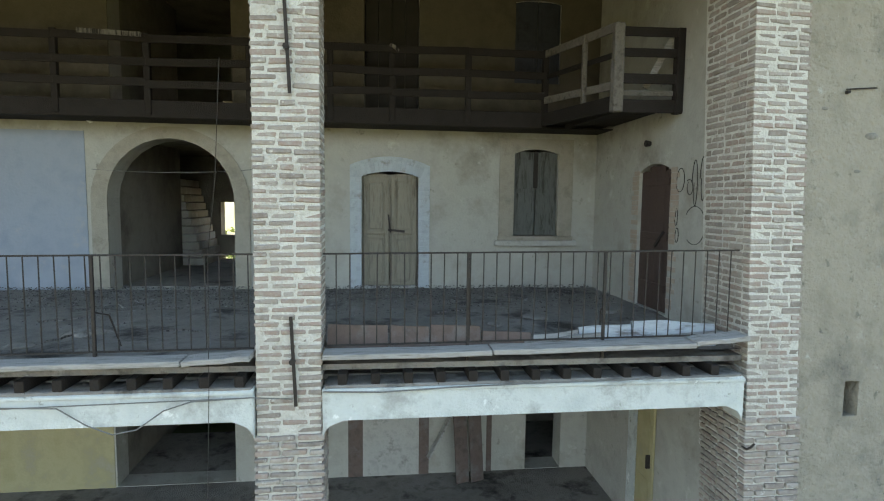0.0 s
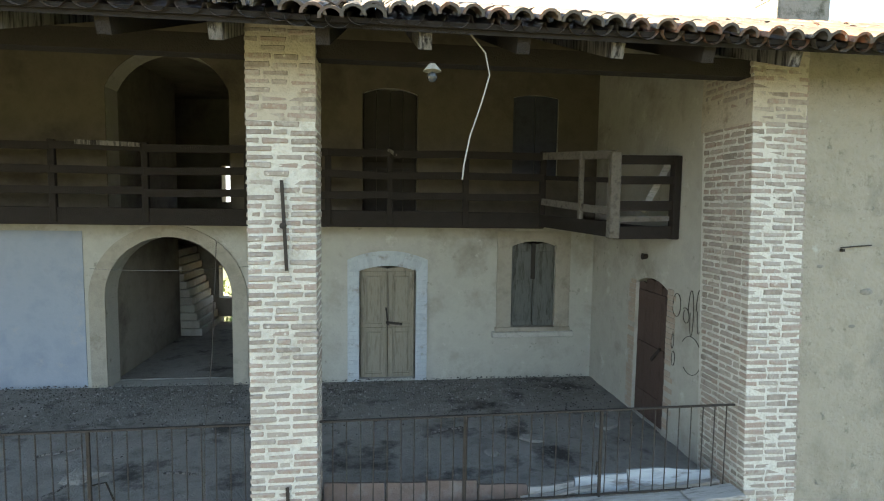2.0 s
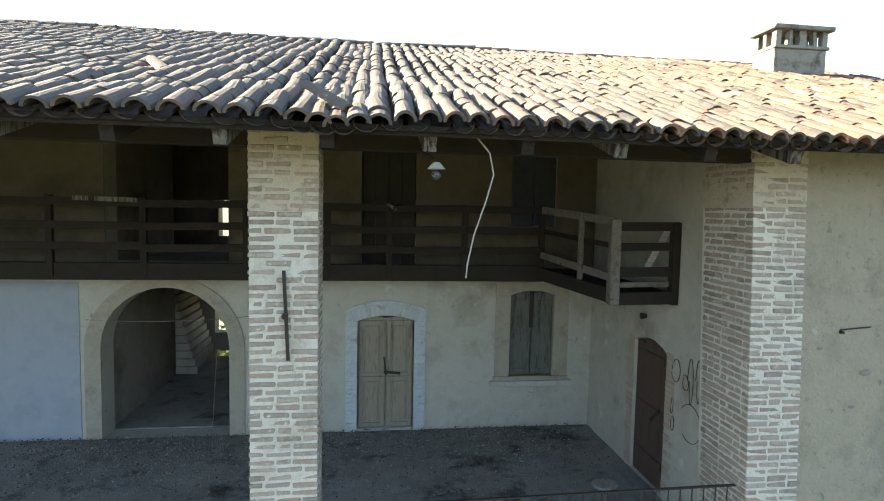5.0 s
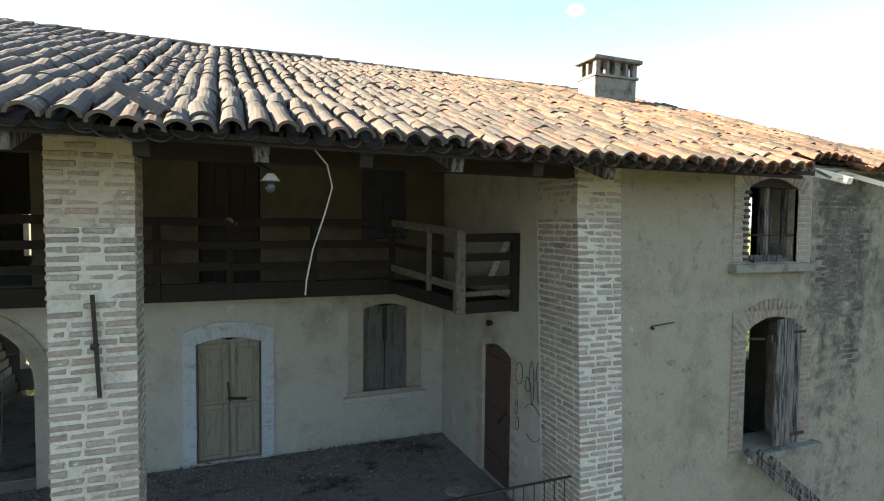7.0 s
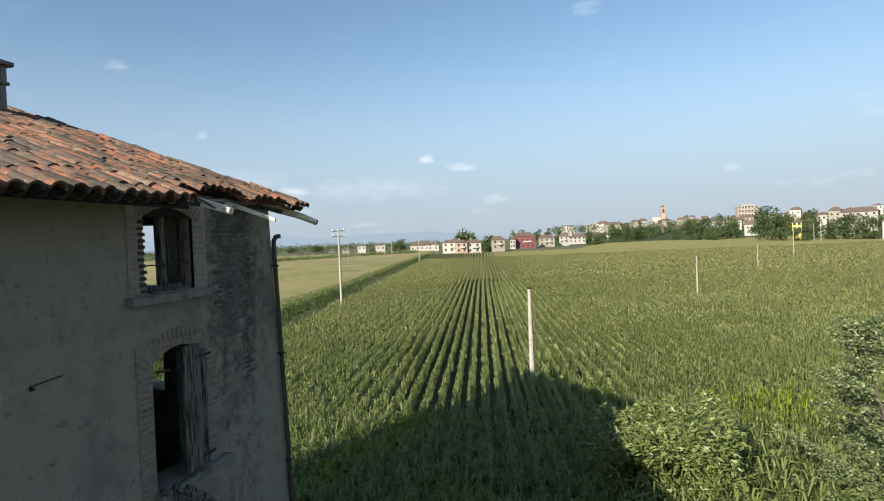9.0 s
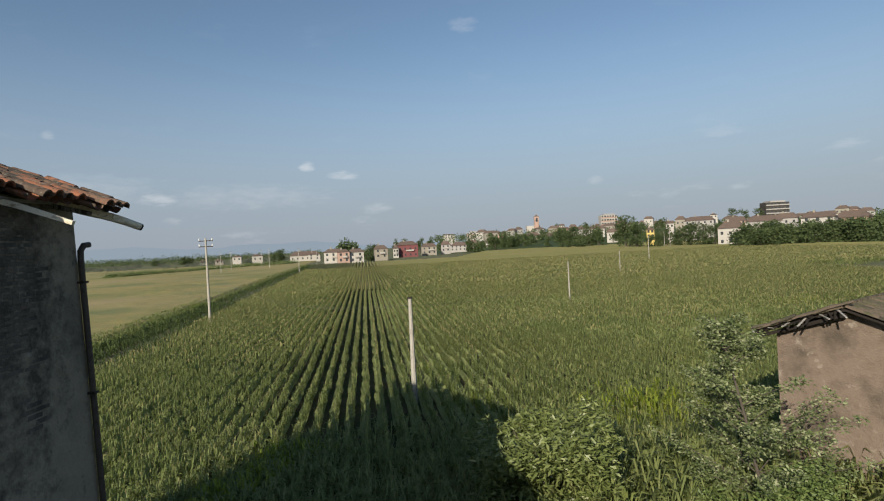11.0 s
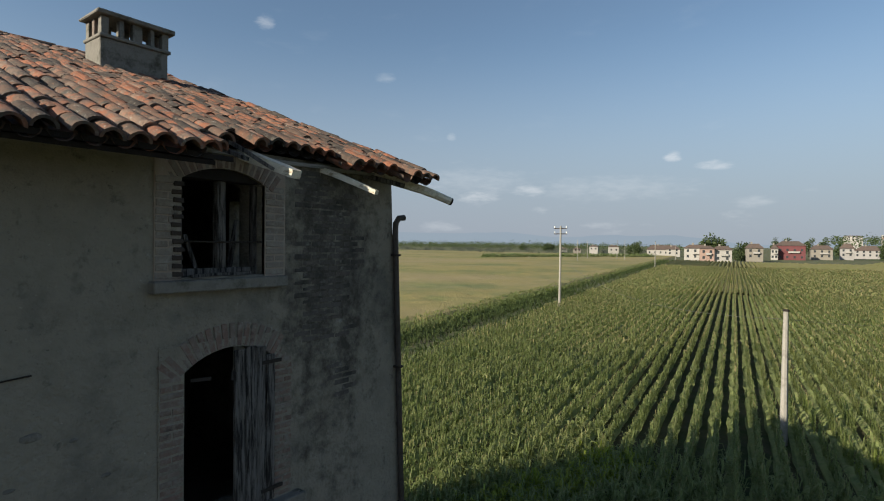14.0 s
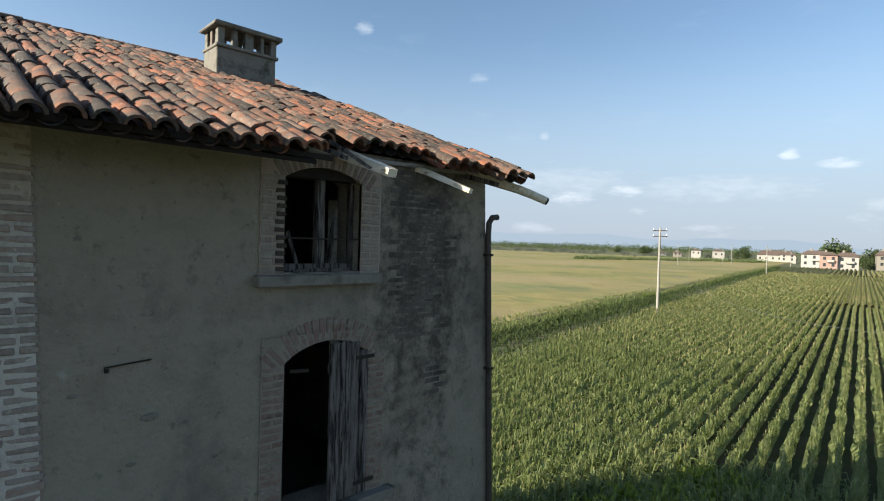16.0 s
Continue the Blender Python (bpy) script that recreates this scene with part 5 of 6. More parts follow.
for p, q, w, mt, lab in (((8.11, 0.05, 8.33), (8.19, -0.75, 8.07), 0.17, m_splinter, "snapped rafter end with bare split wood"),
                         ((9.2, 0.02, 8.28), (9.36, -0.74, 7.98), 0.1, m_splinter, "splintered rafter end hanging from the eaves"),
                         ((9.98, 0.1, 8.37), (10.74, -0.5, 8.08), 0.18, m_splinter, "broken corner rafter with bare wood"),
                         ((7.6, 0.1, 8.42), (7.72, -0.62, 8.17), 0.07, m_planks, "loose dark board under the tiles"),
                         ((7.72, -0.2, 8.42), (7.98, -0.66, 8.1), 0.06, m_planks, "loose dark lath slipped from under the tiles"),
                         ((9.62, 0.3, 8.36), (10.36, -0.3, 8.17), 0.1, m_planks, "short dark timber end at the corner")):
    tagged(ob_of("broken_rafter", bar(bmesh.new(), p, q, w, w * 0.7, steps=4, wob=0.007, taper=0.72), mt), lab, "rafter", "broken rafters")
stub = thing("rafter_stub", "round worn stub of timber with a black end", "rafter", "broken rafters")
part("shaft", tube(bmesh.new(), [(10.6, -0.43, 8.13), (10.78, -0.52, 8.07), (10.98, -0.63, 7.99)], 0.062, 9, 0.055), m_splinter, stub)
part("end", tube(bmesh.new(), [(10.976, -0.628, 7.991), (11.0, -0.642, 7.98)], 0.056, 9, 0.05), m_black, stub, "blackened end grain")
for p, q in (((7.1, -0.1, 8.27), (8.8, 0.0, 8.3)), ((8.8, 0.0, 8.3), (10.5, 0.0, 8.3))):
    tagged(ob_of("eaves_batten", bar(bmesh.new(), p, q, 0.07, 0.04, steps=5, wob=0.012), m_greywood), "thin weathered batten under the tiles", "batten")

# chimney
ch = thing("chimney", "rendered chimney with pillared smoke openings and a mossy slab cap", "chimney")
X0, X1, Y0, Y1 = 8.52, 9.64, 4.75, 5.37
part("body", B(X0, X1, Y0, Y1, 9.7, 10.74, bevel=0.014, rough=0.014), m_chim, ch)
part("ledge", B(X0 - 0.03, X1 + 0.03, Y0 - 0.03, Y1 + 0.03, 10.74, 10.8, bevel=0.012), m_chim, ch)
for a, b in ((X0, X0 + 0.12), (X0 + 0.28, X0 + 0.36), (X0 + 0.5, X1 - 0.46), (X1 - 0.32, X1 - 0.25), (X1 - 0.12, X1)):
    for y in (Y0, Y1 - 0.12):
        part("pillar", B(a, b, y, y + 0.12, 10.8, 11.09, bevel=0.006, rough=0.006), m_chim, ch)
for x in (X0, X1 - 0.12):
    part("pillar", B(x, x + 0.12, Y0 + 0.27, Y0 + 0.36, 10.8, 11.09, bevel=0.006), m_wbrick, ch)
part("cap", box(bmesh.new(), X0 - 0.09, X1 + 0.08, Y0 - 0.09, Y1 + 0.08, 11.09, 11.16, bevel=0.014, rough=0.016), m_chim, ch, "mossy slab cap")
part("flue", B(X0 + 0.3, X1 - 0.3, Y0 + 0.2, Y1 - 0.2, 10.74, 10.86), m_black, ch)

# ---- fields ----
def edge_y(x):
    """The ditch between the maize and the ripening field."""
    return 25.9 + (x - 65) * 0.19


def frand(k):
    return (math.sin(k * 12.9898) * 43758.5453) % 1.0


def leaf_blades(name, spots, per, length, width, height, material, label, category, seed, droop=0.3, kind="stuff", along=0.55, across=0.4):
    """Many arching upright blades, in tufts on the given spots, as one mesh."""
    rng = np.random.default_rng(seed)
    n = len(spots) * per
    base = np.repeat(np.array(spots), per, axis=0)
    sc = base[:, 3]
    az = rng.uniform(0, 2 * np.pi, n)
    h0 = rng.uniform(0.1, 0.95, n) * height * sc
    ln = length * rng.uniform(0.7, 1.25, n) * sc
    up = rng.uniform(0.55, 1.0, n)
    w = width * rng.uniform(0.7, 1.25, n)
    lean = rng.uniform(-0.7, 0.7, n)
    dx, dy = np.cos(az), np.sin(az)
    side = np.stack([-dy, dx, lean], -1)
    side /= np.linalg.norm(side, axis=1)[:, None]
    vs = np.zeros((n, 5, 3))
    for j, (f, rise) in enumerate(((0.0, 0.0), (0.45, 0.75), (1.0, 0.95 - droop))):
        c = np.stack([base[:, 0] + dx * ln * f * along, base[:, 1] + dy * ln * f * across, base[:, 2] + h0 + ln * up * rise], -1)
        if j == 2:
            vs[:, 4] = c
        else:
            ww = w * (0.6 if j == 0 else 1.0)
            vs[:, 2 * j] = c - side * ww[:, None] / 2
            vs[:, 2 * j + 1] = c + side * ww[:, None] / 2
    k = np.arange(n)[:, None] * 5
    quads = k + np.array([[0, 1, 3, 2]])
    tris = k + np.array([[2, 3, 4]])
    me = bpy.data.meshes.new(name)
    me.vertices.add(n * 5)
    me.vertices.foreach_set("co", vs.reshape(-1))
    loops = np.concatenate([quads, tris], axis=1).reshape(-1)
    me.loops.add(len(loops))
    me.loops.foreach_set("vertex_index", loops.astype(np.int32))
    me.polygons.add(2 * n)
    starts = (np.arange(n)[:, None] * 7 + np.array([[0, 4]])).reshape(-1)
    me.polygons.foreach_set("loop_start", starts.astype(np.int32))
    me.update(calc_edges=True)
    me.validate()
    me.materials.append(material)
    return tagged(new(name, me), label, category, kind=kind)


ROW = 0.7
COS_F, SIN_F = math.cos(radians(9.0)), math.sin(radians(9.0))


def along_rows(u, v):
    """From distance along the rows and across them to the plan."""
    return u * COS_F - v * SIN_F, u * SIN_F + v * COS_F


def in_maize(x, y):
    if x < 12.0 or y > edge_y(x) - 2.5 or y < -0.8 * x - 2 or (x < 21 and y < -6.5):
        return False
    return not (x < 23 and abs(y - 2.6 + (x - 17) * 0.3) < 0.9)


def plant_rows(u0, u1, step, q0, q1, seed):
    rng = np.random.default_rng(seed)
    out = []
    for r in range(q0, q1):
        # the bands of finer and coarser plants overlap unevenly
        ragged = 14.0 * (frand(r + 500) - 0.5)
        u = u0 + rng.uniform(0, 0.3) + (ragged if u0 > 20 else 0.0)
        while u < u1 + (ragged if u1 < 200 else 0.0):
            x, y = along_rows(u, r * ROW + 0.2)
            thin = math.hypot((x - 67) / 2.2, y + 18.6) < 2.4 or math.hypot(x - 31, (y + 5.6) / 2) < 0.9
            if in_maize(x, y) and not (thin and r % 2):
                s = 0.95 + 0.2 * noise.noise((x * 0.12, y * 0.12, 0)) + rng.uniform(-0.1, 0.1)
                out.append((x + rng.normal(0, 0.04), y + rng.normal(0, 0.04), G0, s))
            u += step
    return out


rng = np.random.default_rng(5)
near, mid, far = plant_rows(11, 42, 0.17, -62, 24, 1), plant_rows(42, 95, 0.3, -122, 34, 2), plant_rows(95, 215, 0.55, -226, 46, 3)
MAIZE = "dense green maize plants in long straight rows"
leaf_blades("maize_plants", near, 19, 0.38, 0.034, 0.82, m_corn, MAIZE, "maize", 1, along=0.5, across=0.27)
leaf_blades("maize_plants_mid", mid, 9, 0.46, 0.07, 0.8, m_corn, MAIZE, "maize", 2, along=0.5, across=0.3)
leaf_blades("maize_plants_far", far, 5, 0.5, 0.2, 0.8, m_corn, MAIZE, "maize", 6, along=0.6, across=0.34)
TASSEL = "straw-coloured tassels on top of the maize"
leaf_blades("maize_tassels", [(x, y, z + 0.75 * s, 1.0) for x, y, z, s in mid], 2, 0.3, 0.045, 0.15, m_tassel, TASSEL, "maize", 7)
leaf_blades("maize_tassels_near", [(x, y, z + 0.8 * s, 1.0) for x, y, z, s in near[::2]], 1, 0.26, 0.022, 0.12, m_tassel, TASSEL, "maize", 17)
leaf_blades("maize_tassels_far", [(x, y, z + 0.75 * s, 1.0) for x, y, z, s in far], 1, 0.35, 0.13, 0.15, m_tassel, TASSEL, "maize", 8)
bright = [(x, 2.6 - (x - 17) * 0.3 + rng.normal(0, 0.5), G0, rng.uniform(0.6, 1.0)) for x in rng.uniform(15.5, 23.5, 420)] + [(26 + rng.normal(0, 1.3), -13.4 + rng.normal(0, 1.0), G0, rng.uniform(0.8, 1.2)) for _ in range(160)]
grass = [(x, y, G0, rng.uniform(0.6, 1.05)) for x, y in zip(rng.uniform(11.6, 25.5, 5200), rng.uniform(-6.6, 5.0, 5200)) if rng.random() < (26 - x) / 8]
leaf_blades("headland_grass", grass, 9, 0.6, 0.045, 0.65, m_corn, "rank grass on the headland before the maize", "grass", 10, along=0.55, across=0.55)
leaf_blades("bright_weeds", bright, 10, 0.5, 0.05, 0.7, m_weed, "yellow-green weeds standing among the maize", "weeds", 9, along=0.5, across=0.5)
# rank weeds along the house and under the shrubs
weeds = [(rng.uniform(11.2, 22), rng.uniform(-24, -6.4), G0, rng.uniform(0.5, 1.1)) for _ in range(2600)]
leaf_blades("rank_weeds", weeds, 9, 0.8, 0.06, 1.0, m_corn, "tall rank grass and weeds by the yard", "weeds", 3, along=0.6, across=0.6)


def ridge_rows(name, keep, q0, q1, step, u0, u1, du, top, wid, material, label):
    """Rows as bumpy hedges: one strip of mesh a row."""
    rng = np.random.default_rng(9)
    V, Fs = [], []
    for q in np.arange(q0, q1, step):
        last = False
        for u in np.arange(u0, u1, du):
            x, y = along_rows(u, q)
            if not keep(x, y):
                last = False
                continue
            h = top + 0.25 * noise.noise((x * 0.05, y * 0.05, 2)) + rng.uniform(-0.2, 0.2)
            k = len(V)
            for dq, dz in ((-0.5, 0.25), (-0.3, h * 0.8), (0.0, h), (0.3, h * 0.8), (0.5, 0.25)):
                V.append((*along_rows(u, q + dq * wid + rng.normal(0, 0.03)), G0 + dz))
            if last:
                Fs += [(k - 5 + j, k - 4 + j, k + 1 + j, k + j) for j in range(4)]
            last = True
    me = bpy.data.meshes.new(name)
    me.from_pydata(V, [], Fs)
    me.materials.append(material)
    return tagged(new(name, me), label, "maize", kind="stuff")


ridge_rows("maize_stalks", in_maize, -48, 16, ROW, 11, 100, 0.9, 0.36, 0.42, m_undergrowth, "dim lower stalks of the maize rows")
ridge_rows("maize_rows_far", in_maize, -185, 30, ROW, 100, 215, 2.0, 0.6, 0.55, m_corn_far, "maize rows running to the far houses")
ridge_rows("maize_rows_end", lambda x, y: y < edge_y(x) - 2.5 and y > -0.62 * x and x < (292 if y > -8 else min(560, 300 + (-8 - y) * 6)), -260, 30, ROW * 2, 215, 560, 5.0, 1.0, 1.2, m_corn_far, "far end of the maize rows")

# the ripening field beyond the ditch, a gently rough sheet
bm = bmesh.new()
cols = []
for i in range(150):
    x = 11.5 + 1.0 * i + 0.0115 * i * i
    col = []
    for j in range(40):
        y = edge_y(x) + 3.2 + (1.2 * j + 0.28 * j * j)
        col.append(bm.verts.new((x, y, G0 if j == 0 else G0 + 0.75 + 0.22 * noise.noise((x * 0.4, y * 0.4, 0)) + 0.12 * noise.noise((x * 2, y * 2, 3)))))
    cols.append(col)
for a, b in zip(cols, cols[1:]):
    for j in range(39):
        bm.faces.new((a[j], b[j], b[j + 1], a[j + 1]))
tagged(ob_of("ripening_field", bm, m_meadow), "pale ripening grain field beyond the ditch", "field", kind="stuff")
ed = []
for x in np.concatenate([np.arange(14, 90, 0.16), np.arange(90, 300, 0.5)]):
    for s in (-1.6, 0.9, 1.7, 2.5, 3.2):
        ed.append((x, edge_y(x) + s + rng.normal(0, 0.35), G0 - (0.25 if s > 0 else 0.0), rng.uniform(0.5, 1.0)))
bank = []
for x in np.concatenate([np.arange(20, 90, 0.14), np.arange(90, 300, 0.45)]):
    for s in (3.3, 3.8, 4.5, 5.4):
        bank.append((x, edge_y(x) + s + rng.normal(0, 0.3), G0 + 0.1 * (s - 3.0), rng.uniform(0.6, 1.0)))
leaf_blades("bank_grass", bank, 8, 0.6, 0.06, 0.5, m_corn, "tall pale grass on the bank of the ditch", "grass", 14, along=0.5, across=0.5)
leaf_blades("ditch_reeds", ed, 11, 0.6, 0.05, 0.75, m_reed, "rank dark reeds along the ditch", "reeds", 4, along=0.6, across=0.6)


# ---- poles ----
def pole(x, y, h, r, arms=0, label="grey concrete power pole standing in the crop"):
    p = thing("power_pole", label, "pole", "field poles")
    part("shaft", tube(bmesh.new(), [(x, y, G0), (x, y, G0 + h)], r, 8, r * 0.6), m_pole, p)
    if arms:
        for z in (0.25, 0.9)[:arms]:
            part("crossarm", B(x - 0.06, x + 0.06, y - 0.8, y + 0.8, G0 + h - z - 0.1, G0 + h - z, bevel=0.01), m_iron, p)
            for s in (-0.75, 0.75):
                part("insulator", tube(bmesh.new(), [(x, y + s, G0 + h - z), (x, y + s, G0 + h - z + 0.22)], 0.06, 6), m_white, p)
    else:
        part("cap", tube(bmesh.new(), [(x, y, G0 + h), (x + 0.02, y, G0 + h + 0.08)], r * 0.8, 6), m_iron, p)


def field_wire(p, q, sag):
    pts = [Vector(p).lerp(Vector(q), i / 12) - Vector((0, 0, sag * 4 * (i / 12) * (1 - i / 12))) for i in range(13)]
    tagged(ob_of("field_wire", tube(bmesh.new(), pts, 0.008, 4), m_wire), "thin wire slung between the field poles", "cable", "field wires")


field_wire((29.7, -3.12, 4.6), (68.3, -19.0, 4.3), 1.2)
field_wire((68.3, -19.0, 4.3), (113.9, -38.9, 4.0), 1.0)
field_wire((29.7, -3.12, 4.6), (65, 22.7, 6.0), 1.6)
pole(29.7, -3.12, 5.2, 0.15, 0, "stout pale concrete pole standing in the maize")
pole(65.0, 22.7, 9.9, 0.17, 2)
pole(192, 47.8, 9.0, 0.16)
pole(68.3, -19.0, 5.0, 0.1)
pole(113.9, -38.9, 4.7, 0.1)
pole(155.3, -59.5, 7.2, 0.12)
for x, y, h in ((229.6, 91.0, 9.6), (273, 104.2, 9.7), (276, 90, 10), (271.4, 84.6, 10), (286, 64.8, 8), (277, -110.6, 8.6), (272.8, -111.7, 9.3)):
    pole(x, y, h, 0.14)


# ---- shrubs and trees ----
def foliage(name, parent, blobs, count, size, material, seed, flat=0.5, slim=0.24):
    """A crown of single leaves scattered through uneven clumps."""
    rng = np.random.default_rng(seed)
    V, Fs = [], []
    tot = sum(b[3] ** 2 for b in blobs)
    for cx, cy, cz, r in blobs:
        for _ in range(int(count * r * r / tot)):
            d = rng.normal(size=3)
            d /= np.linalg.norm(d)
            rad = r * rng.uniform(0.55, 1.08) * (1 + 0.25 * noise.noise((d[0] * 2 + cx, d[1] * 2 + cy, d[2] * 2)))
            p = np.array((cx, cy, cz)) + d * rad * np.array((1, 1, 0.85))
            if p[2] < G0:
                continue
            a = rng.normal(size=3)
            a[2] *= flat
            a /= np.linalg.norm(a)
            b = np.cross(a, rng.normal(size=3))
            b /= np.linalg.norm(b)
            s = size * rng.uniform(0.6, 1.3)
            k = len(V)
            V += [tuple(p), tuple(p + a * s * 0.5 + b * s * slim), tuple(p + a * s), tuple(p + a * s * 0.5 - b * s * slim)]
            Fs.append((k, k + 1, k + 2, k + 3))
    me = bpy.data.meshes.new(name)
    me.from_pydata(V, [], Fs)
    me.materials.append(material)
    ob = new(name, me)
    ob.parent = parent
    return ob


rb = random.Random(4)
bush = thing("laurel_bush", "big rounded bush with glossy pale green leaves", "bush")
tr = bmesh.new()
for k in range(7):
    a = k * 0.9
    tube(tr, [(18.2, -7.7, G0), (18.2 + 0.6 * math.cos(a), -7.7 + 0.6 * math.sin(a), 1.2), (18.2 + 1.1 * math.cos(a), -7.7 + 1.1 * math.sin(a), 1.9)], 0.05, 6, 0.015)
part("stems", tr, m_bark, bush)
bl = [(18.2 + rb.uniform(-1.3, 1.3), -7.7 + rb.uniform(-1.7, 1.7), rb.uniform(0.2, 2.0), rb.uniform(0.3, 0.75)) for _ in range(60)]
foliage("crown", bush, bl, 21000, 0.2, m_laurel, 3, slim=0.15)

ac = thing("young_acacia", "slender young tree with pale grey-green leaves", "tree")
tr = bmesh.new()
TX, TY = 17.0, -13.2
trunk = [(TX, TY, G0), (TX + 0.05, TY + 0.3, 1.2), (TX + 0.15, TY + 0.5, 2.6), (TX + 0.2, TY + 0.8, 4.0), (TX + 0.25, TY + 1.1, 5.2)]
tube(tr, trunk, 0.055, 7, 0.015)
ends = []
for k in range(54):
    z = rb.uniform(0.3, 4.9)
    a = rb.uniform(0, 6.28)
    L = (2.3 - 0.42 * z) * rb.uniform(0.5, 1.3) + 0.25
    p = Vector((TX + 0.05 * z, TY + 0.21 * z, z))
    q = p + Vector((math.cos(a) * L, math.sin(a) * L, 0.5 * L))
    tube(tr, [p, p.lerp(q, 0.5) + Vector((0, 0, 0.06)), q], 0.015, 5, 0.005)
    ends += [(*p.lerp(q, f), 0.13 + 0.12 * rb.random()) for f in (0.3, 0.5, 0.7, 0.85, 1.0)]
part("trunk", tr, m_bark, ac)
foliage("crown", ac, ends, 17000, 0.095, m_acacia, 8)
low = thing("low_shrub", "dark low shrub at the foot of the young tree", "shrub")
part("stems", tube(bmesh.new(), [(15.9, -12.9, G0), (16.0, -12.8, 1.5)], 0.04, 6, 0.01), m_bark, low)
foliage("crown", low, [(15.9 + rb.uniform(-1.0, 1.0), -12.9 + rb.uniform(-1.5, 1.5), rb.uniform(0.2, 1.3), rb.uniform(0.4, 0.7)) for _ in range(14)], 9000, 0.11, m_bush, 12)

# ---- the shed ----
sd = thing("tiled_shed", "pink-rendered shed with a low crumbling tile roof", "shed")
U = Vector((-0.8, -0.6, 0)).normalized()
Vn = Vector((0.6, -0.8, 0)).normalized()
S0 = Vector((20.07, -15.3, 0))
LOW, RAKE, HALF, DEEP = 4.28, 0.36, 1.95, 7.0
bm = bmesh.new()
prof = [(0, G0), (2 * HALF, G0), (2 * HALF, LOW), (HALF, LOW + RAKE * HALF), (0, LOW)]
r0 = [bm.verts.new((S0 + U * u).to_tuple()[:2] + (z,)) for u, z in prof]
r1 = [bm.verts.new((S0 + U * u + Vn * DEEP).to_tuple()[:2] + (z,)) for u, z in prof]
bm.faces.new(r0)
bm.faces.new(r1[::-1])
for i in range(5):
    bm.faces.new((r0[i], r0[(i + 1) % 5], r1[(i + 1) % 5], r1[i]))
part("wall", bm, m_shedwall, sd)
bm = bmesh.new()
for u0, u1 in ((-0.5, HALF), (2 * HALF + 0.5, HALF)):
    zz = [LOW + RAKE * (min(u, 2 * HALF - u)) + 0.04 for u in (u0, u1)]
    a = [bm.verts.new((S0 + U * u + Vn * v).to_tuple()[:2] + (z,)) for u, v, z in ((u0, -0.35, zz[0]), (u1, -0.35, zz[1]), (u1, DEEP, zz[1]), (u0, DEEP, zz[0]))]
    b = [bm.verts.new(v.co + Vector((0, 0, 0.07))) for v in a]
    bm.faces.new(a)
    bm.faces.new(b[::-1])
    for i in range(4):
        bm.faces.new((a[i], b[i], b[(i + 1) % 4], a[(i + 1) % 4]))
SHED_ROOF = part("roof", bm, m_darkwood, sd)
for v in (-0.25, 1.5):
    part("rafter", bar(bmesh.new(), S0 - U * 0.4 + Vn * v + Vector((0, 0, LOW - 0.2)), S0 + U * HALF + Vn * v + Vector((0, 0, LOW - 0.07 + RAKE * HALF)), 0.1, 0.1), m_darkwood, sd)

for k in range(16):
    d = -0.45 + 0.15 * k + frand(k) * 0.08
    p = S0 + U * d + Vn * (-0.3 - 0.25 * frand(k + 20)) + Vector((0, 0, LOW + 0.1 + RAKE * d))
    q2 = p + U * (0.5 * frand(k + 40) - 0.1) + Vn * (-0.25 - 0.35 * frand(k + 60)) + Vector((0, 0, 0.12 - 0.3 * frand(k + 80)))
    part("loose_lath", bar(bmesh.new(), p - (q2 - p), q2, 0.05, 0.025, steps=2, wob=0.01), m_darkwood if k % 3 else m_greywood, sd)

# greenery behind the house, seen through the rear openings
gb = thing("garden_bush", "green bush growing behind the house", "bush")
part("stems", tube(bmesh.new(), [(-3.2, 13.5, G0), (-3.0, 13.4, 2.0)], 0.06, 6, 0.02), m_bark, gb)
foliage("crown", gb, [(-3.0 + rb.uniform(-2.5, 2.5), 13.5 + rb.uniform(-1.0, 1.0), rb.uniform(0.5, 3.9), rb.uniform(0.6, 1.0)) for _ in range(36)], 9000, 0.25, m_bush, 15)
# ---- the village on the horizon ----
def house(x, y, w, d, h, mat_i, turn=0, roof=2.0, floors=2, label="distant plastered house with a hipped tile roof", z0=None):
    hs = thing("house", label, "house", "village houses")
    z0 = G0 if z0 is None else z0
    m = pose(x, y, z0, 0, 0, turn)

    def T(bm):
        bmesh.ops.transform(bm, matrix=m, verts=bm.verts[:])
        return bm

    part("wall", T(B(-d / 2, d / 2, -w / 2, w / 2, G0 - z0, h)), m_house[mat_i], hs)
    bm = bmesh.new()
    o = 0.5
    a = [bm.verts.new(p) for p in ((-d / 2 - o, -w / 2 - o, h), (d / 2 + o, -w / 2 - o, h), (d / 2 + o, w / 2 + o, h), (-d / 2 - o, w / 2 + o, h))]
    rl = max(0.3, w / 2 - d / 2 * 0.5)
    r = [bm.verts.new((0, -rl, h + roof)), bm.verts.new((0, rl, h + roof))]
    bm.faces.new(a[::-1])
    bm.faces.new((a[0], a[1], r[0]))
    bm.faces.new((a[2], a[3], r[1]))
    bm.faces.new((a[1], a[2], r[1], r[0]))
    bm.faces.new((a[3], a[0], r[0], r[1]))
    part("roof", T(bm), m_houseroof, hs)
    n = max(2, int(w / 3.2))
    for f in range(floors):
        for k in range(n):
            yy = -w / 2 + w * (k + 0.5) / n
            zz = 0.9 + f * (h / floors)
            part("window", T(B(-d / 2 - 0.06, -d / 2 + 0.05, yy - 0.55, yy + 0.55, zz, zz + 1.4)), m_glass, hs)
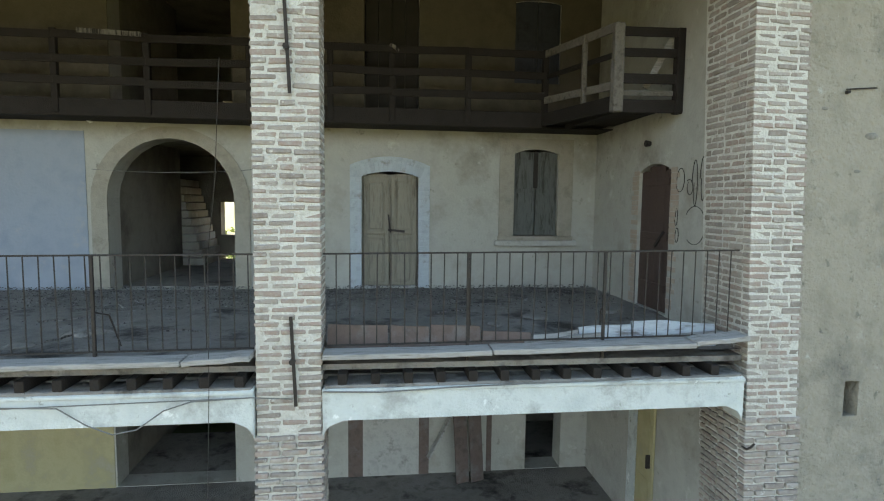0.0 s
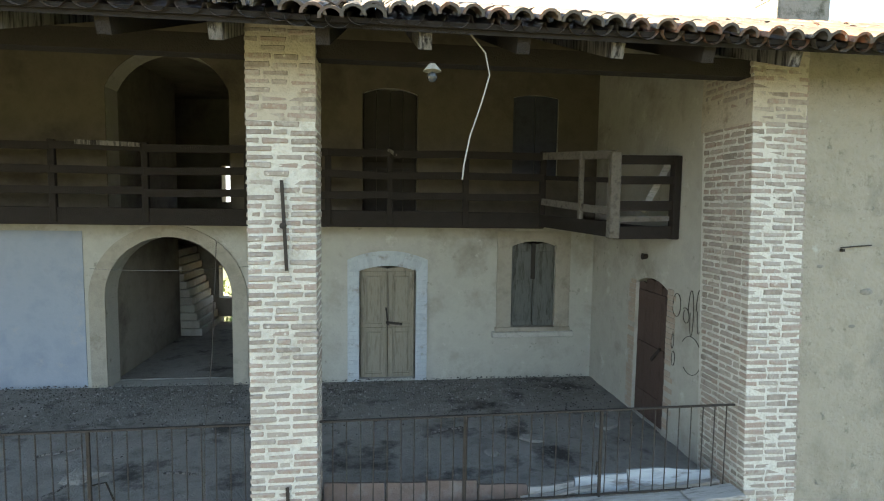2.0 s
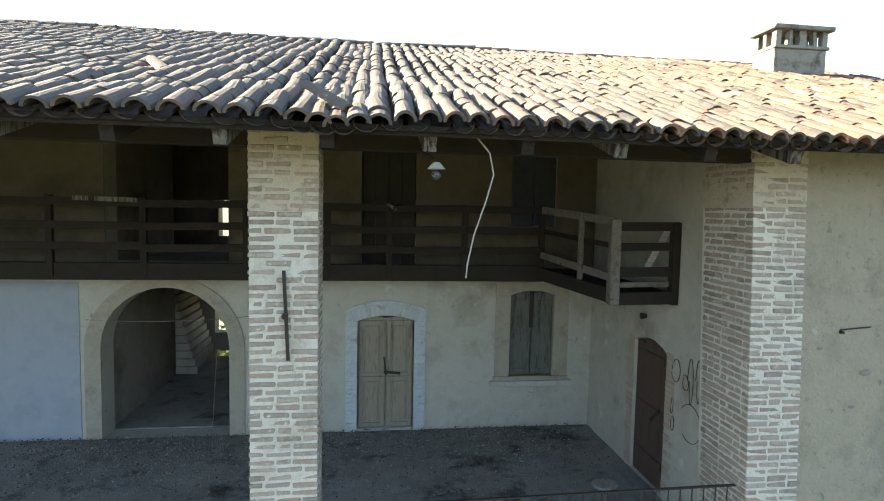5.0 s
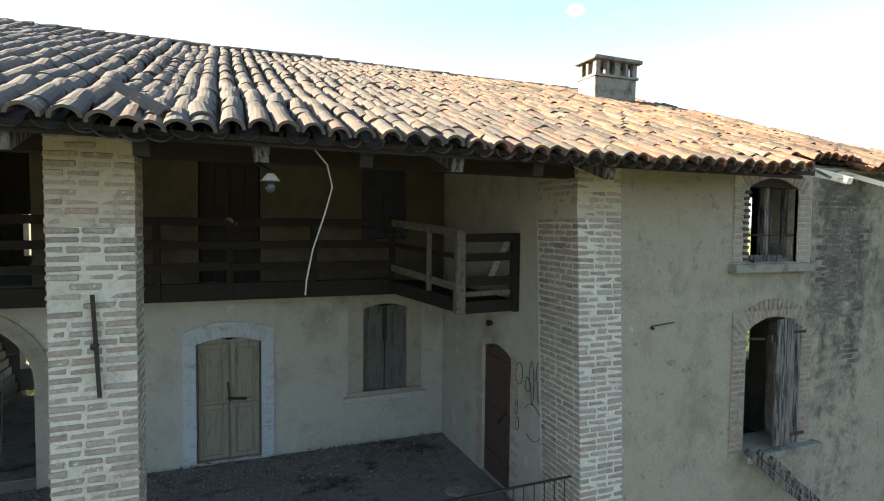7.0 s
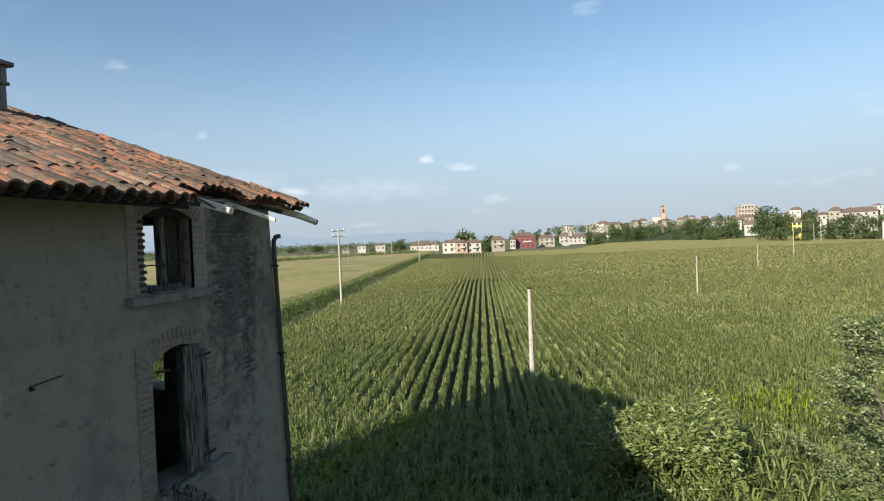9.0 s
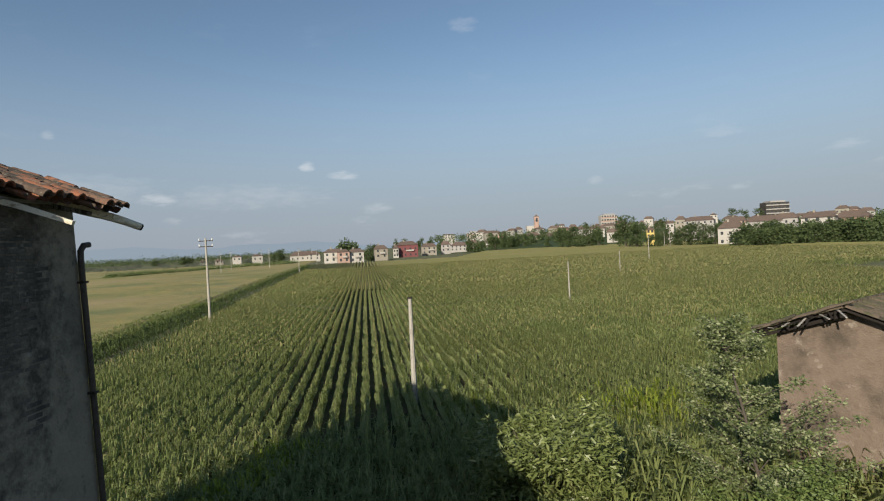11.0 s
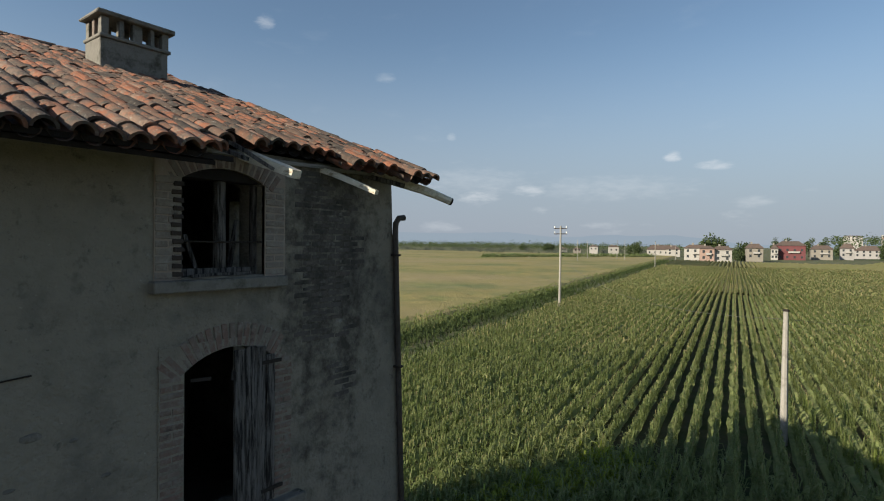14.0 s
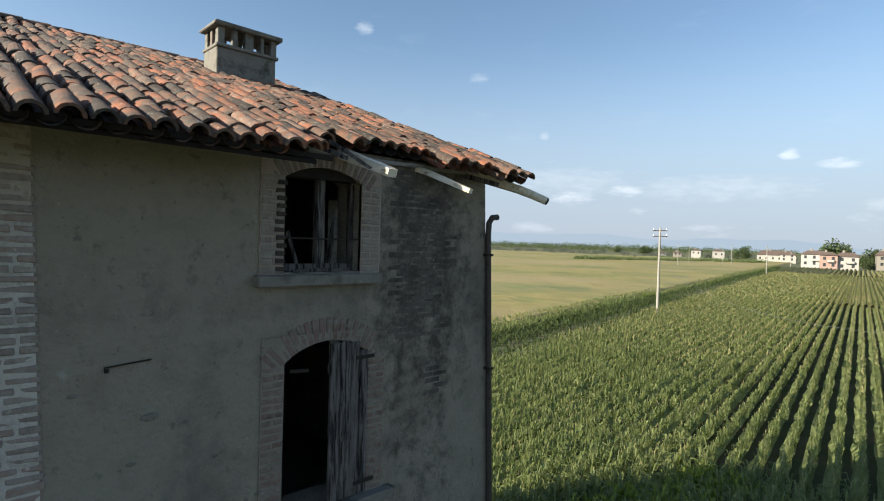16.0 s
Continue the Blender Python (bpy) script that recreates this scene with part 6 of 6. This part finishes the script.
    if h > 5:
        bal_ = part("balcony", T(B(-d / 2 - 1.1, -d / 2, -w * 0.3, w * 0.1, h / 2 - 0.1, h / 2 + 0.85)), m_house[0], hs)
    part("chimney", T(B(-0.4, 0.4, rl * 0.4, rl * 0.4 + 0.8, h + roof * 0.4, h + roof + 0.9)), m_house[1], hs)
    return hs


def at(bearing, dist):
    """A spot on the plain, by bearing in degrees to the left of the lane to the church, and distance."""
    a = radians(2.0 + 0.9765 * bearing)
    return 2.0 + dist * math.cos(a), -5.2 + dist * math.sin(a)


def far_house(b, dist, w, d, h, mi, turn=0, roof=2.0, floors=2, **k):
    x, y = at(b, dist)
    w, roof = min(w, 0.5 * w + 5.5), min(roof, 3.2)
    return house(x, y, w, d, h, mi, b + turn, roof, floors, **k)


far_house(10.3, 318, 10.6, 7, 5.7, 0, -8, 1.9, 2, z0=0.6, label="white plastered house at the edge of the fields")
far_house(9.4, 308, 6.4, 7, 5.9, 2, 5, 1.5, 2, z0=0.3, label="pinkish plastered house at the edge of the fields")
far_house(8.1, 310, 8.1, 7, 5.8, 0, 6, 1.9, 2, z0=-0.0, label="white plastered house at the edge of the fields")
far_house(5.5, 335, 7.7, 7, 5.6, 1, 8, 2.4, 2, z0=1.1, label="cream plastered house at the edge of the fields")
far_house(2.7, 400, 18.4, 12, 8.5, 3, 7, 2.8, 2, z0=-0.1, label="dark crimson plastered house at the edge of the fields")
far_house(3.9, 392, 3.7, 7, 6.3, 0, 3, 2.7, 2, z0=-0.0, label="white plastered house at the edge of the fields")
far_house(0.4, 425, 11.5, 8, 5.9, 1, 8, 2.5, 2, z0=0.5, label="cream plastered house at the edge of the fields")
far_house(-1.4, 440, 7.3, 7, 5.6, 5, 4, 3.0, 2, z0=1.5, label="grey plastered house at the edge of the fields")
far_house(-2.9, 470, 16.5, 12, 4.6, 5, -8, 4.6, 2, z0=1.1, label="grey plastered house at the edge of the fields")
far_house(-4.3, 500, 9.3, 7, 4.9, 1, -3, 4.9, 2, z0=1.7, label="cream plastered house at the edge of the fields")
far_house(-6.0, 520, 4.8, 7, 4.8, 0, -4, 3.2, 2, z0=2.4, label="white plastered house at the edge of the fields")
far_house(-1.8, 760, 23.7, 12, 5.4, 0, 2, 0.9, 2, z0=14.9, label="white plastered house at the edge of the fields")
far_house(-8.1, 720, 32.2, 12, 4.8, 2, 7, 4.8, 2, z0=12.4, label="pinkish plastered house at the edge of the fields")
far_house(-12.3, 640, 21.7, 12, 5.9, 5, 5, 8.8, 2, z0=4.7, label="grey plastered house at the edge of the fields")
far_house(-13.7, 700, 6.2, 7, 5.3, 0, -7, 2.3, 2, z0=17.6, label="white plastered house at the edge of the fields")
far_house(-14.8, 720, 9.2, 7, 4.2, 2, 4, 2.8, 2, z0=17.2, label="pinkish plastered house at the edge of the fields")
far_house(-18.7, 480, 9.2, 7, 7.4, 0, 2, 3.2, 2, z0=2.7, label="white plastered house at the edge of the fields")
far_house(-17.2, 600, 5.8, 7, 4.5, 1, -4, 3.0, 2, z0=13.2, label="cream plastered house at the edge of the fields")
far_house(-22.3, 320, 3.9, 5, 4.6, 4, 0, 1.5, 2, z0=4.7, label="yellow plastered house at the edge of the fields")
far_house(-22.2, 620, 9.2, 7, 4.1, 0, -4, 2.8, 1, z0=18.7, label="white plastered house at the edge of the fields")
far_house(-24.1, 420, 5.0, 7, 3.2, 0, 4, 2.1, 1, z0=10.5, label="white plastered house at the edge of the fields")
far_house(-25.1, 460, 6.7, 7, 4.0, 1, -5, 2.7, 1, z0=12.9, label="cream plastered house at the edge of the fields")
far_house(-26.8, 440, 27.4, 12, 2.9, 5, -4, 5.3, 1, z0=11.9, label="grey plastered house at the edge of the fields")
far_house(-28.0, 560, 5.9, 7, 3.1, 0, 5, 1.3, 1, z0=18.3, label="white plastered house at the edge of the fields")
far_house(-29.9, 430, 14.7, 10, 2.3, 2, -6, 5.4, 1, z0=10.5, label="pinkish plastered house at the edge of the fields")
far_house(-29.5, 292, 10.6, 9, 7.6, 0, -8, 4.0, 2, z0=0.4, label="white plastered house at the edge of the fields")
far_house(-32.1, 345, 23.0, 12, 3.3, 5, 2, 5.0, 1, z0=7.5, label="white plastered house at the edge of the fields")
far_house(-33.9, 380, 11.1, 8, 3.5, 5, -2, 5.2, 1, z0=8.7, label="cream plastered house at the edge of the fields")
far_house(13.3, 430, 32.9, 12, 3.6, 0, 2, 3.6, 1, z0=1.0, label="white plastered house at the edge of the fields")
far_house(12.4, 425, 8.8, 7, 4.3, 0, 2, 1.8, 2, z0=0.7, label="white plastered house at the edge of the fields")
far_house(18.0, 470, 7.7, 7, 3.9, 0, 6, 1.3, 1, z0=2.1, label="white plastered house at the edge of the fields")
far_house(19.9, 480, 6.8, 7, 3.3, 0, -4, 1.1, 1, z0=2.7, label="white plastered house at the edge of the fields")
far_house(21.6, 520, 6.2, 7, 2.2, 1, 7, 1.5, 1, z0=0.9, label="cream plastered house at the edge of the fields")
far_house(23.0, 560, 6.7, 7, 2.3, 0, 2, 1.6, 1, z0=0.5, label="white plastered house at the edge of the fields")
far_house(-36.3, 300, 14.1, 10, 4.9, 0, -5, 2.6, 2, z0=5.8, label="white plastered house at the edge of the fields")
far_house(-38.7, 310, 14.1, 10, 4.8, 2, -8, 3.2, 2, z0=5.2, label="pinkish plastered house at the edge of the fields")
# the rest of the village, up the rise
q = random.Random(77)
for k in range(34):
    b = -4.5 - 36 * (k + q.random()) / 34
    d = q.uniform(540, 800)
    far_house(b, d, q.uniform(8, 20), 9, q.uniform(3, 5), (0, 1, 2, 5, 5, 1)[k % 6], q.uniform(-25, 25), q.uniform(2.5, 4.5), 1, z0=max(3.0, 15.0 * min(1, (d - 420) / 240)) + q.uniform(-1, 3), label="small house on the village rise under brown tiles")
# church tower
x, y = at(-11.1, 900)
tw = thing("bell_tower", "tall church bell tower of pink stone above the village", "tower")
part("shaft", B(x - 3.4, x + 3.4, y - 3.4, y + 3.4, G0, 38, bevel=0.3), m_house[2], tw)
part("belfry", B(x - 3.8, x + 3.8, y - 3.8, y + 3.8, 38, 44, bevel=0.3), m_house[2], tw)
part("opening", B(x - 3.95, x - 3.75, y - 1.5, y + 1.5, 36, 42), m_glass, tw)
bm = bmesh.new()
bmesh.ops.create_cone(bm, cap_ends=True, segments=4, radius1=5, radius2=0.2, depth=4, matrix=Matrix.Translation((x, y, 46)) @ Matrix.Rotation(radians(45), 4, "Z"))
part("roof", bm, m_houseroof, tw)
part("nave", B(x + 4, x + 20, y - 7, y + 15, G0, 30), m_house[0], tw)
# flat-roofed blocks on the skyline
for b, dist, w, h, mi in ((-18.3, 720, 20, 33, 0), (-4.7, 760, 26, 21.5, 0), (-33.0, 700, 25, 34, 5)):
    x, y = at(b, dist)
    fb = thing("apartment_block", "flat-roofed apartment block on the skyline", "building")
    part("wall", B(x - 6, x + 6, y - w / 2, y + w / 2, G0, h), m_house[mi] if mi == 0 else m_pipe, fb)
    for f in range(3):
        part("balcony", B(x - 7, x - 6, y - w / 2, y + w / 2, h - 3.6 - f * 4.4, h - 2.4 - f * 4.4), m_house[2 if mi == 0 else 5], fb)
        for k in range(6):
            yy = y - w / 2 + w * (k + 0.5) / 6
            part("window", B(x - 6.15, x - 5.95, yy - 1.1, yy + 1.1, h - 2.3 - f * 4.4, h - 0.6 - f * 4.4), m_glass, fb)
    part("roof", B(x - 6.6, x + 6.6, y - w * 0.32, y + w * 0.32, h, h + 1.6), m_house[5], fb)

# the low rise on which the village climbs
bm = bmesh.new()
rows = []
for i in range(41):
    bb = -46 + 47 * i / 40
    edge = max(0.0, min(1.0, (1 - bb) / 10))
    rows.append([bm.verts.new((*at(bb, d), G0 - 0.2 + edge * h * (1 + 0.25 * noise.noise((i * 0.4, d * 0.01, 5))))) for d, h in ((430, 0.0), (470, 2.0), (540, 6.0), (620, 11.0), (760, 15.0), (1000, 19.0), (1400, 10.0))])
for r0, r1 in zip(rows, rows[1:]):
    for j in range(6):
        bm.faces.new((r0[j], r0[j + 1], r1[j + 1], r1[j]))
structure("ground_rise", bm, m_treeleaf, "wooded low rise under the village", "ground")


def tree(b, dist, r, h, seed, label="dark round-crowned tree among the houses"):
    x, y = at(b, dist)
    t = thing("tree", label, "tree", "village trees")
    part("trunk", tube(bmesh.new(), [(x, y, G0), (x, y, G0 + h * 0.5)], r * 0.12, 6, r * 0.05), m_bark, t)
    q = random.Random(seed)
    bl = [(x + q.uniform(-0.6, 0.6) * r, y + q.uniform(-0.6, 0.6) * r, G0 + h * q.uniform(0.25, 1.0) - r * 0.45, r * q.uniform(0.4, 0.62)) for _ in range(14)]
    foliage("crown", t, bl, 1500, max(0.6, r * 0.23), m_treeleaf, seed, flat=0.8)


BELT_A = ((8.8, 430, 9.0, 18.2), (6.2, 340, 4.6, 10.0), (7.0, 330, 2.1, 7.1), (3.9, 520, 3.8, 16.3), (2.8, 520, 4.3, 16.4), (1.3, 540, 3.9, 16.7), (0.4, 560, 4.7, 17.2), (-0.9, 560, 5.2, 13.7), (-5.3, 520, 6.4, 12.6), (-6.7, 500, 7.7, 12.9), (-7.8, 500, 7.1, 12.9), (-9.0, 520, 6.3, 12.1), (-10.2, 520, 9.4, 14.2), (-11.4, 560, 4.5, 12.5), (-13.6, 440, 6.1, 17.3))
BELT_B = ((-14.4, 430, 5.5, 16.3), (-15.3, 430, 5.9, 16.4), (-16.3, 425, 6.2, 17.1), (-17.3, 420, 5.3, 15.0), (-19.9, 330, 5.9, 20.5), (-20.9, 318, 4.5, 15.5), (-23.2, 318, 3.5, 17.4), (-23.8, 310, 2.3, 11.9), (-24.8, 312, 4.0, 12.7), (-25.9, 306, 4.7, 12.3), (-27.0, 304, 4.6, 12.5), (-28.0, 300, 3.4, 12.1), (-31.1, 280, 4.3, 10.7), (-32.1, 278, 4.6, 10.8), (-33.2, 276, 5.0, 10.9))
BELT_C = ((-22.1, 306, 2.6, 7.0), (-22.9, 304, 2.4, 8.0), (-30.3, 284, 3.0, 7.5), (-34.3, 272, 4.8, 10.3), (-35.6, 270, 4.7, 9.9), (-37.2, 268, 5.0, 10.3), (-38.7, 266, 4.8, 10.2), (-29.7, 640, 4.9, 30.5), (-30.6, 640, 4.4, 28.6), (-31.7, 600, 5.0, 27.0), (-13.2, 760, 6.8, 28.1), (-15.8, 700, 6.8, 26.2), (15.8, 460, 4.2, 11.2), (24.8, 700, 5.5, 9.8), (24.2, 700, 4.1, 8.7), (27.2, 720, 4.9, 7.6), (10.1, 470, 3.4, 9.3), (16.5, 440, 2.3, 7.2))
for k, (b, dist, r, h) in enumerate(BELT_A + BELT_B + BELT_C):
    tree(b, dist, r, h, 50 + k)
for k in range(44):
    d = 400 + 190 * frand(k + 900)
    tree(-4.0 - 34.0 * (k + frand(k + 300)) / 44, d, 3.2 + 3.0 * frand(k + 17), 7.5 + 5.0 * frand(k + 33) + max(0.0, (d - 430) * 0.06), 300 + k, "dark leafy tree among the village gardens")
for k in range(15):
    tree(-30.2 - 0.75 * k, 262 + 9 * frand(k), 4.0 + 1.4 * frand(k + 40), 8.6 + 2.6 * frand(k + 80), 120 + k, "leafy green garden tree along the edge of the maize")
hd = thing("field_hedge", "low bushy green hedge across the plain", "hedge")
part("stems", tube(bmesh.new(), [(*at(30, 285), G0), (*at(14, 372), G0 + 0.8)], 0.2, 5), m_bark, hd)
hb_ = []
for k in range(190):
    f = k / 189
    x, y = at(31 - 17 * f, 282 + 88 * f)
    hb_.append((x, y + 2 * frand(k + 7), G0 + 1.0, 1.5 + 1.0 * frand(k)))
foliage("crown", hd, hb_, 15000, 0.6, m_bush, 99)
fw = [(*at(12 + 50 * frand(k), 800 + 800 * frand(k + 500)), G0 + 3, 7 + 5 * frand(k + 900)) for k in range(420)]
nw = []
for k in range(300):
    b, d = 11 + 44 * frand(k + 3), 430 + 330 * frand(k + 700)
    if noise.noise((b * 0.35, d * 0.01, 4)) > -0.05:
        nw.append((*at(b, d), G0 + 0.6 + 1.2 * frand(k + 60), 1.4 + 2.4 * frand(k + 1300) ** 2))
for k in range(620):
    d = 470 + 480 * frand(k + 500)
    fw.append((*at(-44 + 44 * frand(k), d), max(1.0, 14.0 * min(1, (d - 400) / 240)) + 2, 3 + 3 * frand(k + 900)))
ft = tagged(new("far_woods"), "dim tree belts and gardens on the horizon", "woods", kind="stuff")
foliage("crown", ft, fw, 65000, 2.0, m_treeleaf, 101)
foliage("undergrowth", ft, nw, 22000, 0.8, m_hazeleaf, 102, flat=0.8)

# hills at the edge of the plain: a flat glowing strip in haze blue
m_hill = bpy.data.materials.new("haze_glow_hills")
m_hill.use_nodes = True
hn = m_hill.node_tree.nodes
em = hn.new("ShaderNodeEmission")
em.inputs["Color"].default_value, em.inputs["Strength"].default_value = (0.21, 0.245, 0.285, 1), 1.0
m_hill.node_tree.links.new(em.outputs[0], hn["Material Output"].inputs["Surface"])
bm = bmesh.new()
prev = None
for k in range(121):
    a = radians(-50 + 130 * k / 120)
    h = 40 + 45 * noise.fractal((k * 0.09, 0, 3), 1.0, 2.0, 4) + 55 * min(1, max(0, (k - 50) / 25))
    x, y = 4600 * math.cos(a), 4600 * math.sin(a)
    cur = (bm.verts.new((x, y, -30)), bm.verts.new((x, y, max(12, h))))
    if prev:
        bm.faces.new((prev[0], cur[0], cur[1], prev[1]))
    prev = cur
structure("backdrop", bm, m_hill, "faint hills on the horizon, glowing in haze blue", "hills")

# ---- roof tiles ----
def tile_mesh(name, r0, r1, length, up, seed, solid=True, n=8):
    """A half-round clay tile lying along +y, wide end at y = 0; up: cover (1) or channel (-1)."""
    q = random.Random(seed)
    bm = bmesh.new()
    rows = []
    for t in (0.0, 0.024) if solid else (0.0,):
        for y, r in ((0.0, r0), (length, r1)):
            rr = r - t
            rows.append([bm.verts.new((rr * math.cos(math.pi * i / n), y, up * rr * 0.96 * math.sin(math.pi * i / n) + q.uniform(-0.003, 0.003))) for i in range(n + 1)])
    for i in range(n):
        bm.faces.new((rows[0][i], rows[0][i + 1], rows[1][i + 1], rows[1][i]))
        if solid:
            bm.faces.new((rows[2][i + 1], rows[2][i], rows[3][i], rows[3][i + 1]))
            bm.faces.new((rows[0][i + 1], rows[0][i], rows[2][i], rows[2][i + 1]))
            bm.faces.new((rows[1][i], rows[1][i + 1], rows[3][i + 1], rows[3][i]))
    for f in bm.faces:
        f.smooth = f.calc_area() > 0.004
    for e in bm.edges:
        e.smooth = all(f.smooth for f in e.link_faces)
    me = bpy.data.meshes.new(name)
    bm.normal_update()
    bm.to_mesh(me)
    bm.free()
    me.materials.append(m_tile)
    return me


covers = [tile_mesh("cover_tile", 0.092, 0.07, 0.43, 1, k) for k in range(4)]
pans = [tile_mesh("channel_tile", 0.09, 0.075, 0.45, -1, 10 + k, solid=False) for k in range(2)]
TILT = math.degrees(math.atan(SLOPE))
qr = random.Random(11)
PITCH, EXPO = 0.198, 0.265


def jit(a):
    return qr.uniform(-a, a)


rest = []
# columns of tiles from the gable westwards: they crowd together at a fold, and lie wider on the older half
columns, x = [], 10.56
while x > -12.5:
    columns.append(x)
    x -= PITCH if x > 0.9 else (0.15 if x > 0.35 else 0.232)
ncol = len(columns)
nrow = int((RIDGE_Y + 0.82) / (EXPO * math.cos(radians(TILT))))
for col, x in enumerate(columns):
    wide = 1.0 if x > 0.9 else 1.14
    wob = 0.035 * noise.noise((x * 0.7, 0, 1))
    first = 0
    # the broken eaves over the corner room
    if x > 7.25:
        first = 2
    if x > 7.7:
        first = 3
    if x > 9.25:
        first = 2
    if x > 10.0:
        first = 1
    fold = 0.05 * math.exp(-((x - 0.55) / 0.3) ** 2)
    for row in range(first, nrow + 1):
        s = row * EXPO
        y = -0.92 + s * math.cos(radians(TILT))
        if y > RIDGE_Y - 0.1:
            break
        sag = 0.04 * noise.noise((x * 0.35, y * 0.35, 6)) + 0.016 * noise.noise((x * 2.1, y * 2.1, 2)) - fold
        if 8.4 < x < 9.74 and 4.6 < y < 5.4:
            continue
        lift = 0.05 * min(1.0, max(0.0, (x - 5.5) / 4.0))
        z = bed(y) + 0.055 + sag + lift
        drift = 0.03 * noise.noise((x * 1.3, y * 0.8, 9))
        m = pose(x + wob + drift + jit(0.011), y + jit(0.035), z + jit(0.01), TILT + 3.8 + jit(2.0), jit(4.5), jit(4)) @ Matrix.Diagonal((wide, 1, 1, 1))
        me = qr.choice(covers)
        # the corner over the window is the part that the path passes nearest
        if x > 4.8 and row < 10:
            place("roof_tile", me, m, ROOF)
        else:
            rest.append((me, m))
        rest.append((qr.choice(pans), pose(x - PITCH * wide / 2 + wob + drift + jit(0.01), y + 0.05 + jit(0.02), z + 0.014, TILT + 1.5, 0, jit(2)) @ Matrix.Diagonal((wide, 1, 1, 1))))
for k in range(64):
    x = 10.8 - k * 0.37
    m = pose(x, RIDGE_Y, bed(RIDGE_Y) + 0.09 + 0.035 * noise.noise((x * 0.5, 0, 4)), jit(2), 0, 90 + qr.uniform(-3, 3)) @ Matrix.Diagonal((1.4, 0.95, 1.2, 1))
    rest.append((qr.choice(covers), m))
# tiles that stand up out of the field
for x, y, rx, rz in ((-1.39, 1.09, 27, 40), (4.03, 6.75, 8, 60), (4.2, 6.8, 6, 75), (0.6, -0.7, 30, 70), (3.0, -0.8, 20, 35)):
    rest.append((covers[0], pose(x, y, bed(y) + 0.07, rx, 0, rz)))
# rear slope, seen by nobody but the sky
for col in range(44, int(22.6 / PITCH)):
    x = 10.8 - col * PITCH
    for row in range(9):
        y = 10.7 - row * 0.42
        rest.append((pans[0], pose(x, y, bed(y) + 0.1, -TILT, 0, 180) @ Matrix.Diagonal((1.1, 1, -1, 1))))
joined("roof_tile_field", rest, m_tile_rest, ROOF, "stuff")
# loose tiles slipping at the broken eaves
for x, y, z, a, b in ((7.25, -0.72, 8.2, 24, 18), (7.5, -0.55, 8.24, 24, 24), (7.95, -0.5, 8.34, 26, 12), (10.2, -0.3, 8.34, 22, 30), (10.4, -0.25, 8.32, 24, 40)):
    tagged(place("slipped_tile", covers[1], pose(x, y, z, a, 0, b), None), "slipped clay roof tile at the broken eaves", "tile", "slipped tiles")
# shed roof tiles
rest = []
ang = math.degrees(math.atan2(U.y, U.x)) - 90
for i in range(33):
    for j in range(7):
        for side in (0, 1):
            d = -0.55 + j * 0.345
            p = S0 + U * (d if side == 0 else 2 * HALF - d) + Vn * (-0.35 + i * 0.225)
            z = LOW + 0.12 + RAKE * d + 0.05 + 0.03 * noise.noise((i * 0.3, j * 0.3, 1 + side))
            if qr.random() < 0.06:
                continue
            turn = ang + 180 * side
            rest.append((qr.choice(covers), pose(p.x, p.y, z, 20 + qr.uniform(-2, 2), 0, turn + qr.uniform(-5, 5))))
            rest.append((qr.choice(pans), pose(p.x + Vn.x * 0.11, p.y + Vn.y * 0.11, z + 0.03, 19, 0, turn)))
for j in range(9):
    d = -0.5 + j * 0.29
    p = S0 + U * d + Vn * -0.42
    rest.append((qr.choice(covers), pose(p.x, p.y, LOW + 0.2 + RAKE * d + qr.uniform(-0.02, 0.03), 20 + qr.uniform(-5, 9), qr.uniform(-15, 15), ang + qr.uniform(-12, 12))))
joined("roof_tiles", rest, m_mosstile, SHED_ROOF, "stuff")

# ---- pier bricks ----
lay_pier(PIERS[0], lambda z: -0.32, 0.64, 0.5, 1, (3.3, 7.7))
lay_pier(PIERS[1], pier_x, 0.62, 0.85, -1, (3.6, 6.9))

# ---- courses of brick showing through the fallen render beside the windows ----
bare = block_mesh("bare_brick", 0.245, 0.06, 0.058, m_sootbrick, rough=0.004, bevel=0.006)
WALL = bpy.data.objects["wall_south"]
for row in range(46):
    z = 4.75 + row * 0.077
    x = 8.9 + (0.125 if row % 2 else 0.0)
    while x < 9.85:
        n1 = noise.noise((x * 1.1, z * 0.9, 7)) + 0.5 * noise.noise((x * 4, z * 4, 2))
        bare_zone = -0.28 if (z > 6.2 and 8.8 < x < 9.7) else (0.0 if z > 6.2 else 0.2)
        if n1 > bare_zone + 0.5 * max(0.0, x - 9.6) + 0.1 * max(0.0, 6.2 - z):
            place("brick", bare, pose(x, 0.0485 + random.uniform(-0.002, 0.001), z, 0, random.uniform(-1, 1), 0) @ Matrix.Diagonal((1, 1, random.uniform(0.9, 1.05), 1)), WALL)
        x += 0.258
